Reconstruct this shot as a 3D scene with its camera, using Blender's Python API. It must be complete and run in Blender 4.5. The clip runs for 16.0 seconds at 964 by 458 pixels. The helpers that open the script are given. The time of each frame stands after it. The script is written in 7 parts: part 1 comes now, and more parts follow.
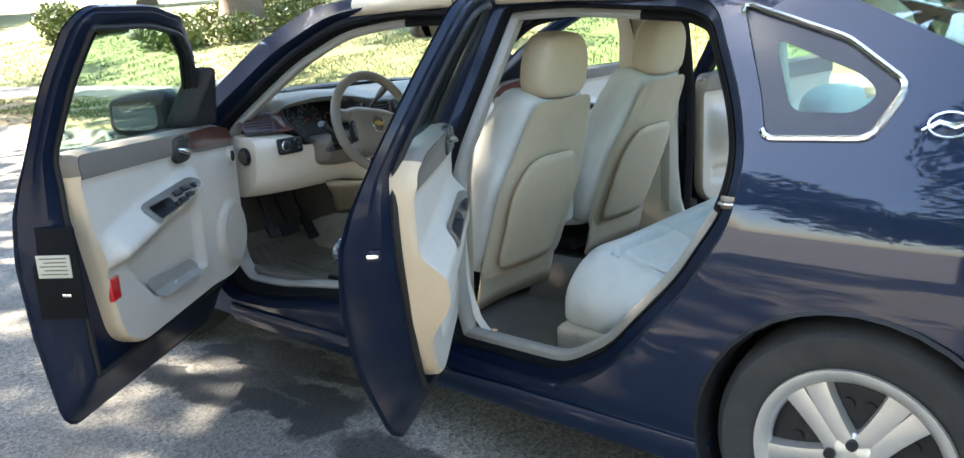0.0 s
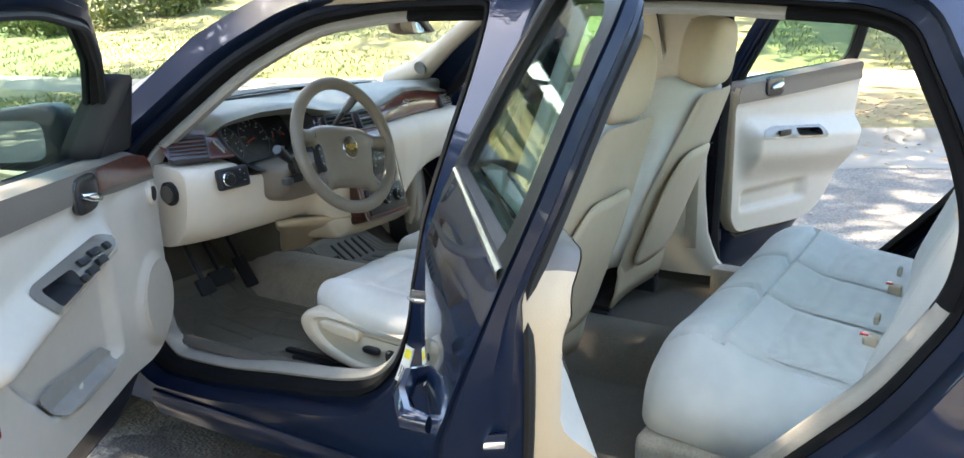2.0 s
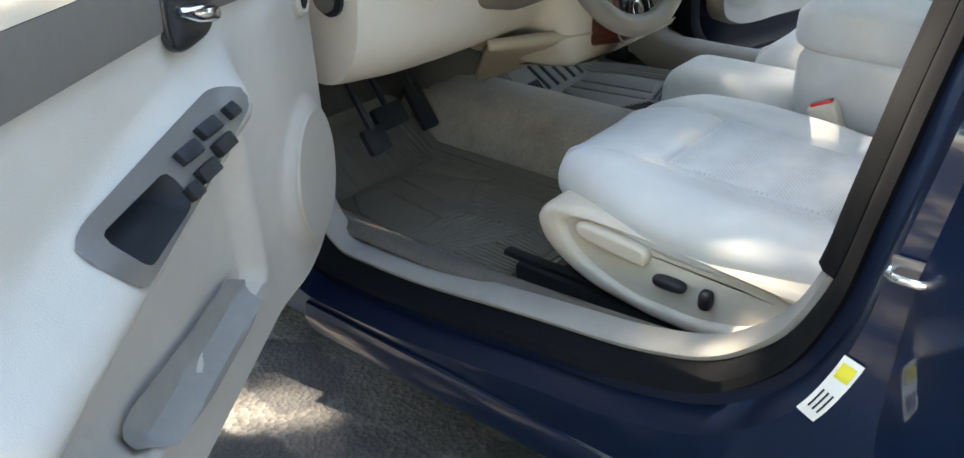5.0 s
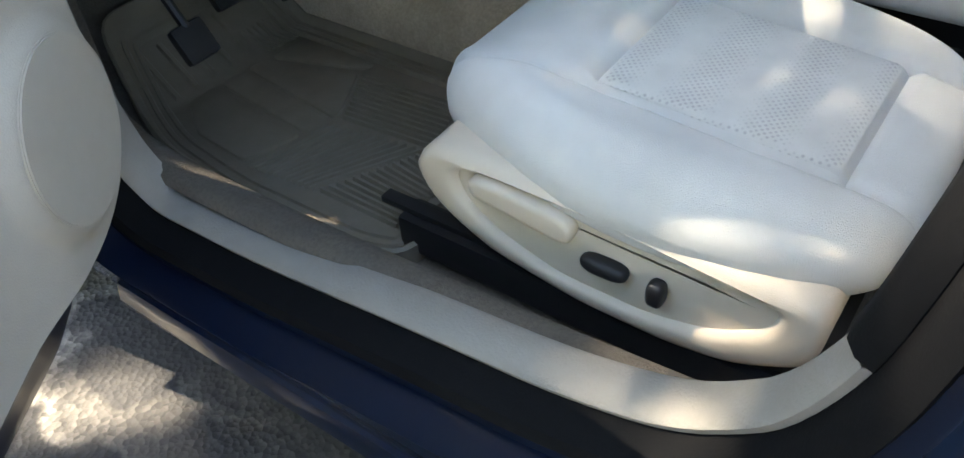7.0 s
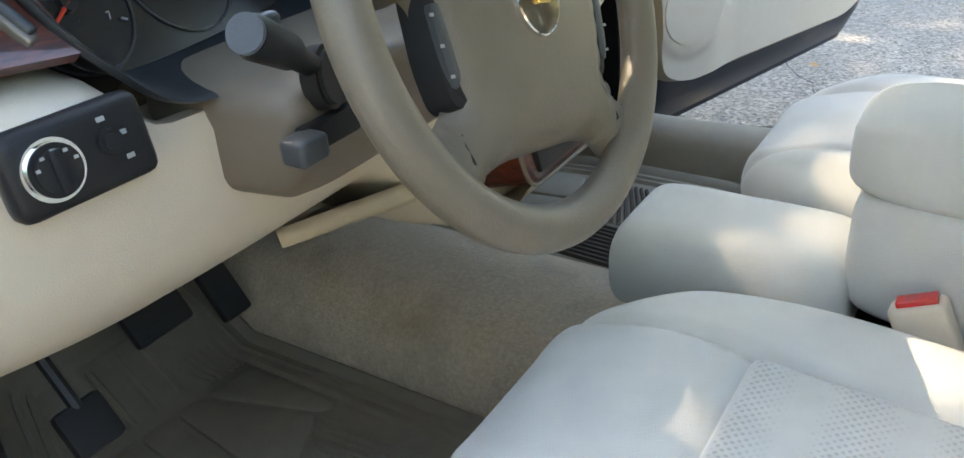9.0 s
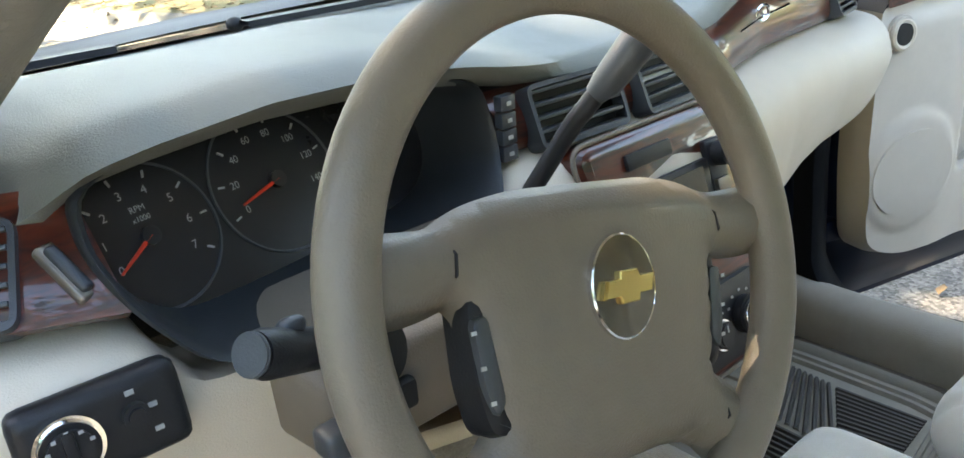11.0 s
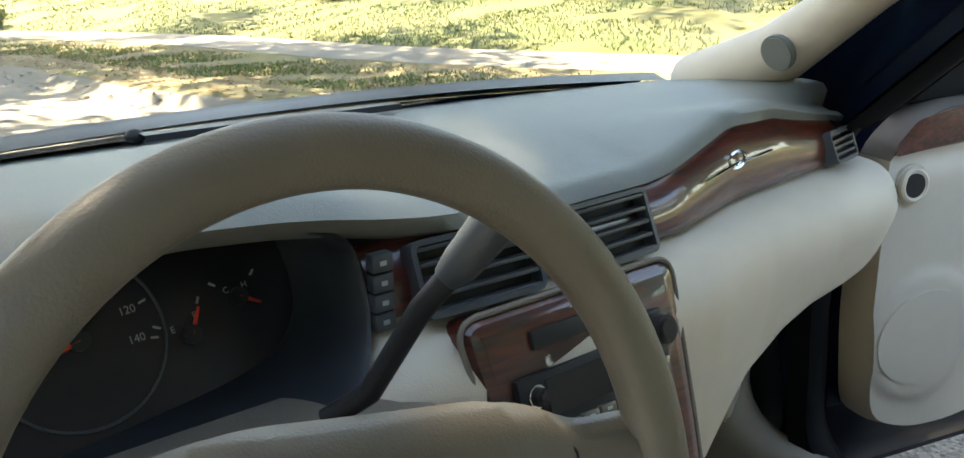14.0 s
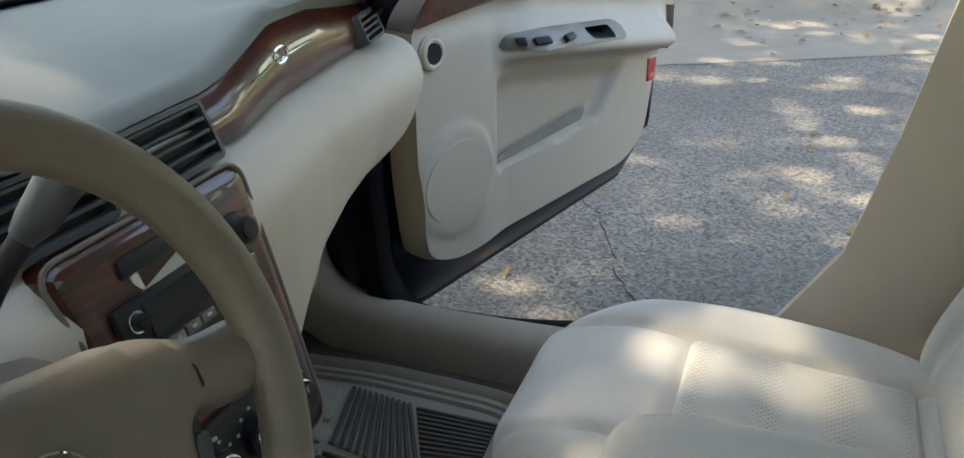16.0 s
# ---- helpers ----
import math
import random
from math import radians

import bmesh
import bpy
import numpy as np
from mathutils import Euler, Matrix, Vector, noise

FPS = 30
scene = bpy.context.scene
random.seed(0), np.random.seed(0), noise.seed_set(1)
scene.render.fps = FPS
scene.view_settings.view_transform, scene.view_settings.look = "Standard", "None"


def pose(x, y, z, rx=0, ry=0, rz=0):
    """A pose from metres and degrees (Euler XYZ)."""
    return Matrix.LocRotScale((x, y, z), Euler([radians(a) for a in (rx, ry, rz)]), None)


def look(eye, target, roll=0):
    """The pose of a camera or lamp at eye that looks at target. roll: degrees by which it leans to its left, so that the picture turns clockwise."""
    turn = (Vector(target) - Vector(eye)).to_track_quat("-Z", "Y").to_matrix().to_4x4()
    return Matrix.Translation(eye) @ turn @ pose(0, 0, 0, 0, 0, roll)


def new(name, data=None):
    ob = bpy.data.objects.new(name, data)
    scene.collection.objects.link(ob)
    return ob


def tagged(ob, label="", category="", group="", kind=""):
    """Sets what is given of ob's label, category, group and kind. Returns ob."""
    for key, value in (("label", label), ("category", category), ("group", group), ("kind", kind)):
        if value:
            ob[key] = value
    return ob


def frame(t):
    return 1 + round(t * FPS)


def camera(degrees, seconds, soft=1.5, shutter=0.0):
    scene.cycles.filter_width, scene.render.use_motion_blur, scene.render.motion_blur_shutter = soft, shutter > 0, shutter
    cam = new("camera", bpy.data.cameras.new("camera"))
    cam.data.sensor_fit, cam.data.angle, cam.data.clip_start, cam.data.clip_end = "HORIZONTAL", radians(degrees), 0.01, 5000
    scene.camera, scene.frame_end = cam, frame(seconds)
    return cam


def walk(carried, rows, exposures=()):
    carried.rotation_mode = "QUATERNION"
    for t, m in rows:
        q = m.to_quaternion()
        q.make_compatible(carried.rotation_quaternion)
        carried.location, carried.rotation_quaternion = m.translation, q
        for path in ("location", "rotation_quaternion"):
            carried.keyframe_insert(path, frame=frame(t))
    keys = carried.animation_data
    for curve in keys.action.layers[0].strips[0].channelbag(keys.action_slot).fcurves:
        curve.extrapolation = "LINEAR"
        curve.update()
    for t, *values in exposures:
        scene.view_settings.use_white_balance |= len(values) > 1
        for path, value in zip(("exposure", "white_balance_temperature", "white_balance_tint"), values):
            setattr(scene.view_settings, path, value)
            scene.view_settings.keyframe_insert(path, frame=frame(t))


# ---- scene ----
cam = camera(59.3, 16.0)
PATH = [
    (0, (-2.729, -1.946, 1.361), (-1.254, -0.687, 0.872), -2.9),
    (0.5, (-2.664, -1.734, 1.386), (-1.138, -0.538, 0.896), -2.3),
    (1, (-2.553, -1.558, 1.383), (-0.965, -0.45, 0.882), -1.8),
    (1.5, (-2.415, -1.366, 1.386), (-0.791, -0.313, 0.879), -1.6),
    (2, (-2.332, -1.139, 1.382), (-0.707, -0.095, 0.86), -1.7),
    (2.5, (-2.246, -0.889, 1.388), (-0.625, 0.147, 0.843), -2.2),
    (3, (-2.126, -0.735, 1.375), (-0.511, 0.296, 0.8), -2.6),
    (3.5, (-1.944, -0.584, 1.376), (-0.396, 0.51, 0.738), -3.2),
    (4, (-1.827, -0.418, 1.329), (-0.336, 0.739, 0.667), -3.0),
    (4.5, (-1.746, -0.265, 1.256), (-0.348, 0.962, 0.521), -3.1),
    (5, (-1.725, -0.205, 1.212), (-0.407, 0.938, 0.235), -2.3),
    (5.2, (-1.699, -0.193, 1.198), (-0.411, 0.913, 0.141), -1.9),
    (7.3, (-1.215, 0.07, 1.121), (-0.056, 0.955, -0.247), -5.1),
    (7.5, (-1.195, 0.103, 1.107), (0.0, 0.961, -0.247), -4.4),
    (8, (-1.084, 0.185, 1.096), (0.185, 1.053, -0.176), -3.6),
    (8.5, (-1.001, 0.238, 1.1), (0.36, 1.18, -0.023), -4.1),
    (9, (-0.951, 0.267, 1.119), (0.491, 1.256, 0.149), -4.6),
    (9.5, (-0.884, 0.267, 1.147), (0.524, 1.388, 0.275), -6.5),
    (10, (-0.834, 0.267, 1.164), (0.566, 1.48, 0.409), -7.8),
    (10.2, (-0.815, 0.269, 1.184), (0.554, 1.518, 0.432), -7.0),
    (12.3, (-0.674, 0.277, 1.232), (0.319, 1.816, 0.429), -4.1),
    (12.5, (-0.652, 0.276, 1.233), (0.34, 1.812, 0.424), -3.8),
    (13, (-0.59, 0.3, 1.226), (0.424, 1.87, 0.515), -2.8),
    (13.5, (-0.554, 0.307, 1.225), (0.498, 1.891, 0.603), -2.4),
    (14, (-0.542, 0.306, 1.227), (0.641, 1.817, 0.661), -1.4),
    (14.5, (-0.549, 0.299, 1.23), (0.847, 1.592, 0.614), -0.9),
    (15, (-0.571, 0.288, 1.238), (0.982, 1.362, 0.579), -0.7),
    (15.5, (-0.599, 0.284, 1.254), (1.042, 1.186, 0.549), -1.2),
    (16, (-0.59, 0.278, 1.276), (1.091, 0.931, 0.412), -0.9),
]
walk(cam, [(t, look(eye, target, roll)) for t, eye, target, roll in PATH], exposures=[(0, 3.28, 6750, 9), (1, 3.36, 6850, 10), (1.5, 3.46, 6900, 11), (2.5, 3.58, 7250, 11), (3.5, 3.32, 7350, 11), (4, 3.28, 7450, 11), (4.5, 3.52, 7550, 12), (5, 3.62, 7200, 10), (7.5, 3.53, 7250, 10), (8.5, 3.88, 7850, 11), (9, 3.84, 7850, 10), (9.5, 4.03, 7800, 10), (10, 3.96, 7800, 11), (12.5, 3.72, 7750, 9), (13, 3.52, 7750, 9), (13.5, 3.08, 7750, 8), (14.5, 3.1, 7750, 9), (15, 3.02, 7900, 12), (15.5, 2.78, 8000, 11), (16, 2.82, 7900, 10)])

# ---- light ----
SUN_AZ, SUN_EL = radians(102), radians(50)     # where the sun stands, from +x turned to +y


def make_world():
    w = bpy.data.worlds.new("sky")
    scene.world = w
    w.use_nodes = True
    nt = w.node_tree
    sky = nt.nodes.new("ShaderNodeTexSky")
    sky.sky_type = "NISHITA"
    sky.sun_disc = False
    sky.sun_elevation = SUN_EL
    sky.sun_rotation = math.pi / 2 - SUN_AZ
    bg = nt.nodes["Background"]
    bg.inputs["Strength"].default_value = 0.14
    nt.links.new(sky.outputs["Color"], bg.inputs["Color"])


make_world()
SUN_DIR = Vector((math.cos(SUN_EL) * math.cos(SUN_AZ), math.cos(SUN_EL) * math.sin(SUN_AZ), math.sin(SUN_EL)))
sun = new("sun", bpy.data.lights.new("sun", "SUN"))
sun.data.energy = 4.6
sun.data.angle = radians(0.53)
sun.data.color = (1.0, 0.92, 0.79)
sun.matrix_world = look(SUN_DIR * 30, (0, 0, 0))


# ---- materials ----
def mat(name, color, rough=0.5, metal=0.0, coat=0.0, noise_scale=40.0, vary=0.12, bump=0.0, bump_scale=300.0, spec=0.5, stain=0.0,
        stain_scale=3.0, stain_color=None, sheen=0.0):
    m = bpy.data.materials.new(name)
    m.use_nodes = True
    nt = m.node_tree
    b = nt.nodes["Principled BSDF"]
    b.inputs["Roughness"].default_value = rough
    b.inputs["Metallic"].default_value = metal
    b.inputs["Coat Weight"].default_value = coat
    b.inputs["Coat Roughness"].default_value = 0.03
    b.inputs["Specular IOR Level"].default_value = spec
    b.inputs["Sheen Weight"].default_value = sheen
    co = nt.nodes.new("ShaderNodeTexCoord")
    n1 = nt.nodes.new("ShaderNodeTexNoise")
    n1.inputs["Scale"].default_value = noise_scale
    n1.inputs["Detail"].default_value = 4
    nt.links.new(co.outputs["Object"], n1.inputs["Vector"])
    mix = nt.nodes.new("ShaderNodeMix")
    mix.data_type = "RGBA"
    c = Vector(color[:3])
    mix.inputs["A"].default_value = (*(c * (1 - vary)), 1)
    mix.inputs["B"].default_value = (*(c * (1 + vary)), 1)
    nt.links.new(n1.outputs["Fac"], mix.inputs["Factor"])
    out = mix.outputs["Result"]
    if stain > 0:
        n2 = nt.nodes.new("ShaderNodeTexNoise")
        n2.inputs["Scale"].default_value = stain_scale
        n2.inputs["Detail"].default_value = 6
        n2.inputs["Roughness"].default_value = 0.65
        nt.links.new(co.outputs["Object"], n2.inputs["Vector"])
        ramp = nt.nodes.new("ShaderNodeMapRange")
        ramp.inputs["From Min"].default_value = 0.48
        ramp.inputs["From Max"].default_value = 0.72
        ramp.inputs["To Max"].default_value = stain
        nt.links.new(n2.outputs["Fac"], ramp.inputs["Value"])
        mx = nt.nodes.new("ShaderNodeMix")
        mx.data_type = "RGBA"
        nt.links.new(ramp.outputs["Result"], mx.inputs["Factor"])
        nt.links.new(out, mx.inputs["A"])
        mx.inputs["B"].default_value = (*(stain_color or c * 0.6), 1)
        out = mx.outputs["Result"]
    nt.links.new(out, b.inputs["Base Color"])
    if bump > 0:
        n3 = nt.nodes.new("ShaderNodeTexNoise")
        n3.inputs["Scale"].default_value = bump_scale
        n3.inputs["Detail"].default_value = 3
        nt.links.new(co.outputs["Object"], n3.inputs["Vector"])
        bp = nt.nodes.new("ShaderNodeBump")
        bp.inputs["Strength"].default_value = bump
        bp.inputs["Distance"].default_value = 0.002
        nt.links.new(n3.outputs["Fac"], bp.inputs["Height"])
        nt.links.new(bp.outputs["Normal"], b.inputs["Normal"])
    return m


def glass_mat(name, tint):
    m = bpy.data.materials.new(name)
    m.use_nodes = True
    nt = m.node_tree
    nt.nodes.remove(nt.nodes["Principled BSDF"])
    clear, gloss = nt.nodes.new("ShaderNodeBsdfTransparent"), nt.nodes.new("ShaderNodeBsdfGlossy")
    clear.inputs["Color"].default_value = (*tint, 1)
    gloss.inputs["Roughness"].default_value = 0.0
    lw, mx = nt.nodes.new("ShaderNodeLayerWeight"), nt.nodes.new("ShaderNodeMixShader")
    lw.inputs["Blend"].default_value = 0.5
    pw, sc = nt.nodes.new("ShaderNodeMath"), nt.nodes.new("ShaderNodeMath")
    pw.operation, sc.operation = "POWER", "MULTIPLY_ADD"
    pw.inputs[1].default_value = 5.0
    sc.inputs[1].default_value, sc.inputs[2].default_value = 0.45, 0.03
    nt.links.new(lw.outputs["Facing"], pw.inputs[0])
    nt.links.new(pw.outputs["Value"], sc.inputs[0])
    nt.links.new(sc.outputs["Value"], mx.inputs["Fac"])
    nt.links.new(clear.outputs["BSDF"], mx.inputs[1])
    nt.links.new(gloss.outputs["BSDF"], mx.inputs[2])
    nt.links.new(mx.outputs["Shader"], nt.nodes["Material Output"].inputs["Surface"])
    return m


PAINT = mat("navy_paint", (0.0016, 0.0088, 0.030), 0.35, 0.0, 1.0, 900, 0.25, spec=0.12, stain=0.2, stain_scale=2.2, stain_color=(0.006, 0.013, 0.034))
PAINT_IN = mat("navy_jamb_paint", (0.0030, 0.0078, 0.022), 0.40, 0.0, 0.25, 300, 0.2, spec=0.15, stain=0.5, stain_scale=6, stain_color=(0.010, 0.011, 0.016))
RUBBER = mat("black_rubber", (0.013, 0.013, 0.0135), 0.62, spec=0.3, bump=0.15, bump_scale=400)
SEALB = mat("soft_black_seal", (0.0065, 0.0066, 0.0072), 0.75, spec=0.08, bump=0.2, bump_scale=300, stain=0.3, stain_scale=12, stain_color=(0.014, 0.0135, 0.013))
BLACK = mat("black_plastic", (0.015, 0.015, 0.0165), 0.42, spec=0.3, bump=0.2, bump_scale=700)
CREAM = mat("cream_plastic", (0.60, 0.515, 0.40), 0.5, bump=0.25, bump_scale=600, vary=0.05, stain=0.22, stain_scale=5, stain_color=(0.45, 0.37, 0.265))
CREAM_D = mat("tan_plastic", (0.42, 0.33, 0.22), 0.5, bump=0.2, bump_scale=500, vary=0.06)
PADTOP = mat("dash_pad_vinyl", (0.168, 0.168, 0.143), 0.48, bump=0.35, bump_scale=550, vary=0.06, stain=0.15, stain_scale=4)
TAUPE = mat("taupe_plastic", (0.165, 0.134, 0.102), 0.5, bump=0.3, bump_scale=600, vary=0.07)
WHEELHIDE = mat("taupe_wheel_leather", (0.158, 0.132, 0.098), 0.42, bump=0.25, bump_scale=520, vary=0.1, stain=0.35, stain_scale=9, stain_color=(0.11, 0.094, 0.071))
GREYTRIM = mat("grey_door_trim", (0.148, 0.124, 0.10), 0.5, bump=0.35, bump_scale=500, vary=0.08)
CARPET = mat("tan_carpet", (0.43, 0.345, 0.25), 0.95, bump=1.0, bump_scale=260, vary=0.35, noise_scale=160, stain=0.45, stain_scale=8, stain_color=(0.17, 0.13, 0.09), sheen=0.3)
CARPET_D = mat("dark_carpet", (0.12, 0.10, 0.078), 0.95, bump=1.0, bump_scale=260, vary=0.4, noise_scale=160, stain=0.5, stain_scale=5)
MATRUB = mat("floor_mat_rubber", (0.19, 0.16, 0.115), 0.6, bump=0.3, bump_scale=300, vary=0.12, stain=0.5, stain_scale=7, stain_color=(0.25, 0.22, 0.17))
MATPALE = mat("taupe_mat_rubber", (0.27, 0.235, 0.18), 0.6, bump=0.3, bump_scale=300, vary=0.12, stain=0.4, stain_scale=7, stain_color=(0.2, 0.17, 0.13))
MATDARK = mat("dark_mat_ribs", (0.066, 0.056, 0.044), 0.65, bump=0.3, bump_scale=300, vary=0.15)
SATIN = mat("satin_grey_bezel", (0.19, 0.165, 0.14), 0.26, 0.45, bump=0.1, bump_scale=700, vary=0.06)
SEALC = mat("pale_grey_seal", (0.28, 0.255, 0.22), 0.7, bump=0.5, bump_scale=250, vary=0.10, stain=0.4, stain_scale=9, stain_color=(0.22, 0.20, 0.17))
SLAT = mat("slate_plastic", (0.045, 0.05, 0.055), 0.4, bump=0.2, bump_scale=700)
CHROME = mat("chrome", (0.8, 0.8, 0.8), 0.12, 1.0, vary=0.05)
SILLT = mat("taupe_sill_plastic", (0.37, 0.315, 0.24), 0.55, bump=0.3, bump_scale=500, vary=0.07, stain=0.3, stain_scale=6)
SILVER = mat("silver_wheel_paint", (0.52, 0.50, 0.46), 0.35, 0.7, vary=0.06, stain=0.3, stain_scale=8)
TYRE = mat("tyre_rubber", (0.022, 0.022, 0.022), 0.8, bump=0.4, bump_scale=120, stain=0.5, stain_scale=6, stain_color=(0.06, 0.055, 0.05))
GLASS = glass_mat("clear_glass", (0.96, 0.98, 0.965))
GLASS_T = glass_mat("green_tinted_glass", (0.74, 0.87, 0.82))
REDL = mat("red_reflector", (0.55, 0.01, 0.012), 0.15, coat=1.0)
GOLD = mat("gold_emblem", (0.75, 0.55, 0.20), 0.25, 1.0, vary=0.05)
FRAMEB = mat("black_window_frame", (0.006, 0.0062, 0.007), 0.45, spec=0.10, vary=0.1, stain=0.3, stain_scale=8, stain_color=(0.02, 0.02, 0.02))
LENS = mat("dark_gauge_face", (0.016, 0.016, 0.017), 0.25, vary=0.1)
WHITEP = mat("white_marking", (0.75, 0.75, 0.72), 0.5, vary=0.03)
REDN = mat("red_needle", (0.75, 0.05, 0.02), 0.4, vary=0.03)
SURR = mat("charcoal_surround", (0.020, 0.023, 0.026), 0.45, bump=0.2, bump_scale=600, vary=0.1)
DOORC = mat("beige_door_panel", (0.52, 0.455, 0.37), 0.5, bump=0.3, bump_scale=500, vary=0.05, stain=0.22, stain_scale=4, stain_color=(0.42, 0.35, 0.26))
TANEDGE = mat("tan_panel_edge", (0.50, 0.395, 0.27), 0.5, bump=0.3, bump_scale=500, vary=0.06, stain=0.25, stain_scale=5, stain_color=(0.42, 0.34, 0.25))
LABEL = mat("paper_label", (0.42, 0.39, 0.31), 0.6, vary=0.08)
YELLOW = mat("yellow_label", (0.75, 0.65, 0.05), 0.5)
TRIMBAR = mat("satin_trim_strip", (0.36, 0.35, 0.335), 0.20, 0.95, vary=0.08, stain=0.3, stain_scale=20)
BADGEF = mat("dark_badge_metal", (0.20, 0.175, 0.14), 0.16, 0.85, vary=0.05)
MIRROR = mat("mirror_glass", (0.6, 0.62, 0.62), 0.01, 1.0, vary=0.0)


def fabric():
    m = mat("ivory_velour", (0.585, 0.57, 0.52), 0.85, bump=0.6, bump_scale=700, vary=0.13, noise_scale=14, stain=0.34, stain_scale=5.5,
            stain_color=(0.46, 0.45, 0.43), sheen=0.25)
    return m


VELOUR = fabric()
def weave():
    """Woven cloth: a fine grid of small dots sunk between raised threads."""
    m = mat("ivory_woven_insert", (0.55, 0.535, 0.485), 0.85, bump=0.0, vary=0.14, noise_scale=25, stain=0.25, stain_scale=4, stain_color=(0.46, 0.45, 0.43), sheen=0.25)
    nt = m.node_tree
    b = nt.nodes["Principled BSDF"]
    co = nt.nodes.new("ShaderNodeTexCoord")
    mp = nt.nodes.new("ShaderNodeMapping")
    mp.inputs["Rotation"].default_value = (0, 0, radians(45))
    vo = nt.nodes.new("ShaderNodeTexVoronoi")
    vo.inputs["Scale"].default_value = 150
    vo.inputs["Randomness"].default_value = 0.12
    rg = nt.nodes.new("ShaderNodeMapRange")
    rg.inputs["From Min"].default_value, rg.inputs["From Max"].default_value = 0.12, 0.42
    mx = nt.nodes.new("ShaderNodeMix")
    mx.data_type, mx.blend_type = "RGBA", "MULTIPLY"
    mx.inputs["Factor"].default_value = 1.0
    rc = nt.nodes.new("ShaderNodeMapRange")
    rc.inputs["To Min"].default_value, rc.inputs["To Max"].default_value = 0.72, 1.0
    old = b.inputs["Base Color"].links[0].from_socket
    bp = nt.nodes.new("ShaderNodeBump")
    bp.inputs["Strength"].default_value, bp.inputs["Distance"].default_value = 0.5, 0.0015
    nt.links.new(co.outputs["Object"], mp.inputs["Vector"])
    nt.links.new(mp.outputs["Vector"], vo.inputs["Vector"])
    nt.links.new(vo.outputs["Distance"], rg.inputs["Value"])
    nt.links.new(rg.outputs["Result"], rc.inputs["Value"])
    nt.links.new(old, mx.inputs["A"])
    nt.links.new(rc.outputs["Result"], mx.inputs["B"])
    nt.links.new(mx.outputs["Result"], b.inputs["Base Color"])
    nt.links.new(rg.outputs["Result"], bp.inputs["Height"])
    nt.links.new(bp.outputs["Normal"], b.inputs["Normal"])
    return m


WEAVE = weave()
SEATBACK = mat("tan_seatback_vinyl", (0.475, 0.385, 0.27), 0.6, bump=0.3, bump_scale=400, vary=0.06, stain=0.2, stain_scale=4)


def wood():
    m = bpy.data.materials.new("burl_wood_veneer")
    m.use_nodes = True
    nt = m.node_tree
    b = nt.nodes["Principled BSDF"]
    b.inputs["Roughness"].default_value = 0.3
    b.inputs["Coat Weight"].default_value = 0.7
    b.inputs["Coat Roughness"].default_value = 0.02
    co = nt.nodes.new("ShaderNodeTexCoord")
    mp = nt.nodes.new("ShaderNodeMapping")
    mp.inputs["Scale"].default_value = (3, 14, 30)
    nz = nt.nodes.new("ShaderNodeTexNoise")
    nz.inputs["Scale"].default_value = 3.0
    nz.inputs["Detail"].default_value = 8
    nz.inputs["Distortion"].default_value = 1.5
    rp = nt.nodes.new("ShaderNodeValToRGB")
    rp.color_ramp.elements[0].position, rp.color_ramp.elements[0].color = 0.35, (0.024, 0.0045, 0.003, 1)
    rp.color_ramp.elements[1].position, rp.color_ramp.elements[1].color = 0.7, (0.125, 0.022, 0.008, 1)
    nt.links.new(co.outputs["Object"], mp.inputs["Vector"])
    nt.links.new(mp.outputs["Vector"], nz.inputs["Vector"])
    nt.links.new(nz.outputs["Fac"], rp.inputs["Fac"])
    nt.links.new(rp.outputs["Color"], b.inputs["Base Color"])
    return m


WOOD = wood()


# ---- mesh helpers ----
def link(name, bm, material, parent=None, label="", smooth=True, angle=40):
    me = bpy.data.meshes.new(name)
    bmesh.ops.recalc_face_normals(bm, faces=bm.faces)
    bm.to_mesh(me)
    bm.free()
    me.materials.append(material)
    if smooth:
        me.shade_smooth()
        me.set_sharp_from_angle(angle=radians(angle))
    ob = new(name, me)
    if parent:
        ob.parent = parent
    if label:
        ob["label"] = label
    return ob


def part(name, bm, material, parent, label="", smooth=True, angle=40):
    return link(name, bm, material, parent, label, smooth, angle)


def empty(name, at=(0, 0, 0), **tags):
    ob = new(name)
    ob.location = at
    return tagged(ob, **tags)


def lerp_table(x, xs, ys):
    return float(np.interp(x, xs, ys))


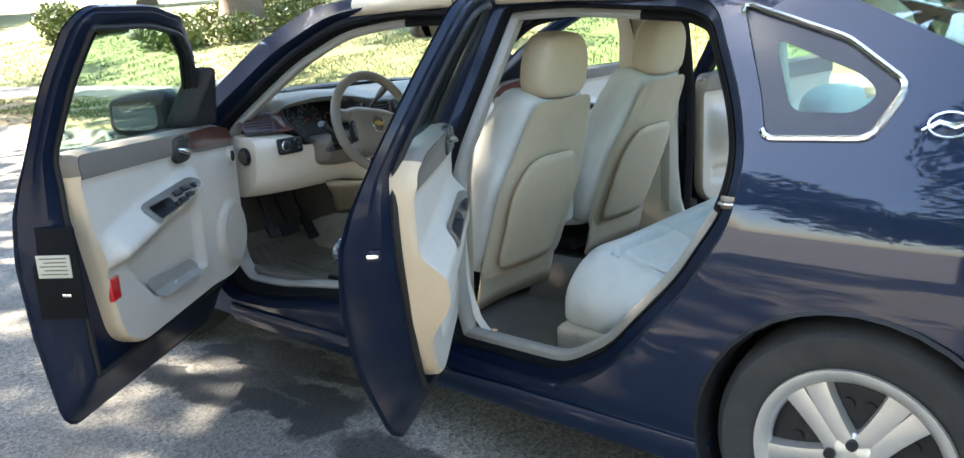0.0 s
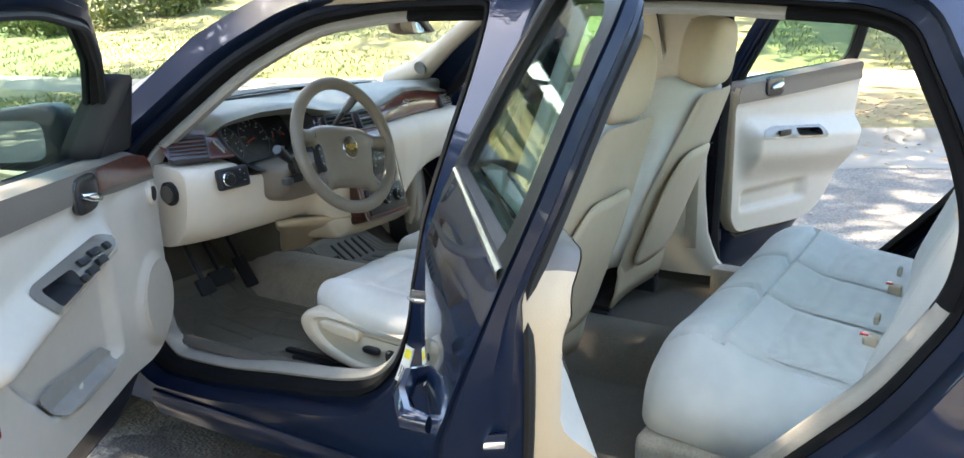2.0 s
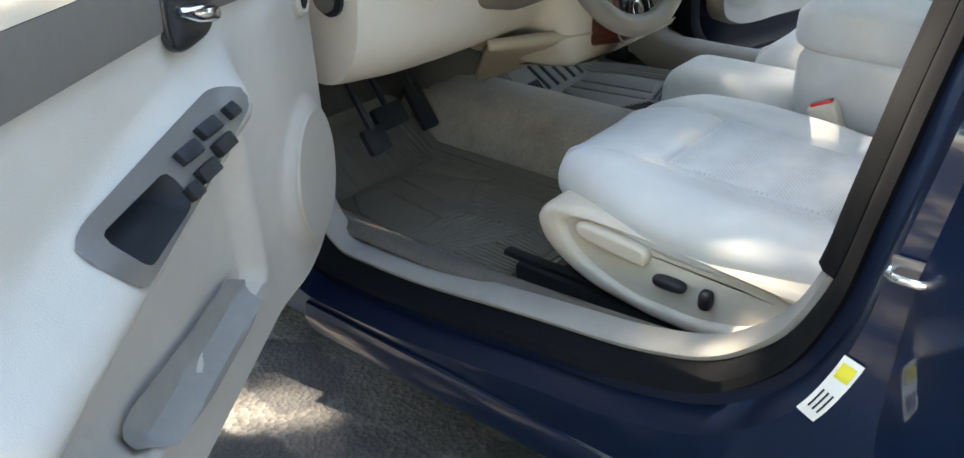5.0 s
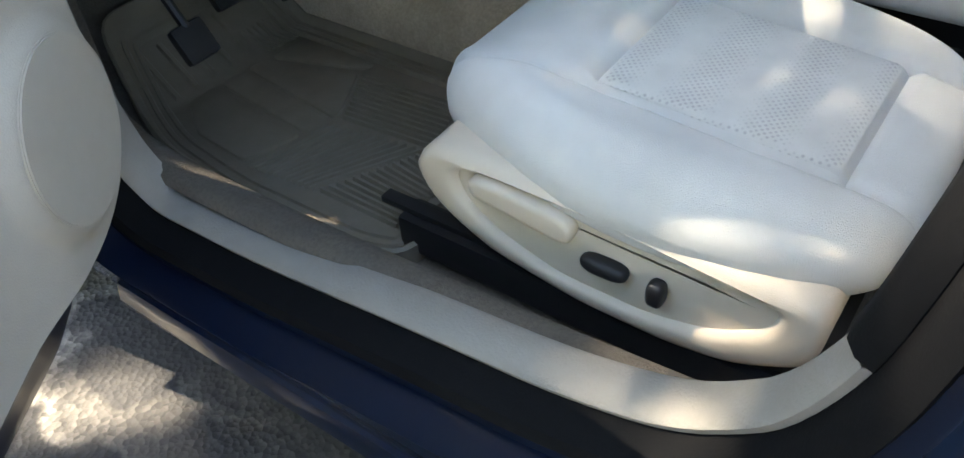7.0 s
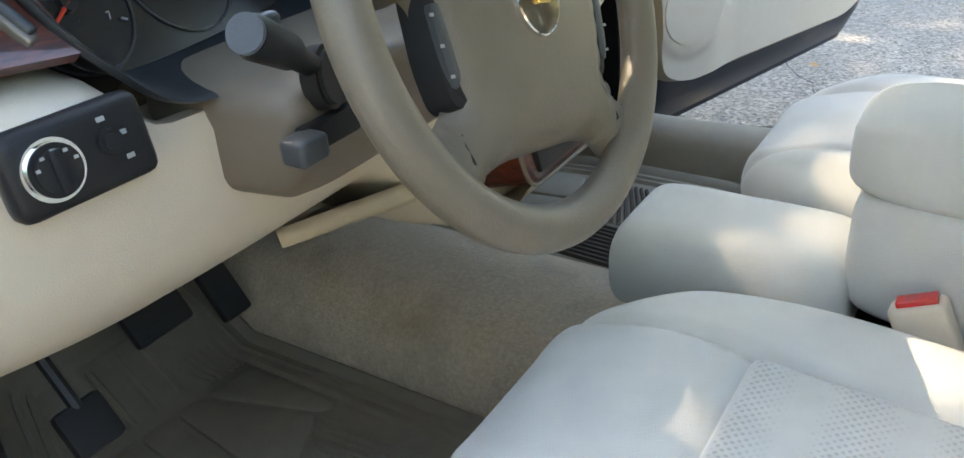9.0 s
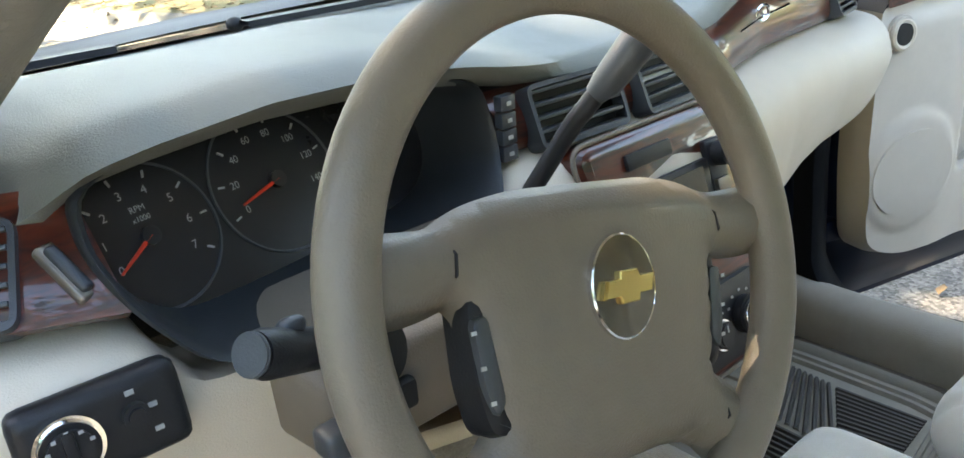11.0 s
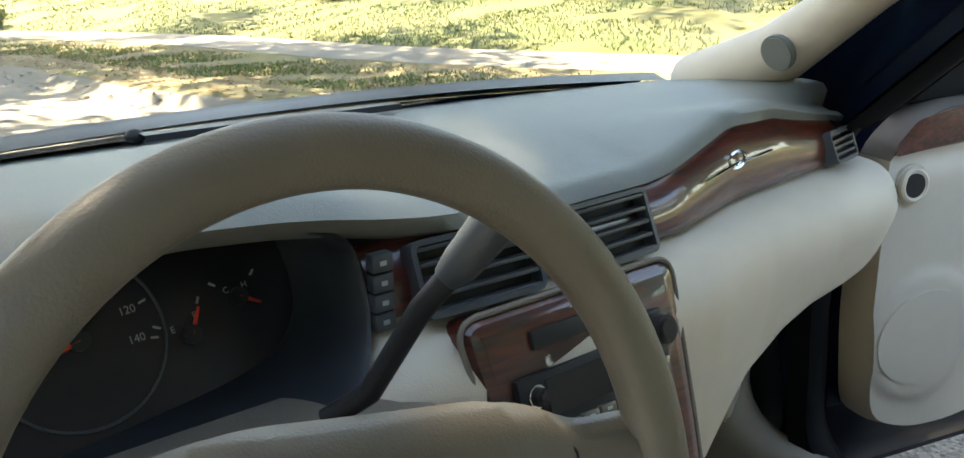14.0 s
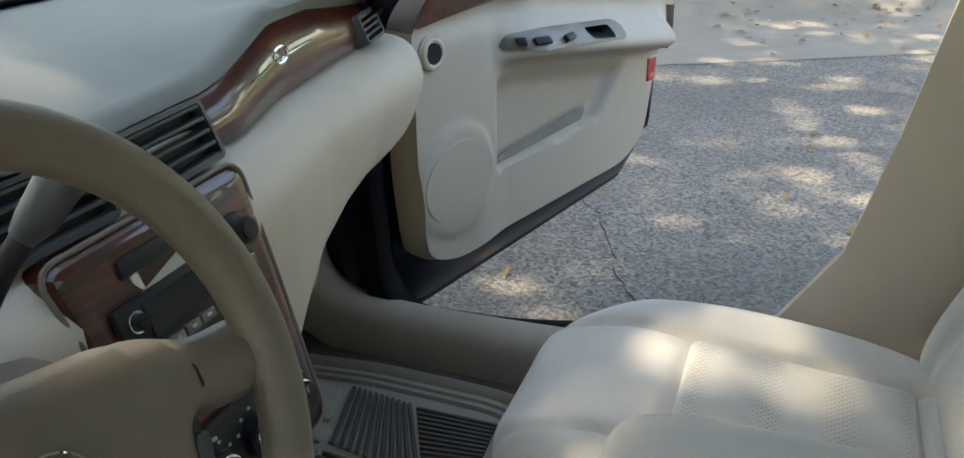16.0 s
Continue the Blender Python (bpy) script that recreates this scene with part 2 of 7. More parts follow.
def spline(pts, n, closed=False):
    """n points evenly along a Catmull-Rom curve through pts."""
    P = [Vector(p) for p in pts]
    k = len(P)
    fine = []
    for i in range(k if closed else k - 1):
        if closed:
            a, b, c, d = P[i - 1], P[i], P[(i + 1) % k], P[(i + 2) % k]
        else:
            a, b, c, d = P[max(i - 1, 0)], P[i], P[i + 1], P[min(i + 2, k - 1)]
        for j in range(24):
            t = j / 24
            fine.append(0.5 * ((2 * b) + (c - a) * t + (2 * a - 5 * b + 4 * c - d) * t * t + (3 * b - a - 3 * c + d) * t ** 3))
    fine.append(P[0].copy() if closed else P[-1].copy())
    ds = np.concatenate([[0], np.cumsum([(fine[i + 1] - fine[i]).length for i in range(len(fine) - 1)])])
    want = np.linspace(0, ds[-1], n, endpoint=not closed)
    arr = np.array(fine)
    cols = [np.interp(want, ds, arr[:, j]) for j in range(arr.shape[1])]
    return [Vector(v) for v in zip(*cols)]


def rounded(pts, r=0.03, n=4):
    """A closed polygon (2D) with its corners rounded."""
    out = []
    k = len(pts)
    for i in range(k):
        p, a, b = Vector(pts[i]), Vector(pts[i - 1]), Vector(pts[(i + 1) % k])
        da, db = a - p, b - p
        ra = min(r, da.length * 0.45, db.length * 0.45)
        s, e = p + da.normalized() * ra, p + db.normalized() * ra
        for j in range(n + 1):
            t = j / n
            out.append(s * (1 - t) ** 2 + p * 2 * t * (1 - t) + e * t * t)
    return out


def resample(loop, n):
    P = list(loop) + [loop[0]]
    ds = np.concatenate([[0], np.cumsum([(P[i + 1] - P[i]).length for i in range(len(P) - 1)])])
    want = np.linspace(0, ds[-1], n, endpoint=False)
    arr = np.array(P)
    return [Vector(v) for v in zip(*[np.interp(want, ds, arr[:, j]) for j in range(arr.shape[1])])]


def inset(loop, d):
    """A closed 2D loop moved inwards by d (outwards: minus)."""
    k = len(loop)
    area = sum(loop[i].x * loop[(i + 1) % k].y - loop[(i + 1) % k].x * loop[i].y for i in range(k))
    sgn = 1 if area > 0 else -1
    out = []
    for i in range(k):
        t = (loop[(i + 1) % k] - loop[i - 1]).normalized()
        out.append(loop[i] + Vector((-t.y, t.x)) * d * sgn)
    return out


def loft(loops, closed=True, cap=(False, False), bm=None):
    bm = bm or bmesh.new()
    rows = [[bm.verts.new(p) for p in lp] for lp in loops]
    n = len(rows[0])
    for a, b in zip(rows, rows[1:]):
        for i in range(n if closed else n - 1):
            j = (i + 1) % n
            try:
                bm.faces.new((a[i], a[j], b[j], b[i]))
            except ValueError:
                pass
    if cap[0]:
        bm.faces.new(rows[0][::-1])
    if cap[1]:
        bm.faces.new(rows[-1])
    return bm


def tube(pts, r, n=10, closed=False, bm=None, flat=1.0):
    """A tube along pts; r a number or a list; flat squashes it along its second axis."""
    pts = [Vector(p) for p in pts]
    k = len(pts)
    rs = r if isinstance(r, (list, tuple)) else [r] * k
    loops, up = [], None
    for i in range(k):
        if closed:
            t = (pts[(i + 1) % k] - pts[i - 1]).normalized()
        else:
            t = (pts[min(i + 1, k - 1)] - pts[max(i - 1, 0)]).normalized()
        if up is None:
            up = Vector((0, 0, 1)) if abs(t.z) < 0.9 else Vector((1, 0, 0))
        side_v = t.cross(up).normalized()
        up = side_v.cross(t).normalized()
        loops.append([pts[i] + (side_v * math.cos(a) + up * math.sin(a) * flat) * rs[i] for a in [2 * math.pi * j / n for j in range(n)]])
    if closed:
        loops.append(loops[0])
        bm = loft(loops, bm=bm)
        bmesh.ops.remove_doubles(bm, verts=bm.verts, dist=1e-5)
        return bm
    return loft(loops, cap=(True, True), bm=bm)


def box(c, s, bevel=0.004, seg=2, m=None, bm=None):
    b = bmesh.new()
    bmesh.ops.create_cube(b, size=1.0, matrix=Matrix.Diagonal((*s, 1)))
    if bevel > 0:
        bmesh.ops.bevel(b, geom=list(b.edges), offset=min(bevel, min(s) * 0.45), segments=seg, profile=0.6, affect="EDGES")
    bmesh.ops.transform(b, matrix=Matrix.Translation(c) @ (m or Matrix()), verts=b.verts)
    return join(b, bm)


def disc(c, axis, r, depth, n=32, bevel=0.0, bm=None, r2=None):
    b = bmesh.new()
    bmesh.ops.create_cone(b, cap_ends=True, segments=n, radius1=r, radius2=r if r2 is None else r2, depth=depth)
    if bevel > 0:
        es = [e for e in b.edges if len(e.link_faces) == 2 and any(len(f.verts) > 4 for f in e.link_faces)]
        bmesh.ops.bevel(b, geom=es, offset=bevel, segments=2, affect="EDGES")
    q = Vector((0, 0, 1)).rotation_difference(Vector(axis).normalized())
    bmesh.ops.transform(b, matrix=Matrix.Translation(c) @ q.to_matrix().to_4x4(), verts=b.verts)
    return join(b, bm)


def join(b, bm=None):
    if bm is None:
        return b
    me = bpy.data.meshes.new("tmp")
    b.to_mesh(me)
    b.free()
    bm.from_mesh(me)
    bpy.data.meshes.remove(me)
    return bm


def inside(p, loop):
    x, y = p
    hit = False
    j = len(loop) - 1
    for i in range(len(loop)):
        a, b = loop[i], loop[j]
        if (a[1] > y) != (b[1] > y) and x < (b[0] - a[0]) * (y - a[1]) / (b[1] - a[1]) + a[0]:
            hit = not hit
        j = i
    return hit


from mathutils.geometry import delaunay_2d_cdt


def sheet(outer, holes, fn, step=0.04):
    """A smooth sheet over a 2D outline with holes; fn(u, v) gives the place in space."""
    verts, edges = [], []
    loops = [outer] + list(holes)
    for lp in loops:
        s = len(verts)
        for i, p in enumerate(lp):
            q = lp[(i + 1) % len(lp)]
            verts.append(Vector((p[0], p[1])))
        k = len(lp)
        edges += [(s + i, s + (i + 1) % k) for i in range(k)]
    us, vs = [p[0] for p in outer], [p[1] for p in outer]
    arr = np.array([(v.x, v.y) for v in verts])
    rnd = random.Random(7)
    for i in range(int((max(us) - min(us)) / step) + 2):
        for j in range(int((max(vs) - min(vs)) / step) + 2):
            p = (min(us) + (i + 0.5 * (j % 2)) * step, min(vs) + j * step)
            if inside(p, outer) and not any(inside(p, h) for h in holes) and np.min((arr[:, 0] - p[0]) ** 2 + (arr[:, 1] - p[1]) ** 2) > (0.45 * step) ** 2:
                verts.append(Vector(p))
    vo, _, fo, _, _, _ = delaunay_2d_cdt(verts, edges, [], 0, 1e-6)
    bm = bmesh.new()
    vv = [bm.verts.new(fn(v.x, v.y)) for v in vo]
    for f in fo:
        c = (sum(vo[i].x for i in f) / 3, sum(vo[i].y for i in f) / 3)
        if inside(c, outer) and not any(inside(c, h) for h in holes):
            bm.faces.new([vv[i] for i in f])
    loose = [v for v in bm.verts if not v.link_faces]
    bmesh.ops.delete(bm, geom=loose, context="VERTS")
    return bm


def dense(loop, step=0.03):
    out = []
    for i, p in enumerate(loop):
        q = loop[(i + 1) % len(loop)]
        p, q = Vector(p), Vector(q)
        k = max(1, int((q - p).length / step))
        out += [p.lerp(q, j / k) for j in range(k)]
    return out


def pad(c, half, power=3.0, nu=40, nv=24, shape=None, m=None):
    """A cushion: a superellipsoid of half sizes; shape(x, y, z) moves its points."""
    def f(a, e):
        return math.copysign(abs(a) ** e, a)
    e = 2.0 / power
    loops = []
    for j in range(nv + 1):
        ph = -math.pi / 2 + math.pi * j / nv
        lp = []
        for i in range(nu):
            th = 2 * math.pi * i / nu
            p = Vector((half[0] * f(math.cos(ph), e) * f(math.cos(th), e), half[1] * f(math.cos(ph), e) * f(math.sin(th), e), half[2] * f(math.sin(ph), e)))
            lp.append(p)
        loops.append(lp)
    bm = loft(loops)
    bmesh.ops.remove_doubles(bm, verts=bm.verts, dist=1e-5)
    for v in bm.verts:
        if shape:
            v.co = Vector(shape(*v.co))
    bmesh.ops.transform(bm, matrix=Matrix.Translation(c) @ (m or Matrix()), verts=bm.verts)
    return bm


def solid(ob, d, offset=-1):
    md = ob.modifiers.new("thickness", "SOLIDIFY")
    md.thickness = d
    md.offset = offset
    md.use_rim = ob.data.materials[0] not in (GLASS, GLASS_T)
    return ob


# ---- ground ----
def ground_mat():
    m = bpy.data.materials.new("worn_asphalt")
    m.use_nodes = True
    nt = m.node_tree
    b = nt.nodes["Principled BSDF"]
    b.inputs["Roughness"].default_value = 0.9
    co = nt.nodes.new("ShaderNodeTexCoord")

    def tex(kind, scale, detail=4):
        n = nt.nodes.new(kind)
        n.inputs["Scale"].default_value = scale
        if kind == "ShaderNodeTexNoise":
            n.inputs["Detail"].default_value = detail
        nt.links.new(co.outputs["Object"], n.inputs["Vector"])
        return n
    stones, patch, fine = tex("ShaderNodeTexVoronoi", 95), tex("ShaderNodeTexNoise", 0.9, 7), tex("ShaderNodeTexNoise", 30, 6)
    ramp = nt.nodes.new("ShaderNodeValToRGB")
    ramp.color_ramp.elements[0].position, ramp.color_ramp.elements[0].color = 0.1, (0.085, 0.077, 0.066, 1)
    ramp.color_ramp.elements[1].position, ramp.color_ramp.elements[1].color = 0.9, (0.31, 0.28, 0.235, 1)
    nt.links.new(stones.outputs["Color"], ramp.inputs["Fac"])
    mx = nt.nodes.new("ShaderNodeMix")
    mx.data_type = "RGBA"
    rg = nt.nodes.new("ShaderNodeMapRange")
    rg.inputs["From Min"].default_value, rg.inputs["From Max"].default_value = 0.40, 0.66
    rg.inputs["To Min"].default_value, rg.inputs["To Max"].default_value = 0.05, 0.6
    nt.links.new(patch.outputs["Fac"], rg.inputs["Value"])
    nt.links.new(rg.outputs["Result"], mx.inputs["Factor"])
    nt.links.new(ramp.outputs["Color"], mx.inputs["A"])
    mx.inputs["B"].default_value = (0.085, 0.08, 0.072, 1)
    # oil and damp stains beside the parked car; broad ones also paint in shade
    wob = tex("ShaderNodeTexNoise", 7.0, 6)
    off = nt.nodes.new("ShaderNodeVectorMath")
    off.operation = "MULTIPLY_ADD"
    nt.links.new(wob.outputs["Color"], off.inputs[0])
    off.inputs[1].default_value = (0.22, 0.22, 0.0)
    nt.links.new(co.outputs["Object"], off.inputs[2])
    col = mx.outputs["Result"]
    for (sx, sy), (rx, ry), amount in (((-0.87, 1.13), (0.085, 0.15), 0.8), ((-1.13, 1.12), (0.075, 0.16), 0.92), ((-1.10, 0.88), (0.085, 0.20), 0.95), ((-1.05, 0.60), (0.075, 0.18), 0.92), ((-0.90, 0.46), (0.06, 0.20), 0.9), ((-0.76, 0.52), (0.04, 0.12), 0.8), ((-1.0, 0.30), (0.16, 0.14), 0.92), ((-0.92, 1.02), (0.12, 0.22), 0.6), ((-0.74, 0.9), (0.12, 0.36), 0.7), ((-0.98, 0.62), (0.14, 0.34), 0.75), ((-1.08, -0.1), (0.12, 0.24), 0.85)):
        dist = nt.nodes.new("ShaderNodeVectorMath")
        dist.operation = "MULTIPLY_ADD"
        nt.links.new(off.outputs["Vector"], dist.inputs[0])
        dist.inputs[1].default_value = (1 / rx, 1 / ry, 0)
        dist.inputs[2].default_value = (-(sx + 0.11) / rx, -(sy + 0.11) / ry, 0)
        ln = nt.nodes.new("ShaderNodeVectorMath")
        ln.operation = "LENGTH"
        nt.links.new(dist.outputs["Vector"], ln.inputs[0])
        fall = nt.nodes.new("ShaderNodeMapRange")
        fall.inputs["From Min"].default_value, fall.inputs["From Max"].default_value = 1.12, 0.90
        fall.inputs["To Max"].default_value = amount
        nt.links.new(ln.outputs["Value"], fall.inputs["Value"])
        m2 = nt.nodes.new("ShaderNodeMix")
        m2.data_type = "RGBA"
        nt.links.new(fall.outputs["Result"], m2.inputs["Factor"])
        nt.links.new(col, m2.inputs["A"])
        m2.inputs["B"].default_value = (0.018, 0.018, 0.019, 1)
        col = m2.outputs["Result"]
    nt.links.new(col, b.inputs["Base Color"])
    bp = nt.nodes.new("ShaderNodeBump")
    bp.inputs["Strength"].default_value = 0.8
    bp.inputs["Distance"].default_value = 0.004
    nt.links.new(stones.outputs["Distance"], bp.inputs["Height"])
    nt.links.new(bp.outputs["Normal"], b.inputs["Normal"])
    return m


ASPHALT = ground_mat()
CONCRETE = mat("pale_concrete", (0.245, 0.215, 0.17), 0.9, noise_scale=8, vary=0.15, bump=0.5, bump_scale=60, stain=0.5, stain_scale=1.2, stain_color=(0.30, 0.28, 0.24))
SOIL = mat("dry_lawn_soil", (0.135, 0.13, 0.045), 0.95, noise_scale=5, vary=0.3, bump=1.0, bump_scale=40, stain=0.7, stain_scale=0.7, stain_color=(0.085, 0.125, 0.025))
VERGE = mat("leaf_strewn_soil", (0.235, 0.178, 0.088), 0.95, noise_scale=6, vary=0.45, bump=1.0, bump_scale=45, stain=0.75, stain_scale=0.45, stain_color=(0.16, 0.19, 0.045))
BLADE = mat("grass_blades", (0.12, 0.165, 0.03), 0.7, noise_scale=2.0, vary=0.45, stain=0.6, stain_scale=0.8, stain_color=(0.26, 0.24, 0.075))
LEAF = mat("tree_leaves", (0.07, 0.12, 0.022), 0.6, noise_scale=3.0, vary=0.5)
BARK = mat("tree_bark", (0.16, 0.12, 0.085), 0.95, noise_scale=12, vary=0.4, bump=1.0, bump_scale=25)

# the kerb runs past the passenger side and on ahead of the car
KERB = spline([(9.5, -60), (7.9, -20), (6.95, -4), (6.1, -0.5), (5.35, 1.1), (4.4, 3.2), (3.4, 5.8), (2.7, 8.0), (2.2, 10.0), (2.0, 12.0), (1.7, 15.0), (0.9, 18.0), (-0.8, 22.0), (-4.0, 27.0), (-12.0, 35.0), (-40.0, 52.0)], 200)


def kerb_offset(d):
    out = []
    for i, p in enumerate(KERB):
        t = (KERB[min(i + 1, len(KERB) - 1)] - KERB[max(i - 1, 0)]).normalized()
        out.append(p + Vector((t.y, -t.x)) * d)
    return out


def strip(levels, name, material, label, category):
    loops = [[Vector((p.x, p.y, z)) for p in kerb_offset(d)] for d, z in levels]
    ob = link(name, loft(loops, closed=False), material)
    return tagged(ob, label, category, kind="structure")


bm = bmesh.new()
bmesh.ops.create_grid(bm, x_segments=8, y_segments=8, size=400)
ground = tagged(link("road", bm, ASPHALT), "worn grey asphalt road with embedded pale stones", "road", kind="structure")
# a long crack in the asphalt beside the passenger doors
def crack(pts, seed):
    rng = random.Random(seed)
    line = spline([Vector((x, y, 0.003)) for x, y in pts], 60)
    edge = [[], []]
    for k, p in enumerate(line):
        w = 0.002 + 0.006 * rng.random()
        p = p + Vector((rng.uniform(-0.012, 0.012), rng.uniform(-0.012, 0.012), 0))
        edge[0].append(p - Vector((w, 0, 0)))
        edge[1].append(p + Vector((w, 0, 0)))
    part("crack", loft(edge, closed=False), RUBBER, ground)


crack([(4.1, 1.05), (3.2, 0.97), (2.46, 1.05), (2.145, 0.895), (1.88, 0.776), (1.70, 0.715), (1.3, 0.45)], 2)
strip([(-1.0, 0.004), (-0.5, 0.010), (-0.15, 0.02), (-0.05, 0.035), (0.02, 0.075), (0.08, 0.12), (0.13, 0.147), (0.16, 0.152), (0.17, -0.05)], "kerb", CONCRETE, "pale weathered concrete kerb and gutter beside the road", "kerb")


def lawn_height(d):
    return 0.15 + 0.04 * max(0, min(d, 4.1) - 0.2) + 0.155 * max(0, min(d, 16) - 4.1) + 0.05 * max(0, min(d, 60) - 16)


strip([(0.165, 0.0), (0.168, 0.147)] + [(d, lawn_height(d) + 0.02 * math.sin(d * 3)) for d in (0.25, 0.6, 1.2, 1.9, 2.6, 2.75)], "verge", VERGE, "dry patchy grass verge between kerb and footpath", "lawn")
strip([(2.76, 0.0), (2.77, lawn_height(2.77) + 0.02)] + [(d, lawn_height(d) + 0.025) for d in (3.0, 3.5, 4.1)] + [(4.12, 0.1)], "pavement", CONCRETE, "sunlit pale concrete footpath along the lawn", "footpath")
strip([(4.13, 0.0), (4.14, lawn_height(4.14))] + [(d, lawn_height(d)) for d in (5, 6, 7, 8, 10, 13, 17, 22, 30, 45, 80)], "lawn", SOIL, "large sloping front lawn in dappled sun", "lawn")


# ---- the car ----
def step01(x, a, b):
    t = min(1, max(0, (x - a) / (b - a)))
    return t * t * (3 - 2 * t)


SZ = ([0.15, 0.30, 0.55, 0.75, 0.90, 0.98, 1.10, 1.25, 1.38, 1.46], [0.85, 0.895, 0.925, 0.925, 0.905, 0.875, 0.815, 0.735, 0.66, 0.58])


def skin(y, z):
    k = lerp_table(y, [-2.75, -2.5, -2.1, -1.5, 1.3, 1.9, 2.3, 2.5], [0.80, 0.89, 0.965, 1, 1, 0.965, 0.87, 0.70])
    return lerp_table(z, *SZ) * k


FRONT = rounded([(1.00, 0.285), (0.75, 0.295), (0.50, 0.335), (0.28, 0.362), (0.13, 0.41), (0.02, 0.52), (-0.03, 0.64), (-0.075, 0.92), (-0.115, 1.25), (-0.11, 1.42), (0.25, 1.42), (0.52, 1.385), (0.76, 1.265), (1.06, 1.02), (1.105, 0.92), (1.115, 0.60), (1.09, 0.38)], 0.09, 6)
REAR = rounded([(-0.15, 0.29), (-0.62, 0.29), (-0.80, 0.40), (-1.03, 0.66), (-1.15, 0.86), (-1.165, 1.0), (-1.12, 1.14), (-1.0, 1.36), (-0.90, 1.40), (-0.5, 1.43), (-0.22, 1.425), (-0.20, 1.25), (-0.14, 0.9), (-0.12, 0.5)], 0.07, 5)
QUARTER = rounded([(-1.07, 1.355), (-1.335, 1.268), (-1.475, 1.175), (-1.42, 1.07), (-1.195, 1.06), (-1.165, 1.15)], 0.02, 4)


def arch(cy, a0, a1, r=0.372, n=22):
    return [(cy + r * math.cos(radians(a0 + (a1 - a0) * i / n)), 0.335 + r * math.sin(radians(a0 + (a1 - a0) * i / n))) for i in range(n + 1)]


REAR_AXLE, FRONT_AXLE = -1.445, 1.53
OUTLINE = ([(-2.62, 0.30)] + arch(REAR_AXLE, 195, -20) + [(0.9, 0.20)] + arch(FRONT_AXLE, 200, -12)
           + [(2.38, 0.25), (2.46, 0.45), (2.42, 0.68), (2.1, 0.86), (1.6, 0.99), (1.26, 1.025), (1.16, 1.05), (0.86, 1.305), (0.62, 1.425), (0.3, 1.458), (-0.4, 1.46),
              (-0.9, 1.455), (-1.30, 1.37), (-1.75, 1.17), (-2.0, 1.085), (-2.55, 1.05), (-2.70, 0.85), (-2.68, 0.5)])

car = empty("sedan", (0, 0, 0), label="dark blue four-door sedan parked with all doors open", category="car")


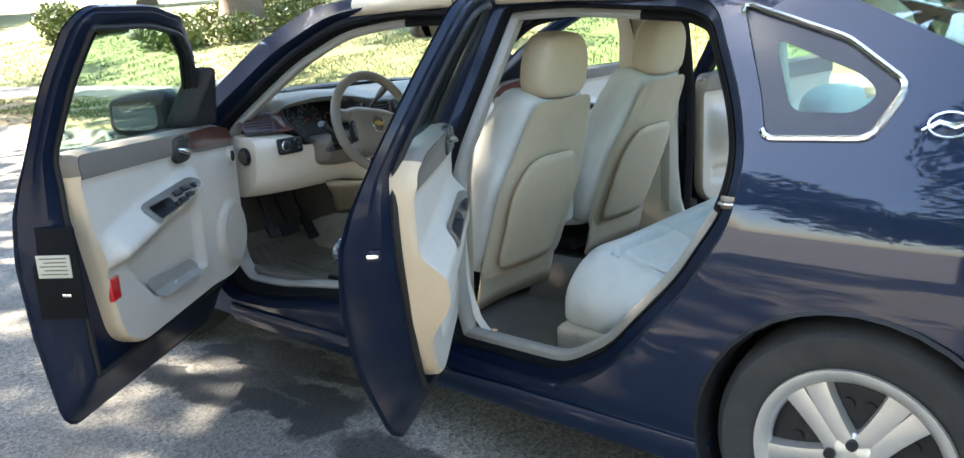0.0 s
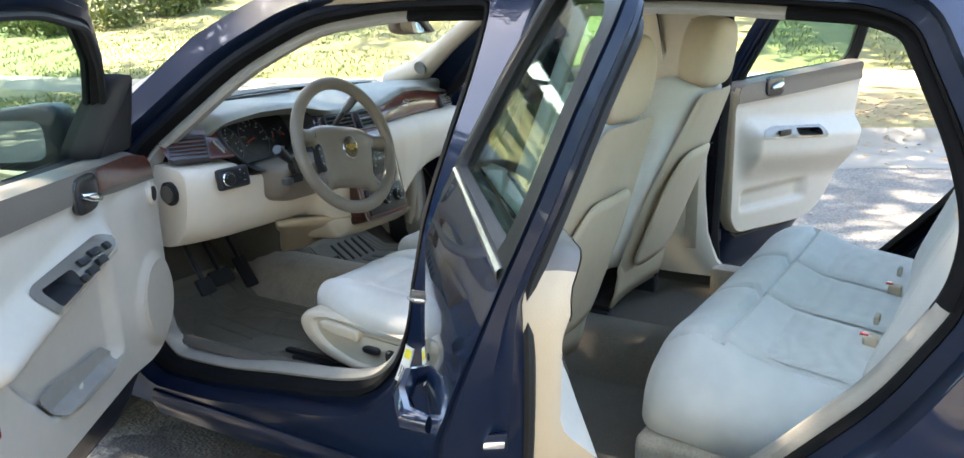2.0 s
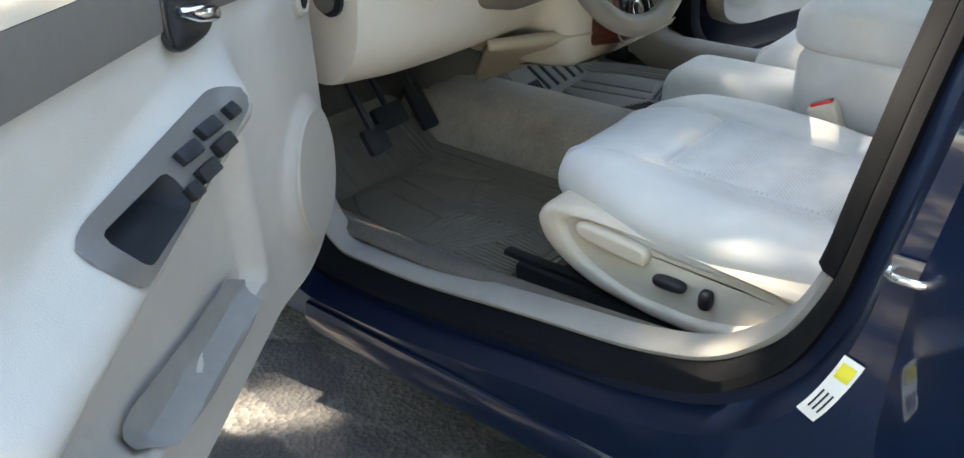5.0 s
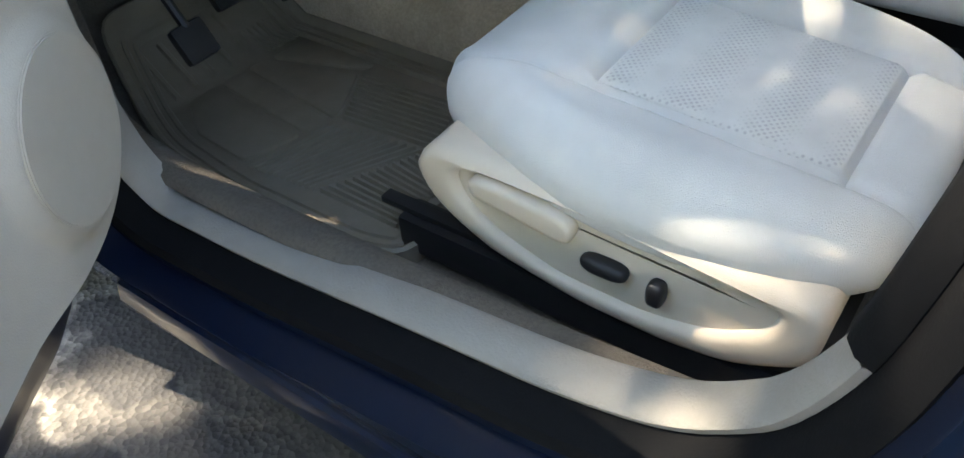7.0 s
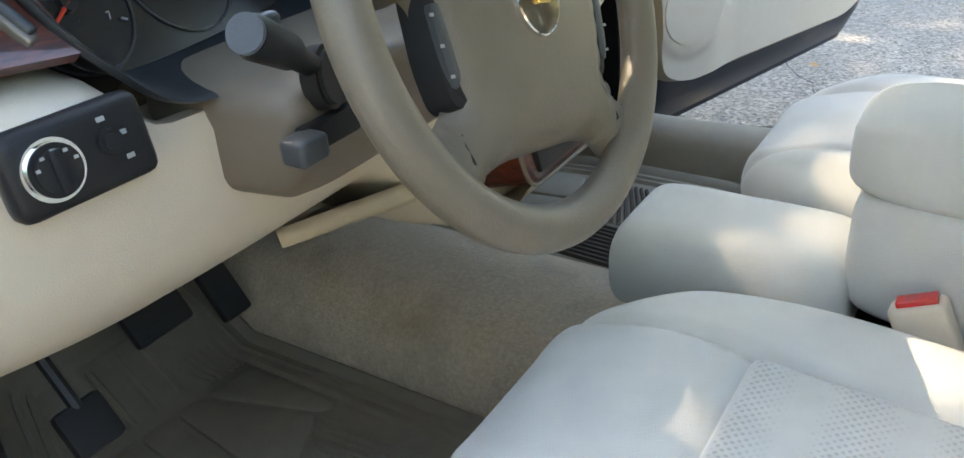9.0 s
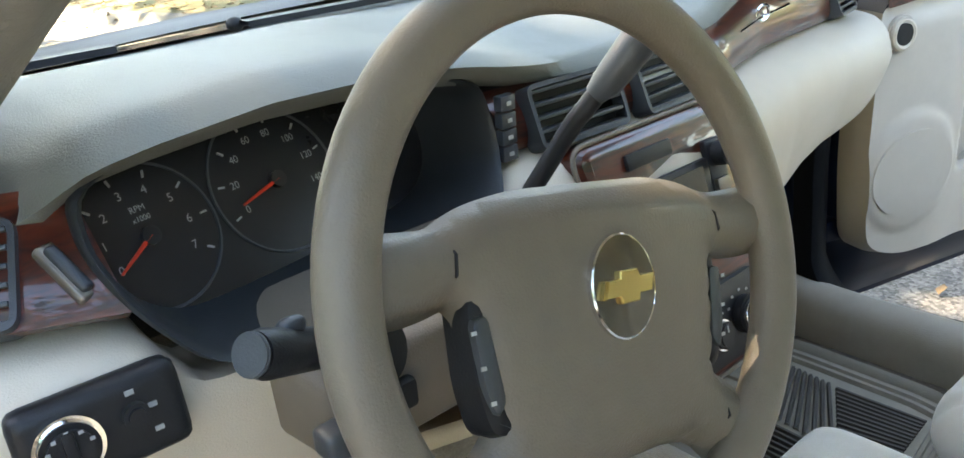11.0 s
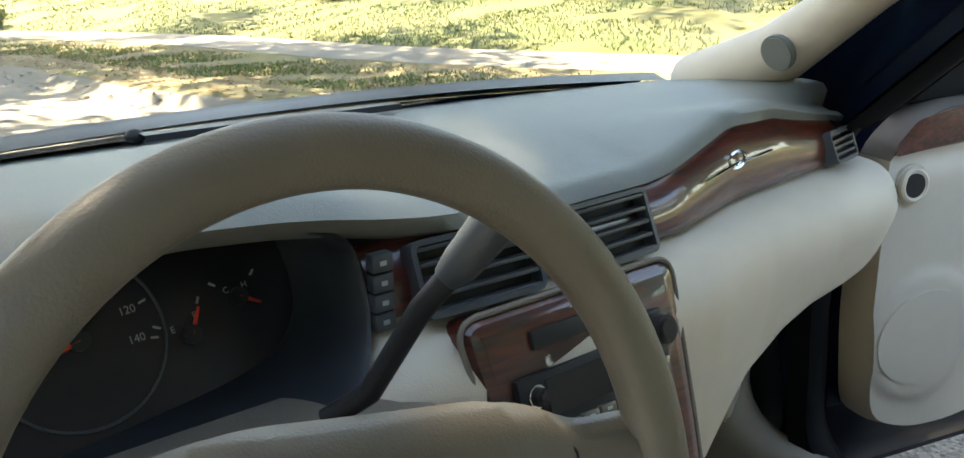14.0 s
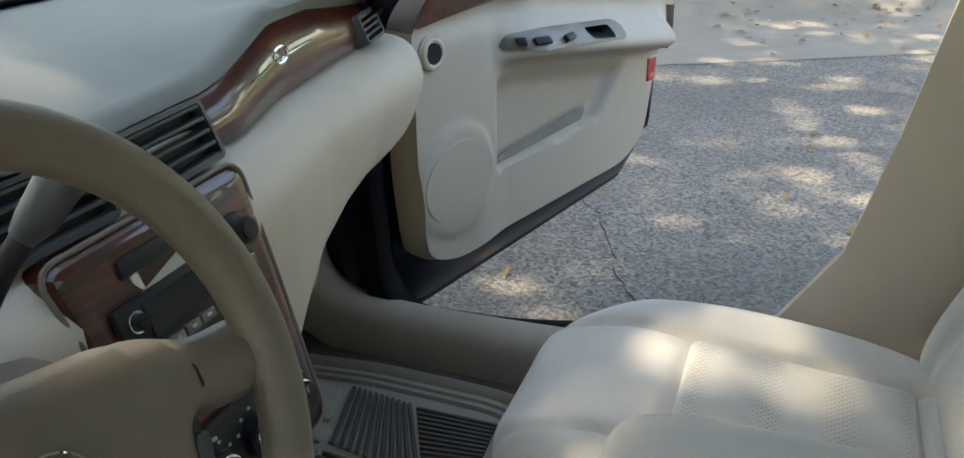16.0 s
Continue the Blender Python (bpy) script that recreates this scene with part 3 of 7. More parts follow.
def body_side(s):
    f = lambda y, z: Vector((s * skin(y, z), y, z))
    holes = [resample(dense(h), 150) for h in (FRONT, REAR)]
    q = resample(dense(QUARTER), 80)
    ob = part("body_side", sheet(dense([Vector(p) for p in OUTLINE], 0.04), holes + [q], f, 0.05), PAINT, car, "glossy navy blue painted body side", angle=50)
    # jambs: painted return, dark seal and pale inner trim
    for h in holes:
        a = part("door_jamb", loft([[f(p.x, p.y) + Vector((-s * dx, 0, 0)) for p in inset(h, di)] for di, dx in ((0, 0), (0.008, 0.012), (0.016, 0.05), (0.045, 0.062), (0.052, 0.10))]), PAINT_IN, car)
        band = [[f(p.x, p.y) + Vector((-s * dx, 0, 0)) for p in inset(h, di)] for di, dx in (((0.032, 0.056), (0.036, 0.048), (0.048, 0.056), (0.056, 0.080), (0.060, 0.106)) if h is holes[0] else ((0.046, 0.068), (0.048, 0.060), (0.054, 0.066), (0.058, 0.086), (0.060, 0.106)))]
        part("door_seal", loft(band), SEALB, car, "broad black rubber door seal")
        def region(c):
            if h is holes[1]:
                return "pillar" if c.y < -0.74 and c.z > 0.86 else "rear"
            if c.y < 0.2 and c.z > 0.66:
                return "pillar"
            return "sill" if c.z < 1.0 else "header"
        for kind in ("rear", "pillar") if h is holes[1] else ("pillar", "sill", "header"):
            steps = ((0.057, 0.104), (0.060, 0.098), (0.068, 0.096), (0.074, 0.102), (0.078, 0.125), (0.078, 0.146), (0.070, 0.156), (0.03, 0.158)) if kind == "sill" else ((0.056, 0.10), (0.060, 0.097), (0.075, 0.10), (0.085, 0.112), (0.086, 0.135), (0.07, 0.16))
            ring = loft([[f(p.x, p.y) + Vector((-s * dx, 0, 0)) for p in inset(h, di)] for di, dx in steps])
            bmesh.ops.delete(ring, geom=[q for q in ring.faces if region(q.calc_center_median()) != kind], context="FACES")
            part("aperture_trim", ring, SEALB if kind == "pillar" or s > 0 else SEALC, car, "black lining" if kind == "pillar" or s > 0 else "pale grey plastic sill and pillar strip")
        if s < 0 and h is holes[0]:
            hh = resample(dense(FRONT, 0.01), 500)
            a_, b_ = inset(hh, -0.022), inset(hh, 0.002)
            ids = [i for i in range(500) if 0.535 < hh[i].y < 0.635 and hh[i].x < 0.2]
            at_ = lambda p, k=0.003: f(p.x, p.y) + Vector((s * k, 0, 0))
            lab = part("sill_label", loft([[at_(a_[i], -0.001) for i in ids], [at_(a_[i]) for i in ids], [at_(b_[i]) for i in ids], [at_(b_[i], -0.001) for i in ids]], closed=False), WHITEP, car, "white and yellow tyre label on the door jamb", smooth=False)
            half_ = len(ids) // 2
            low_end = ids[:half_] if hh[ids[0]].y < hh[ids[-1]].y else ids[half_:]
            top_end = [i for i in ids if i not in low_end]
            part("yellow_field", loft([[at_(a_[i].lerp(b_[i], k), 0.0045) for i in top_end[2:-1]] for k in (0.15, 0.5, 0.85)], closed=False), YELLOW, lab, smooth=False)
            for k in (0.25, 0.5, 0.75):
                part("print_line", tube([at_(a_[i].lerp(b_[i], k), 0.0035) for i in low_end[2:]], 0.0012, 5), BLACK, lab)
    # quarter window
    part("quarter_window_border", sheet(q, [resample(dense(rounded([(-1.165, 1.275), (-1.38, 1.195), (-1.425, 1.155), (-1.38, 1.115), (-1.24, 1.115)], 0.03)), 60)], lambda y, z: Vector((s * (skin(y, z) - 0.006), y, z)), 0.05), LENS, car)
    solid(part("quarter_window", sheet(q, [], lambda y, z: Vector((s * (skin(y, z) - 0.012), y, z)), 0.06), GLASS_T, car), 0.004, 0)
    edge = inset(q, -0.004)
    bare = [p.x > -1.185 and p.y < 1.335 for p in edge]
    first = next(i for i in range(len(edge)) if bare[i - 1] and not bare[i])
    edge = [p for p, b in zip(edge[first:] + edge[:first], bare[first:] + bare[:first]) if not b]
    part("quarter_window_moulding", tube([Vector((s * (skin(p.x, p.y) + 0.002), p.x, p.y)) for p in edge], 0.0085, 8), CHROME, car, "bright chrome window moulding")
    for sy, sz, px in ((-0.068, 0.755, 0.004), (-1.130, 0.905, -0.030)):
        at = Vector((s * (skin(sy, sz) + px), sy, sz))
        st = part("door_striker", box(at, (0.006, 0.042, 0.030), 0.002), SATIN, car, "bright steel door striker")
        part("striker_loop", tube([at + Vector((s * dx, 0.018 * k, 0)) for dx, k in ((0.0, -1), (0.014, -1), (0.018, -0.6), (0.018, 0.6), (0.014, 1), (0.0, 1))], 0.0045, 8), CHROME, st)
    # rocker and wheel house
    part("rocker", loft([[Vector((s * x, y, z)) for x, z in ((0.80, 0.30), (0.86, 0.285), (0.893, 0.27), (0.90, 0.235), (0.88, 0.19), (0.80, 0.17), (0.70, 0.20))] for y in np.linspace(-1.10, 0.99, 30)], closed=False), PAINT, car)
    for cy in (REAR_AXLE, FRONT_AXLE):
        lp = [[Vector((s * x, y, z)) for y, z in arch(cy, 200, -20, r)] for x, r in ((0.925, 0.372), (0.93, 0.362), (0.90, 0.355), (0.60 if cy < 0 else 0.765, 0.37))]
        part("wheel_arch", loft(lp, closed=False), BLACK, car)
    # emblem on the rear quarter
    if s < 0:
        c = Vector((s * (skin(-1.57, 1.10) + 0.003), -1.57, 1.10))
        ring = [c + Vector((0, 0.040 * math.cos(a), 0.024 * math.sin(a))) for a in np.linspace(0, 2 * math.pi, 28, endpoint=False)]
        ring = [Vector((s * (skin(p.y, p.z) + 0.003), p.y, p.z)) for p in ring]
        em = part("emblem", tube(ring, 0.0035, 6, closed=True), CHROME, car, "chrome oval emblem")
        part("emblem_bar", tube([Vector((s * (skin(c.y + dy, c.z + dz) + 0.004), c.y + dy, c.z + dz)) for dy, dz in ((0.05, -0.012), (0.02, 0.004), (-0.01, -0.002), (-0.04, 0.008), (-0.085, 0.0))], [0.003, 0.007, 0.008, 0.005, 0.002], 6), CHROME, em)


for s in (-1, 1):
    body_side(s)


def across(stations, n=17):
    """A sheet across the car: stations of (y, z, halfwidth, crown)."""
    return loft([[Vector((x * w, y, z + c * (1 - x * x))) for x in np.linspace(-1, 1, n)] for y, z, w, c in stations], closed=False)


solid(part("roof", across([(0.62, 1.425, 0.612, 0.03), (0.3, 1.458, 0.585, 0.04), (0, 1.46, 0.58, 0.045), (-0.5, 1.46, 0.58, 0.045), (-0.95, 1.45, 0.585, 0.03)]), PAINT, car, "dark blue roof panel"), 0.004)
part("headliner", across([(0.60, 1.385, 0.60, 0.03), (0.3, 1.415, 0.60, 0.04), (0, 1.42, 0.60, 0.04), (-0.5, 1.42, 0.60, 0.04), (-0.95, 1.405, 0.60, 0.03)]), CREAM, car, "pale fabric headliner")
part("hood", across([(1.54, 1.00, 0.85, 0.03), (1.75, 0.955, 0.845, 0.04), (2.05, 0.87, 0.80, 0.05), (2.25, 0.79, 0.76, 0.05), (2.42, 0.68, 0.70, 0.04)]), PAINT, car)
part("front_bumper", across([(2.42, 0.68, 0.72, 0.03), (2.48, 0.5, 0.74, 0.02), (2.44, 0.3, 0.74, 0), (2.2, 0.2, 0.74, 0)]), PAINT, car)
part("trunk_lid", across([(-1.93, 1.10, 0.80, 0.035), (-2.2, 1.085, 0.78, 0.03), (-2.5, 1.06, 0.74, 0.03), (-2.66, 0.95, 0.70, 0.0), (-2.72, 0.7, 0.72, 0), (-2.70, 0.35, 0.72, 0)]), PAINT, car)
ws = part("windshield", across([(0.60, 1.42, 0.60, 0.025), (0.8, 1.33, 0.66, 0.03), (1.0, 1.23, 0.70, 0.03), (1.2, 1.14, 0.735, 0.03), (1.38, 1.058, 0.78, 0.025), (1.50, 1.005, 0.80, 0.025)]), GLASS, car)
ws.visible_shadow = False
solid(ws, 0.005, 0)
bl = part("rear_window", across([(-0.96, 1.445, 0.58, 0.03), (-1.3, 1.36, 0.62, 0.03), (-1.65, 1.21, 0.67, 0.03), (-1.95, 1.095, 0.72, 0.03)]), GLASS_T, car)
bl.visible_shadow = False
solid(bl, 0.005, 0)
part("cowl", across([(1.36, 1.035, 0.74, 0.03), (1.42, 1.042, 0.77, 0.03), (1.47, 1.022, 0.80, 0.03), (1.55, 1.0, 0.83, 0.03)]), BLACK, car, "black plastic cowl below the windshield")
part("parcel_shelf", across([(-1.15, 0.99, 0.70, 0.0), (-1.5, 1.0, 0.74, 0.0), (-1.9, 1.02, 0.74, 0)]), CREAM, car)
part("under_body", box((0, -0.1, 0.21), (1.5, 4.6, 0.05), 0.01), BLACK, car)
part("bulkhead", box((0, 1.62, 0.65), (1.5, 0.04, 0.66), 0.01), BLACK, car)
part("rear_bulkhead", box((0, -1.24, 0.62), (1.46, 0.04, 0.7), 0.01), BLACK, car)
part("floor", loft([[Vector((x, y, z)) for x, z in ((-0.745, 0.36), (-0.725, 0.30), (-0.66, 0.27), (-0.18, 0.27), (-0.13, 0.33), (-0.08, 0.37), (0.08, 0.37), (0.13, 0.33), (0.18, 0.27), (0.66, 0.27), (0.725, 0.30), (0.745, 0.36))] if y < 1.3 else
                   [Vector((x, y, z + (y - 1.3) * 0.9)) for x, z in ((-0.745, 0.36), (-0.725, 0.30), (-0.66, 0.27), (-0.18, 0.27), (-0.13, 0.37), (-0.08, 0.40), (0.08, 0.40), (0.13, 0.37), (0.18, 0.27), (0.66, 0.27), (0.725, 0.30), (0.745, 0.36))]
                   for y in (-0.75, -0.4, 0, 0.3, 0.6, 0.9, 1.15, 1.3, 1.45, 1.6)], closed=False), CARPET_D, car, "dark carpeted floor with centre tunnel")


# ---- wheels ----
def wheel(y, s):
    prof = [(0.20, -0.10), (0.255, -0.105), (0.305, -0.108), (0.326, -0.085), (0.333, -0.05), (0.334, 0.0), (0.333, 0.05), (0.326, 0.085), (0.305, 0.108), (0.255, 0.105), (0.225, 0.09), (0.215, 0.0)]
    n = 64
    loops = [[Vector((s * (0.80 + x), y + r * math.cos(a), 0.334 + r * math.sin(a))) for r, x in prof] for a in np.linspace(0, 2 * math.pi, n + 1)]
    b = loft(loops)
    bmesh.ops.remove_doubles(b, verts=b.verts, dist=1e-5)
    ty = part("wheel", b, TYRE, car, "black tyre with a five-spoke silver wheel cover")
    c = Vector((s * 0.888, y, 0.334))
    # cover: dished ring, back plate, spokes
    ring = [(0.228, 0.008), (0.226, 0.016), (0.212, 0.017), (0.196, 0.006), (0.19, -0.012)]
    b = loft([[c + Vector((s * x, r * math.cos(a), r * math.sin(a))) for r, x in ring] for a in np.linspace(0, 2 * math.pi, n + 1)])
    part("rim", b, SILVER, ty)
    part("backing", disc(c + Vector((-s * 0.035, 0, 0)), (1, 0, 0), 0.21, 0.02, 48), BLACK, ty)
    hub = [(0.0, 0.012), (0.03, 0.012), (0.06, 0.008), (0.072, -0.004), (0.074, -0.03)]
    b = loft([[c + Vector((s * x, r * math.cos(a), r * math.sin(a))) for r, x in hub] for a in np.linspace(0, 2 * math.pi, 33)])
    part("hub", b, SILVER, ty)
    for k in range(5):
        a0 = radians(90 + 36 + 72 * k)
        R = Matrix.Rotation(a0, 4, "X")
        b = bmesh.new()
        for sgn in (-1, 1):
            secs = []
            for r, w, h, off in ((0.045, 0.026, 0.010, 0.014), (0.10, 0.026, 0.010, 0.018), (0.15, 0.028, 0.009, 0.023), (0.205, 0.034, 0.006, 0.030)):
                secs.append([c + R @ Vector((s * (h - dz), r, sgn * off + dy)) for dy, dz in ((-w, 0.03), (-w * 0.8, 0.004), (0, 0), (w * 0.8, 0.004), (w, 0.03))])
            loft(secs, closed=False, bm=b)
        part("spoke", b, SILVER, ty)
        a1 = a0 + radians(36)
        part("lug_nut", disc(c + Vector((s * 0.012, 0.05 * math.cos(a1), 0.05 * math.sin(a1))), (1, 0, 0), 0.013, 0.022, 12, 0.003), BLACK, ty)
        for da in (-0.17, 0.17):
            part("vent_hole", disc(c + Vector((-s * 0.024, 0.135 * math.cos(a1 + da), 0.135 * math.sin(a1 + da))), (1, 0, 0), 0.015, 0.012, 12, 0.002), RUBBER, ty)
    return ty


for s in (-1, 1):
    for y in (REAR_AXLE, FRONT_AXLE):
        wheel(y, s)


# ---- doors ----
def door(kind, s, hinge, theta, du=0.0):
    hx, hy = hinge
    front = kind == "front"
    if front:
        C = rounded([(1.13, 0.25), (0.10, 0.22), (0.02, 0.36), (0.0, 0.60), (0.01, 0.94), (0.06, 1.04), (0.35, 1.285), (0.57, 1.405), (0.84, 1.438), (1.20, 1.435), (1.21, 1.25), (1.17, 1.05), (1.165, 0.95), (1.17, 0.8), (1.15, 0.6)], 0.06, 5)
        W = rounded([(1.10, 1.045), (0.27, 1.015), (0.27, 1.14), (0.42, 1.275), (0.60, 1.365), (0.84, 1.395), (1.11, 1.393), (1.12, 1.25)], 0.035, 4)
    else:
        C = rounded([(0.08, 0.23), (0.50, 0.24), (0.62, 0.31), (0.82, 0.58), (0.95, 0.83), (0.98, 0.97), (0.94, 1.14), (0.82, 1.38), (0.74, 1.415), (0.4, 1.445), (0.12, 1.442), (0.08, 1.25), (0.04, 0.95), (0.02, 0.6), (0.03, 0.36)], 0.06, 5)
        W = rounded([(0.09, 1.05), (0.865, 1.085), (0.87, 1.14), (0.76, 1.36), (0.70, 1.382), (0.4, 1.402), (0.16, 1.40), (0.12, 1.25)], 0.035, 4)
    ks, thick = (1.0, 0.050) if front else (0.95, 0.046)
    C, W = resample(dense([Vector((p[0] * ks, p[1])) for p in C]), 160), resample(dense([Vector((p[0] * ks, p[1])) for p in W]), 110)
    X = lambda u, z: skin(hy - u, z) + 0.004
    inner = lambda u, z: min(0.80, X(u, z) - 0.045)
    rise = lambda z, f: z + (0.16 if s > 0 else 0.11) * f * (1 - step01(z, 0.24, 0.52))
    put = lambda x, u, z: Vector((s * (x - abs(hx)), -u, z))
    d = part("door", sheet(C, [W], lambda u, z: put(X(u, z), u, z), 0.05), PAINT, car, f"open navy blue {kind} car door with pale inner panel", angle=50)
    d.location = (hx, hy, 0)
    if not front:
        me = d.data
        me.materials.append(FRAMEB)
        for pg in me.polygons:
            if pg.center.z > (1.0 if -pg.center.y < 0.12 else 1.05 + 0.035 * (-pg.center.y - 0.09) / 0.78):
                pg.material_index = 1
    d.rotation_euler = (0, 0, s * radians(theta))
    rings = []
    for di, f in ((0.0, 0.0), (0.006, 0.06), (0.0, 0.12), (0.006, 0.5), (0.018, 0.62), (0.022, 0.8), (0.05, 1.0)):
        rings.append([put(X(p.x, p.y) * (1 - f) + inner(p.x, p.y) * f, p.x, rise(p.y, f)) for p in inset(C, di)])
    part("shut_face", loft(rings), PAINT_IN, d)
    part("inner_shell", sheet(inset(C, 0.05), [inset(W, -0.004)], lambda u, z: put(inner(u, z), u, rise(z, 1)), 0.05), PAINT_IN, d)
    part("window_channel", loft([[put(X(p.x, p.y) - dx, p.x, p.y) for p in inset(W, di)] for di, dx in ((0, 0), (0.006, 0.004), (0.010, 0.018), (0.004, 0.022), (0.010, 0.028), (0.0, 0.05))]), RUBBER, d)
    part("weather_seal", tube([put(inner(p.x, p.y) - 0.006, p.x, rise(p.y, 1)) for p in inset(C, 0.058)], 0.009, 8, closed=True), RUBBER, d)
    gl = part("window_glass", sheet(inset(W, 0.003), [], lambda u, z: put(X(u, z) - 0.021, u, z), 0.08), GLASS_T, d)
    gl.visible_shadow = False
    solid(gl, 0.004, 0)
    # belt mouldings
    u0, u1 = (0.16, 1.11) if front else (0.09, 0.885)
    zb = (lambda u: 1.012 + 0.03 * (u - 0.27) / 0.83) if front else (lambda u: 1.05 + 0.035 * (u - 0.09) / 0.78)
    part("belt_moulding", loft([[put(X(u, zb(u)) + dx, u, zb(u) + dz) for dx, dz in ((0.0, -0.016), (0.004, -0.013), (0.005, 0.003), (0.0, 0.007), (-0.016, 0.006))] for u in np.linspace(u0, u1, 20)], closed=False), RUBBER if front else TRIMBAR, d, "belt moulding")
    # inner trim panel
    if front:
        lo = 0.032 if s > 0 else 0.0
        T = rounded([(1.12, 1.06), (0.10, 1.01), (0.0, 0.93), (0.0, 0.62), (0.02, 0.46 - lo), (0.12, 0.42 - lo), (0.88, 0.42 - lo), (0.99, 0.48 - lo), (1.05, 0.72)], 0.05, 5)
        split = lambda u: lerp_table(u, [0.0, 0.3, 0.5, 1.1], [0.925, 0.945, 0.968, 0.995]) - (0.015 if s < 0 else 0.0)
    else:
        T = rounded([(0.03, 1.055), (0.88, 1.10), (0.92, 1.03), (0.895, 0.86), (0.80, 0.66), (0.70, 0.53), (0.60, 0.465), (0.50, 0.45), (0.08, 0.46), (0.03, 0.52)], 0.05, 5)
        split = lambda u: lerp_table(u, [0.0, 0.3, 0.9], [0.975, 0.985, 1.015])
    T = resample(dense([Vector((p[0] * ks, p[1])) for p in T]), 140)
    if front:
        ridge = lambda u: lerp_table(u, [0.35, 0.44, 0.81, 1.0, 1.06], [0.835, 0.832, 0.772, 0.74, 0.74])
    else:
        ridge = lambda u: lerp_table(u, [0.10, 0.20, 0.50, 0.90], [0.845, 0.84, 0.812, 0.79])

    def height(u, z):
        base = thick
        a0, a1, a2 = (0.30 + du, 0.42 + du, 1.05) if front else (0.05, 0.14, 0.88)
        zr = ridge(u - du)
        ends = step01(u, a0, a1) * (1 - 0.8 * step01(u, a2 - 0.07, a2))
        prof = (step01(z, zr - 0.05, zr - 0.012) if front else step01(z, zr - 0.19, zr - 0.05)) * (1 - step01(z, zr - 0.004, zr + 0.085))
        base += (0.056 if not front else 0.078 if s > 0 else 0.058) * prof * ends
        base += 0.010 * step01(z, split(u) - 0.02, split(u) + 0.01)
        if front:
            r = math.hypot(u - 0.13, z - 0.585)
            base += (0.014 if s < 0 else 0.007) * (1 - step01(r, 0.116, 0.135))
            base += 0.016 * (1 - step01(u, 0.20, 0.34)) * (1 - step01(z, 0.88, 0.94))
            zt, uu = (0.552 if s > 0 else 0.518) + 0.012 * step01(u, 0.35, 0.7), u - (0.4 * du if s > 0 else 0.06)
            far = 0.70 + 1.0 * (z - 0.565)
            rec = step01(uu, 0.295, 0.318) * (1 - step01(uu, far, far + 0.05)) * step01(z, zt, zt + 0.006) * (1 - step01(z, zr - 0.11, zr - 0.045))
            base -= 0.034 * rec
        else:
            pock = step01(u, 0.08, 0.12) * (1 - step01(u, 0.46, 0.54)) * step01(z, 0.545, 0.555) * (1 - step01(z, 0.61, 0.64))
            base -= 0.022 * pock
        return base
    fn = lambda u, z: put(inner(u, z) - 0.002 - height(u, z), u, z)
    def clip(loop, above):
        """The part of a loop above or below the split line."""
        out = []
        k = len(loop)
        for i in range(k):
            p, q = loop[i], loop[(i + 1) % k]
            ip, iq = (p.y > split(p.x)) == above, (q.y > split(q.x)) == above
            if ip:
                out.append(p)
            if ip != iq:
                a, b = p, q
                for _ in range(20):
                    c = (a + b) / 2
                    if ((c.y > split(c.x)) == above) == ip:
                        a = c
                    else:
                        b = c
                out.append((a + b) / 2)
        xs = [Vector((u, split(u))) for u in np.linspace(0.03, 1.06, 50)]
        clean, k = [], len(out)
        for i in range(k):
            p, q = out[i], out[(i + 1) % k]
            clean.append(p)
            if (q - p).length > 0.3:
                mids = [m for m in xs if min(p.x, q.x) + 0.01 < m.x < max(p.x, q.x) - 0.01]
                clean += sorted(mids, key=lambda m: (m - p).length)
        return clean
    if front:
        if s < 0:
            bz = [(0.43, 0.835), (0.41, 0.855), (0.46, 0.874), (0.76, 0.846), (0.79, 0.835), (0.77, 0.777), (0.60, 0.803)]
            cup = [(0.635, 0.803), (0.625, 0.84), (0.755, 0.832), (0.745, 0.79)]
        else:
            bz = [(0.31, 0.838), (0.33, 0.868), (0.42, 0.872), (0.74, 0.835), (0.78, 0.822), (0.76, 0.79), (0.6, 0.81)]
            cup = [(0.60, 0.817), (0.59, 0.842), (0.715, 0.828), (0.71, 0.80)]
        bz = resample(dense(rounded([(a + du, b) for a, b in bz], 0.022, 4), 0.02), 60)
        cup = resample(dense(rounded([(a + du, b) for a, b in cup], 0.012), 0.02), 40)
    else:
        bz = resample(dense(rounded([(0.13, 0.838), (0.15, 0.868), (0.22, 0.878), (0.55, 0.852), (0.57, 0.80), (0.32, 0.822)], 0.02, 4), 0.02), 60)
        cup = resample(dense(rounded([(0.36, 0.828), (0.36, 0.858), (0.53, 0.842), (0.53, 0.812)], 0.012), 0.02), 40)
    IN = inset(T, 0.010)
    for above in (False, True):
        ring = loft([[put(inner(p.x, p.y) - h * thick / 0.05, p.x, p.y) for p in lp] for lp, h in ((T, 0.0), (T, 0.034), (inset(T, 0.003), 0.044))] + [[fn(p.x, p.y) for p in IN]])
        gone = [f for f in ring.faces if (f.calc_center_median().z > split(-f.calc_center_median().y) + (0.0 if front else 0.055)) != above]
        bmesh.ops.delete(ring, geom=gone, context="FACES")
        part("panel_edge", ring, GREYTRIM if above else TANEDGE, d)
    tr = part("door_panel", sheet(clip(IN, False), [cup], fn, 0.011), DOORC, d, "cream moulded inner door panel with armrest", angle=70)
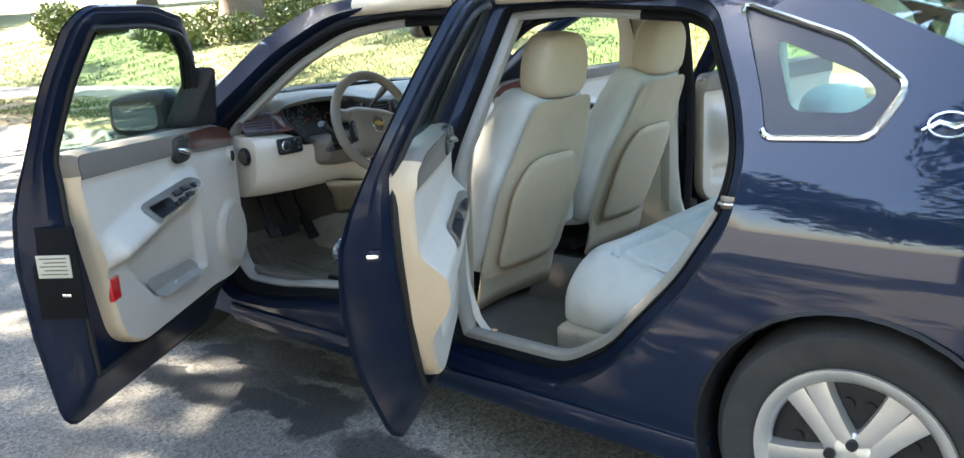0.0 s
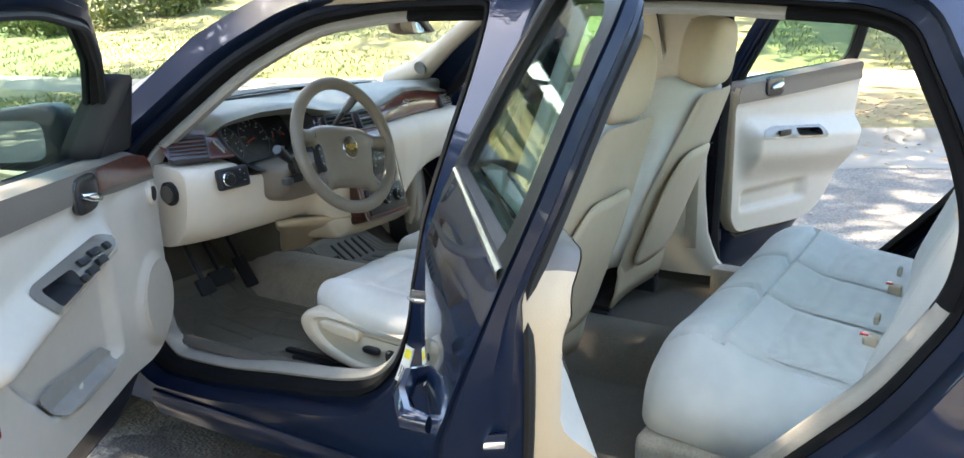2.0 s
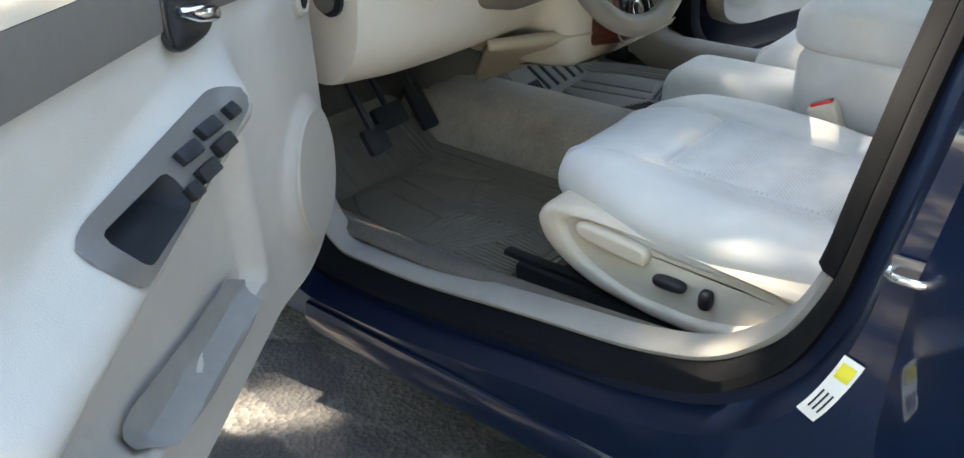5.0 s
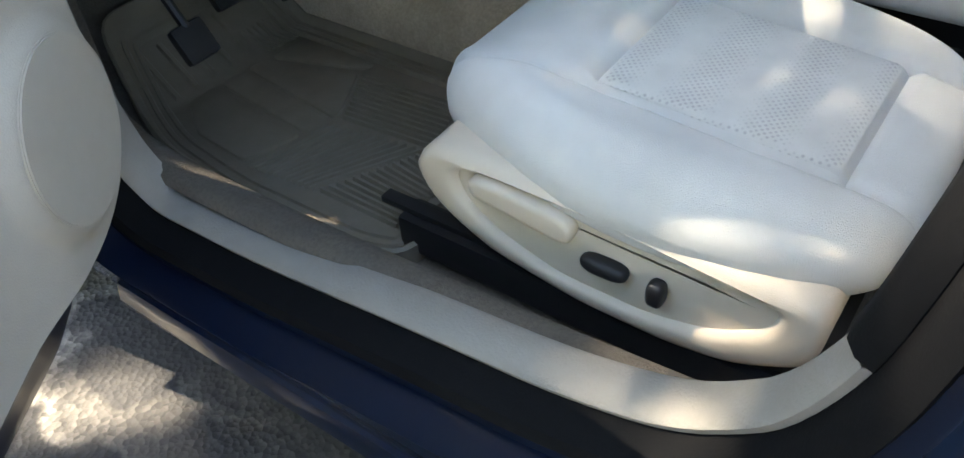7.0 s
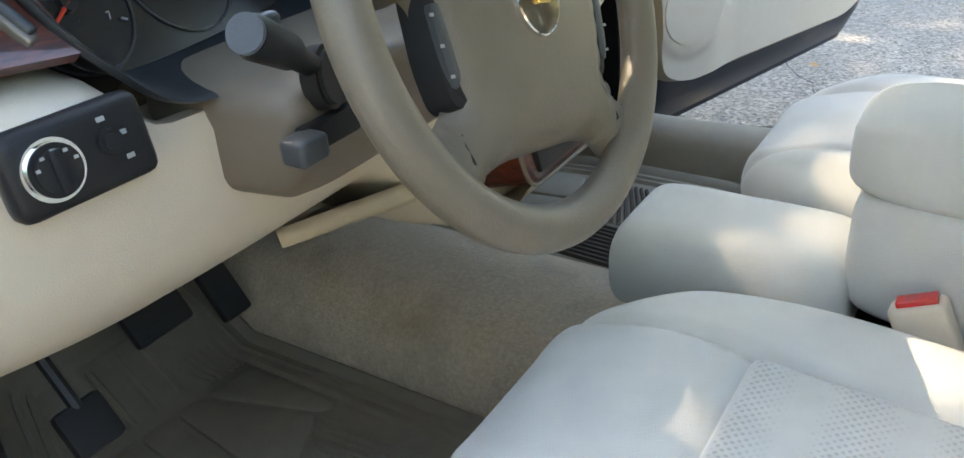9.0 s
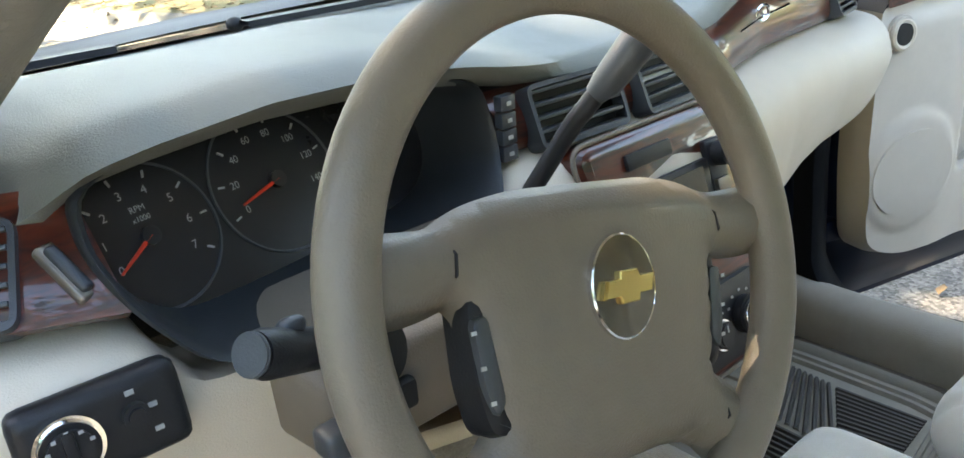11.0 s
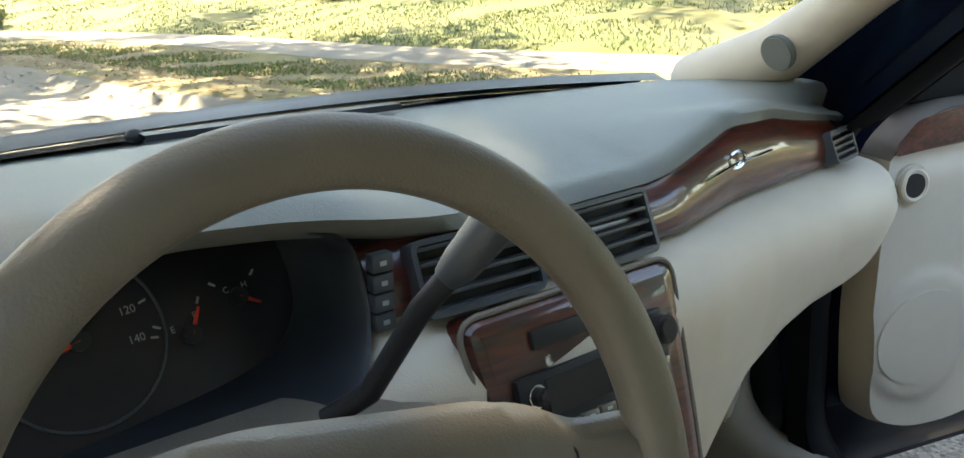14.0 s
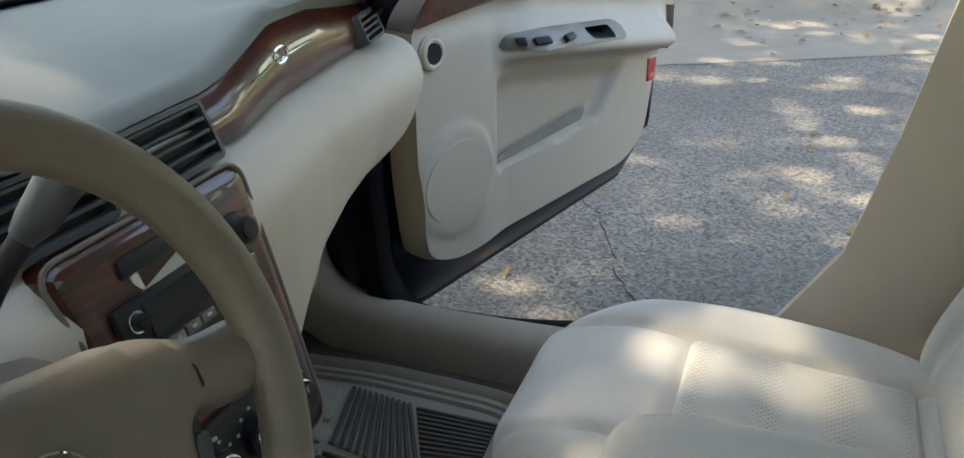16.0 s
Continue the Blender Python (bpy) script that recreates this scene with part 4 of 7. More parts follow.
    tu = part("upper_panel", sheet(clip(IN, True), [], lambda u, z: put(inner(u, z) - 0.004 - height(u, z), u, z), 0.02), GREYTRIM, d, "grey-brown textured upper door trim", angle=70)
    P = lambda u, z, o=0.0: fn(u, z) + Vector((-s * o, 0, 0))
    # fittings
    if front:
        part("switch_bezel", sheet(bz, [cup], lambda u, z: P(u, z, 0.004), 0.02), SATIN, d, "satin grey switch panel", angle=60)
        part("pull_cup", loft([[P(p.x, p.y, 0.004 - dd) for p in inset(cup, di)] for di, dd in ((0, 0), (0.004, 0.02), (0.010, 0.045))], cap=(False, True)), BLACK, d)
        sw = [(0.475, 0.848), (0.53, 0.828), (0.53, 0.848), (0.585, 0.820), (0.585, 0.842), (0.625, 0.815)] if s < 0 else [(0.36, 0.852), (0.40, 0.85), (0.50, 0.84)]
        sw = [(a + du, b) for a, b in sw]
        for k, (u, z) in enumerate(sw):
            nrm = (P(u, z + 0.01) - P(u, z - 0.01)).normalized()
            ax = (P(u + 0.01, z) - P(u - 0.01, z)).normalized()
            R = Matrix((ax, nrm, ax.cross(nrm))).transposed().to_4x4()
            part("window_switch", box(P(u, z, 0.009), (0.040 if 0 < k < 5 else 0.022, 0.018, 0.012), 0.003, m=R), BLACK, d)
        # grey sheet above the recess paints in the pocket's shaded inside
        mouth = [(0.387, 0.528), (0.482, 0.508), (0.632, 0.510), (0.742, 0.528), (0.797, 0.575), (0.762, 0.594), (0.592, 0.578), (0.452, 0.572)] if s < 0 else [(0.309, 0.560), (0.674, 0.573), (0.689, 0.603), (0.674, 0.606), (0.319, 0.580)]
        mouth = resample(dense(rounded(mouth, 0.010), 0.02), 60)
        part("map_pocket", sheet(mouth, [], lambda u, z: P(u, z, 0.014), 0.008), SEALC, d, "grey sheet for the shaded inside of the map pocket", angle=60)
        # inside handle with veneer
        hz, hu0 = (0.972, 0.475) if s < 0 else (0.985, 0.36)
        part("handle_bezel", pad(P(hu0, hz - 0.005, 0.0), (0.012, 0.066, 0.046), 3.6, 40, 20), LENS, d, "glossy black handle surround")
        part("inside_handle", tube([P(hu0 + 0.040, hz - 0.002, 0.010), P(hu0 + 0.022, hz - 0.008, 0.022), P(hu0 - 0.012, hz - 0.016, 0.024), P(hu0 - 0.040, hz - 0.022, 0.014)], [0.007, 0.013, 0.014, 0.008], 12, flat=0.8), CHROME, d, "chrome inside door handle")
        vn = resample(dense(rounded([(0.06, 0.985), (0.02, 0.945), (0.02, 0.925), (hu0 - 0.07, 0.955), (hu0 - 0.065, 1.015), (0.2, 1.01)], 0.012), 0.02), 50)
        part("veneer", sheet(vn, [], lambda u, z: P(u, z, 0.006), 0.03), WOOD, d, "glossy dark wood veneer", angle=60)
        grille = disc((0, 0, 0), (1, 0, 0), 0.112, 0.006, 48, 0.002)
        bmesh.ops.transform(grille, matrix=Matrix.Translation(P(0.13, 0.585, 0.0)) @ Matrix.Diagonal((1, 1, 1 if s < 0 else 0.82, 1)), verts=grille.verts)
        part("speaker_grille", grille, DOORC, d)
        tw = part("tweeter", disc(P(0.06, 0.875, 0.0), (1, 0, 0), 0.036, 0.014, 32, 0.004), DOORC, d)
        part("tweeter_ring", tube([P(0.06 + 0.026 * math.cos(a), 0.875 + 0.026 * math.sin(a), 0.006) for a in np.linspace(0, 2 * math.pi, 32, endpoint=False)], 0.0065, 8, closed=True), CREAM, tw)
        part("tweeter_mesh", disc(P(0.06, 0.875, 0.005), (1, 0, 0), 0.021, 0.012, 32), RUBBER, tw)
        # mirror and its sail panel
        sail = resample(dense(rounded([(0.05, 1.0), (0.31, 1.012), (0.315, 1.05), (0.292, 1.235), (0.10, 1.06)], 0.01), 0.03), 50)
        part("sail_panel", loft([[put(X(p.x, p.y) - dx, p.x, p.y) for p in inset(sail, di)] for dx, di in ((-0.004, 0.0), (0.05, 0.0), (0.088, 0.004), (0.098, 0.012))], cap=(True, True)), BLACK, d, "black mirror sail cover")
        mc = put(0.985, 0.20, 1.065)
        mr = part("mirror_housing", pad(mc, (0.122, 0.055, 0.084), 4.5, 40, 24, shape=lambda x, y, z: (x, y if y < 0 else y * 1.5, z * (1 - 0.15 * s * x / 0.12))), BLACK, d, "black door mirror housing")
        part("mirror_glass", loft([[mc + Vector((s * 0.010 + 0.084 * math.copysign(abs(math.cos(a)) ** 0.45, math.cos(a)) * k, -0.0565, (0.054 * math.copysign(abs(math.sin(a)) ** 0.45, math.sin(a))) * k)) for a in np.linspace(0, 2 * math.pi, 36, endpoint=False)] for k in (1, 0.5, 0.02)], cap=(False, True)), MIRROR, mr)
        part("mirror_arm", tube([put(0.86, 0.18, 1.03), put(0.93, 0.18, 1.045)], 0.028, 12), BLACK, mr)
        part("reflector", box(P(1.0, 0.64, -0.004), (0.016, 0.05, 0.072), 0.008, 3), REDL, d, "red door edge reflector")
        # latch and label on the shut face
        if s < 0:
            part("latch_plate", box(put(0.815, 1.1585, 0.735), (0.135, 0.006, 0.26), 0.002), SEALB, d)
        part("door_label", box(put(0.818, 1.163, 0.757), (0.096, 0.004, 0.064), 0.001), LABEL, d, "printed paper label")
        for k in range(5):
            part("print_line", box(put(0.818 - 0.006 * (k % 2), 1.1655, 0.780 - 0.011 * k), (0.078 - 0.014 * (k % 2), 0.002, 0.0022), 0), BLACK, d)
    else:
        part("switch_bezel", sheet(bz, [cup], lambda u, z: P(u, z, 0.004), 0.02), SATIN, d, "satin grey switch panel", angle=60)
        part("pull_cup", loft([[P(p.x, p.y, 0.004 - dd) for p in inset(cup, di)] for di, dd in ((0, 0), (0.004, 0.02), (0.010, 0.045))], cap=(False, True)), BLACK, d)
        part("window_switch", box(P(0.27, 0.850, 0.008), (0.014, 0.07, 0.022), 0.004), BLACK, d)
        hz = 1.03
        part("handle_bezel", pad(P(0.25, hz, 0.0), (0.012, 0.058, 0.040), 3.6, 40, 20), LENS, d, "glossy black handle surround")
        part("inside_handle", tube([P(0.285, hz + 0.012, 0.010), P(0.27, hz + 0.008, 0.020), P(0.24, hz, 0.022), P(0.22, hz - 0.006, 0.014)], [0.006, 0.011, 0.012, 0.007], 10, flat=0.8), CHROME, d, "chrome inside door handle")
    ut = 1.160 if front else 0.902
    lt = part("latch", box(put(0.80 if front else 0.845, ut - 0.002, 0.675 if front else 0.885), (0.042, 0.006, 0.024), 0.002), PAINT_IN, d)
    part("latch_claw", box(put(0.795 if front else 0.84, ut + 0.002, 0.675 if front else 0.885), (0.026, 0.008, 0.010), 0.003), CHROME, lt)
    hu = 1.0 if front else 0.80
    hd = part("outer_handle", tube([put(X(u, 0.86) + o, u, 0.86) for u, o in ((hu - 0.16, 0.0), (hu - 0.14, 0.028), (hu - 0.08, 0.036), (hu - 0.02, 0.028), (hu, 0.0))], [0.010, 0.014, 0.014, 0.014, 0.010], 10, flat=1.2), PAINT, d, "body-coloured pull handle")
    part("hinge", box(put(0.83, 0.03, 0.45), (0.04, 0.06, 0.05), 0.006), PAINT_IN, d)
    part("hinge", box(put(0.83, 0.03, 0.80), (0.04, 0.06, 0.05), 0.006), PAINT_IN, d)
    return d


door("front", -1, (-0.885, 1.10), 55, 0.03)
door("front", 1, (0.885, 1.12), 72, -0.04)
door("rear", -1, (-0.89, -0.09), 53.5)
door("rear", 1, (0.89, -0.09), 68)


# ---- seats ----
def slab(L, W, T, grooves=(), cross=(), bolster=0.02, power=4.0, na=56, nx=72, wid=None, sag=0.0, ends=0.45):
    """A cushion along y: length L, width W, thickness T, with seam grooves; returns its mesh and its top surface."""
    def scale(a):
        return max(0.0, 1 - abs(2 * a / L) ** power) ** (1 / power)

    def top(x, a):
        w = (wid(a) if wid else W) / 2 * (1 - ends + ends * scale(a))
        k = min(1.0, abs(x) / max(w, 1e-4))
        z = T / 2 * max(0.0, 1 - k ** 7) ** (1 / 2.4) * max(0.0, 1 - abs(2 * a / L) ** 9) ** (1 / 2.6)
        z += bolster * math.exp(-((k - 0.78) / 0.16) ** 2) * scale(a) - sag * (1 - k * k) * (1 - (2 * a / L) ** 2)
        for g, depth in grooves:
            z -= depth * math.exp(-((abs(x) - g) / 0.008) ** 2)
        for c, half, depth in cross:
            if abs(x) < half + 0.01:
                z -= depth * math.exp(-((a - c) / 0.007) ** 2)
        return z
    loops = []
    for a in -L / 2 * np.cos(np.linspace(0.0, math.pi, na)):
        w = (wid(a) if wid else W) / 2 * (1 - ends + ends * scale(a))
        lp = []
        for x in w * -np.cos(np.linspace(0, math.pi, nx)):
            lp.append(Vector((x, a, top(x, a))))
        for x in w * np.cos(np.linspace(0, math.pi, 20))[1:-1]:
            k = abs(x) / w
            lp.append(Vector((x, a, -T / 2 * max(0.0, 1 - k ** 6) ** (1 / 3.0) * (0.35 + 0.65 * scale(a)))))
        loops.append(lp)
    return loft(loops, cap=(True, True)), top


def patch(top, x0, x1, a0, a1, lift=0.003, n=18):
    """A woven panel just above a cushion's top."""
    return loft([[Vector((x, a, top(x, a) + lift)) for x in np.linspace(x0, x1, n)] for a in np.linspace(a0, a1, n)], closed=False)


def front_seat(x0, outer, dy=0.0, dz=0.0, fwd=0.0):
    bm, top = slab(0.62, 0.53, 0.115, grooves=((0.130, 0.014),), cross=((0.092, 0.130, 0.014), (-0.215, 0.130, 0.012)), bolster=0.015, wid=lambda a: 0.54 * (1 - 0.20 * step01(a, -0.02, 0.36) ** 1.2), ends=0.62, power=2.5, na=72, nx=90)
    for v in bm.verts:                                   # the front edge rolls down
        v.co.z -= 0.035 * step01(v.co.y, 0.15, 0.31)
    M = Matrix.Translation((x0, 0.348, 0.516)) @ Matrix.Rotation(radians(4), 4, "X")
    bmesh.ops.transform(bm, matrix=M, verts=bm.verts)
    seat = part("front_seat", bm, VELOUR, car, "ivory velour front seat with woven insert", angle=60)
    b = patch(top, -0.122, 0.122, -0.207, 0.084, 0.002, 32)
    bmesh.ops.transform(b, matrix=M, verts=b.verts)
    part("seat_insert", b, WEAVE, seat)
    # backrest
    bb, tb = slab(0.66, 0.52, 0.15, grooves=((0.16, 0.008),), bolster=0.03, wid=lambda a: 0.52 - 0.14 * step01(a, 0.02, 0.33))
    B = Matrix.Translation((x0, -0.15 + fwd, 0.80)) @ Matrix.Rotation(radians(109 + 30 * fwd), 4, "X")
    # local z must face the front: turn about the length
    flip = Matrix.Rotation(math.pi, 4, "Y")
    bmesh.ops.transform(bb, matrix=B @ flip, verts=bb.verts)
    back = part("backrest", bb, VELOUR, seat, angle=60)
    # rear shell with map pocket
    shell = sheet(resample(dense(rounded([(-0.235, -0.33), (0.235, -0.33), (0.245, 0.0), (0.165, 0.325), (-0.165, 0.325), (-0.245, 0.0)], 0.05, 5)), 90), [],
                  lambda x, a: B @ Vector((x, a, 0.070 + 0.014 * (1 - (2 * x / 0.5) ** 2) - 0.006 * math.exp(-(((abs(x) - 0.185 + 0.05 * step01(a, 0, 0.3)) / 0.008) ** 2)) * step01(a, -0.3, -0.25))), 0.025)
    part("seatback_shell", shell, SEATBACK, seat, "tan vinyl seatback cover", angle=60)
    pocket = sheet(resample(dense(rounded([(-0.17, -0.30), (0.17, -0.30), (0.185, 0.02), (0.12, 0.13), (-0.12, 0.13), (-0.185, 0.02)], 0.06, 5)), 80), [], lambda x, a: B @ Vector((x, a, 0.090 + 0.012 * (1 - (x / 0.19) ** 2))), 0.03)
    solid(part("map_pocket", pocket, SEATBACK, seat), 0.006)
    # skirt that closes the gap between the seatback and the floor
    skirt = loft([[Vector((x0 + dx, -0.105 + fwd + y + 0.012 * math.cos(9 * dx), z)) for dx in np.linspace(-0.22, 0.22, 16)] for y, z in ((0.0, 0.53), (0.008, 0.47), (0.022, 0.40), (0.040, 0.345))], closed=False)
    solid(part("seatback_skirt", skirt, SEATBACK, seat, "tan hanging seatback skirt", angle=60), 0.006)
    # headrest on two posts
    H = Matrix.Translation((x0, -0.29 + 0.8 * fwd, 1.19)) @ Matrix.Rotation(radians(8), 4, "X")
    hb = pad((0, 0, 0), (0.138, 0.064, 0.108), 4.0, 48, 28, shape=lambda x, y, z: (x * (1 - 0.18 * step01(z, 0.0, 0.105)), y, z))
    for v in hb.verts:
        v.co.z -= 0.004 * math.exp(-((v.co.x) / 0.006) ** 2) if v.co.y < -0.02 else 0
    bmesh.ops.transform(hb, matrix=H, verts=hb.verts)
    hr = part("headrest", hb, SEATBACK, seat, "padded tan head restraint", angle=60)
    for dx in (-0.06, 0.06):
        part("headrest_post", tube([H @ Vector((dx, 0, -0.09)), H @ Vector((dx, 0.01, -0.20))], 0.007, 10), CHROME, seat)
        part("post_collar", disc(H @ Vector((dx, 0.004, -0.125)), (0, 0.1, 1), 0.016, 0.014, 16, 0.003), BLACK, seat)
    # side cover with its controls
    xo = x0 + outer * 0.266
    side_o = resample(dense(rounded([(0.085, 0.498), (0.35, 0.517), (0.51, 0.523), (0.585, 0.512), (0.612, 0.480), (0.592, 0.432), (0.545, 0.398), (0.49, 0.373), (0.37, 0.352), (0.25, 0.350), (0.17, 0.362), (0.085, 0.41)], 0.03, 4), 0.02), 90)
    side_i = resample(dense(rounded([(0.13, 0.478), (0.35, 0.500), (0.50, 0.503), (0.548, 0.490), (0.535, 0.450), (0.49, 0.415), (0.40, 0.385), (0.28, 0.382), (0.20, 0.40), (0.14, 0.44)], 0.03, 4), 0.02), 90)
    near = min(range(90), key=lambda i: (side_i[i] - side_o[0]).length)
    side_i = side_i[near:] + side_i[:near]
    mixl = lambda a, b, k: [p.lerp(q, k) for p, q in zip(a, b)]
    layers = ((side_o, -0.11), (side_o, -0.016), (inset(side_o, 0.004), -0.004), (inset(side_o, 0.012), 0.0), (mixl(side_o, side_i, 0.72), 0.002), (mixl(side_o, side_i, 0.92), -0.001), (side_i, -0.009), (inset(side_i, 0.02), -0.0095))
    vc = part("side_cover", loft([[Vector((xo + outer * d, p.x, p.y)) for p in lp] for lp, d in layers], cap=(False, True)), CREAM, seat, "cream plastic seat side cover with a recessed control panel", angle=50)
    sx = xo - outer * 0.006
    lev = rounded([(0.375, 0.455), (0.395, 0.452), (0.515, 0.470), (0.520, 0.492), (0.50, 0.500), (0.385, 0.490), (0.372, 0.478)], 0.012, 4)
    lev = resample(dense(lev, 0.01), 60)
    part("recline_lever", loft([[Vector((sx + outer * d, p.x, p.y)) for p in inset(lev, i)] for i, d in ((0, -0.004), (0, 0.010), (0.003, 0.015), (0.009, 0.016))], cap=(False, True)), CREAM, vc, angle=50)
    if outer < 0:
        part("seat_switch", pad((sx + outer * 0.006, 0.332, 0.437), (0.012, 0.031, 0.0105), 3.0, 24, 10), BLACK, vc)
        part("seat_switch", pad((sx + outer * 0.006, 0.266, 0.431), (0.012, 0.0115, 0.018), 3.0, 24, 10), BLACK, vc)
    seat.location = (0, dy, dz)
    for dx in (-0.225, 0.20):
        part("seat_rail", box((x0 + dx, 0.34, 0.315), (0.05, 0.66, 0.06), 0.006), BLACK, seat)
        part("rail_slide", box((x0 + dx, 0.36, 0.349), (0.022, 0.70, 0.012), 0.003), RUBBER, seat)
    part("seat_base", box((x0, 0.30, 0.385), (0.44, 0.46, 0.06), 0.02), BLACK, seat)
    return seat


front_seat(-0.372, -1)
front_seat(0.372, 1, -0.06, 0.015, 0.09)

# centre section: small cushion with a folded storage armrest behind it
bm, top = slab(0.30, 0.175, 0.14, bolster=0.0, power=6, na=30, nx=30)
bmesh.ops.transform(bm, matrix=Matrix.Translation((0.005, 0.525, 0.520)), verts=bm.verts)
mid = part("centre_seat", bm, VELOUR, car, "ivory velour middle cushion and storage armrest", angle=60)
bm = pad((0.015, 0.17, 0.602), (0.085, 0.222, 0.085), 6.0, 48, 24)
part("armrest_box", bm, VELOUR, mid, angle=60)
bm = pad((0.015, 0.172, 0.718), (0.088, 0.232, 0.052), 5.0, 48, 24)
part("armrest_lid", bm, VELOUR, mid, angle=60)
for sx in (-0.102, 0.122):
    bk = part("seat_belt_buckle", box((sx, 0.29, 0.555), (0.030, 0.058, 0.075), 0.008, 3, m=Matrix.Rotation(radians(-25), 4, "X")), CREAM, car, "cream seat belt buckle with red button")
    part("release_button", box((sx, 0.305, 0.592), (0.018, 0.042, 0.008), 0.002, m=Matrix.Rotation(radians(-25), 4, "X")), REDL, bk)

# rear bench
bm, top = slab(0.56, 1.32, 0.27, grooves=((0.16, 0.022), (0.52, 0.022)), cross=((0.13, 0.53, 0.022), (-0.02, 0.53, 0.010)), bolster=0.016, na=50, nx=140, power=5)
for v in bm.verts:
    v.co.z += 0.03 * step01(v.co.y, 0.0, 0.15) * (1 - step01(v.co.y, 0.15, 0.28)) - 0.03 * step01(abs(v.co.x), 0.5, 0.66) * step01(v.co.y, -0.1, 0.2)
RB = Matrix.Translation((0, -0.725, 0.446)) @ Matrix.Rotation(radians(8), 4, "X")
bmesh.ops.transform(bm, matrix=RB, verts=bm.verts)
bench = part("rear_bench", bm, VELOUR, car, "ivory velour rear bench seat", angle=60)
for x0, x1 in ((-0.51, -0.17), (0.17, 0.51), (-0.15, 0.15)):
    b = patch(top, x0, x1, -0.2, 0.12, 0.004)
    bmesh.ops.transform(b, matrix=RB, verts=b.verts)
    part("seat_insert", b, WEAVE, bench)
bb, tb = slab(0.60, 1.28, 0.16, grooves=((0.16, 0.010), (0.5, 0.01)), bolster=0.02, na=40, nx=120)
bmesh.ops.transform(bb, matrix=Matrix.Translation((0, -1.085, 0.76)) @ Matrix.Rotation(radians(112), 4, "X") @ Matrix.Rotation(math.pi, 4, "Y"), verts=bb.verts)
part("backrest", bb, VELOUR, bench, angle=60)
for sx in (-0.46, 0.46):
    part("headrest", pad((sx, -1.225, 1.075), (0.15, 0.06, 0.07), 3, 40, 20), VELOUR, bench)
part("seat_riser", box((0, -0.62, 0.325), (1.33, 0.31, 0.15), 0.03, 3), CARPET, car)
BELT = mat("tan_belt_webbing", (0.40, 0.35, 0.27), 0.8, bump=0.5, bump_scale=500)
for sx in (-0.2, 0.22):
    st = part("seat_belt", loft([[Vector((sx + dx + 0.3 * k, -0.93 - 0.30 * k, 0.56 + 0.44 * k + 0.02 * math.sin(3 * k))) for dx in (-0.024, 0.024)] for k in np.linspace(0, 1, 14)], closed=False), BELT, car, "tan seat belt webbing over the rear bench")
    solid(st, 0.002)
    part("tongue", box((sx + 0.02, -0.90, 0.60), (0.04, 0.012, 0.022), 0.004), BELT, st)
    bk = part("seat_belt_buckle", box((sx - 0.06, -0.90, 0.565), (0.026, 0.036, 0.04), 0.008, 3), SEATBACK, car, "tan rear belt buckle")
    part("release_button", box((sx - 0.06, -0.885, 0.587), (0.014, 0.02, 0.006), 0.002), REDL, bk)


# ---- dashboard ----
def bump1(x, c, w):
    return math.exp(-((x - c) / w) ** 2)


def band_top(x):
    return lerp_table(x, [-0.80, -0.66, -0.2, 0.0, 0.16, 0.26, 0.38, 0.5, 0.62, 0.78], [0.995, 0.998, 1.010, 1.012, 1.013, 1.026, 1.044, 1.040, 1.020, 0.995])


def band_low(x):
    return lerp_table(x, [-0.80, -0.2, 0.1, 0.4, 0.78], [0.94, 0.945, 0.945, 0.943, 0.935])


def face_y(x):
    return lerp_table(x, [-0.80, -0.66, -0.55, -0.2, 0.0, 0.2, 0.36, 0.7, 0.78], [1.00, 0.930, 0.922, 0.905, 0.895, 0.905, 0.95, 1.00, 1.02])


XS = np.linspace(-0.77, 0.77, 110)
rows = []
for x in XS:
    hood = step01(x, -0.665, -0.59) * (1 - step01(x, -0.25, -0.02))
    yt, zt = face_y(x), band_top(x)
    edge_y = yt * (1 - hood) + 0.884 * hood
    crest = lerp_table(x, [-0.70, -0.62, -0.55, -0.45, -0.34, -0.28, -0.20, -0.10, 0.0], [1.02, 1.043, 1.053, 1.061, 1.058, 1.052, 1.040, 1.028, 1.020])
    edge_z = zt * (1 - hood) + crest * hood
    back = 1.46 - 0.10 * abs(x / 0.77) ** 2
    under = (edge_y + 0.018 + 0.015 * hood, edge_z - 0.016 - 0.004 * hood)
    rows.append(spline([Vector((x, back, 1.035)), Vector((x, back - 0.12, 1.048)), Vector((x, 1.18, 1.054 + 0.016 * hood)), Vector((x, 1.06 - 0.04 * hood, max(1.05, edge_z + 0.006) + 0.014 * hood)),
                 Vector((x, edge_y + 0.040, max(edge_z + 0.014, 1.0) + 0.006 * hood)), Vector((x, edge_y + 0.010, edge_z + 0.009)), Vector((x, edge_y, edge_z - 0.002)), Vector((x, *under))], 30))
dash = part("dashboard", loft(rows, closed=False), PADTOP, car, "two-tone dashboard with grey pad and wood veneer band", angle=60)
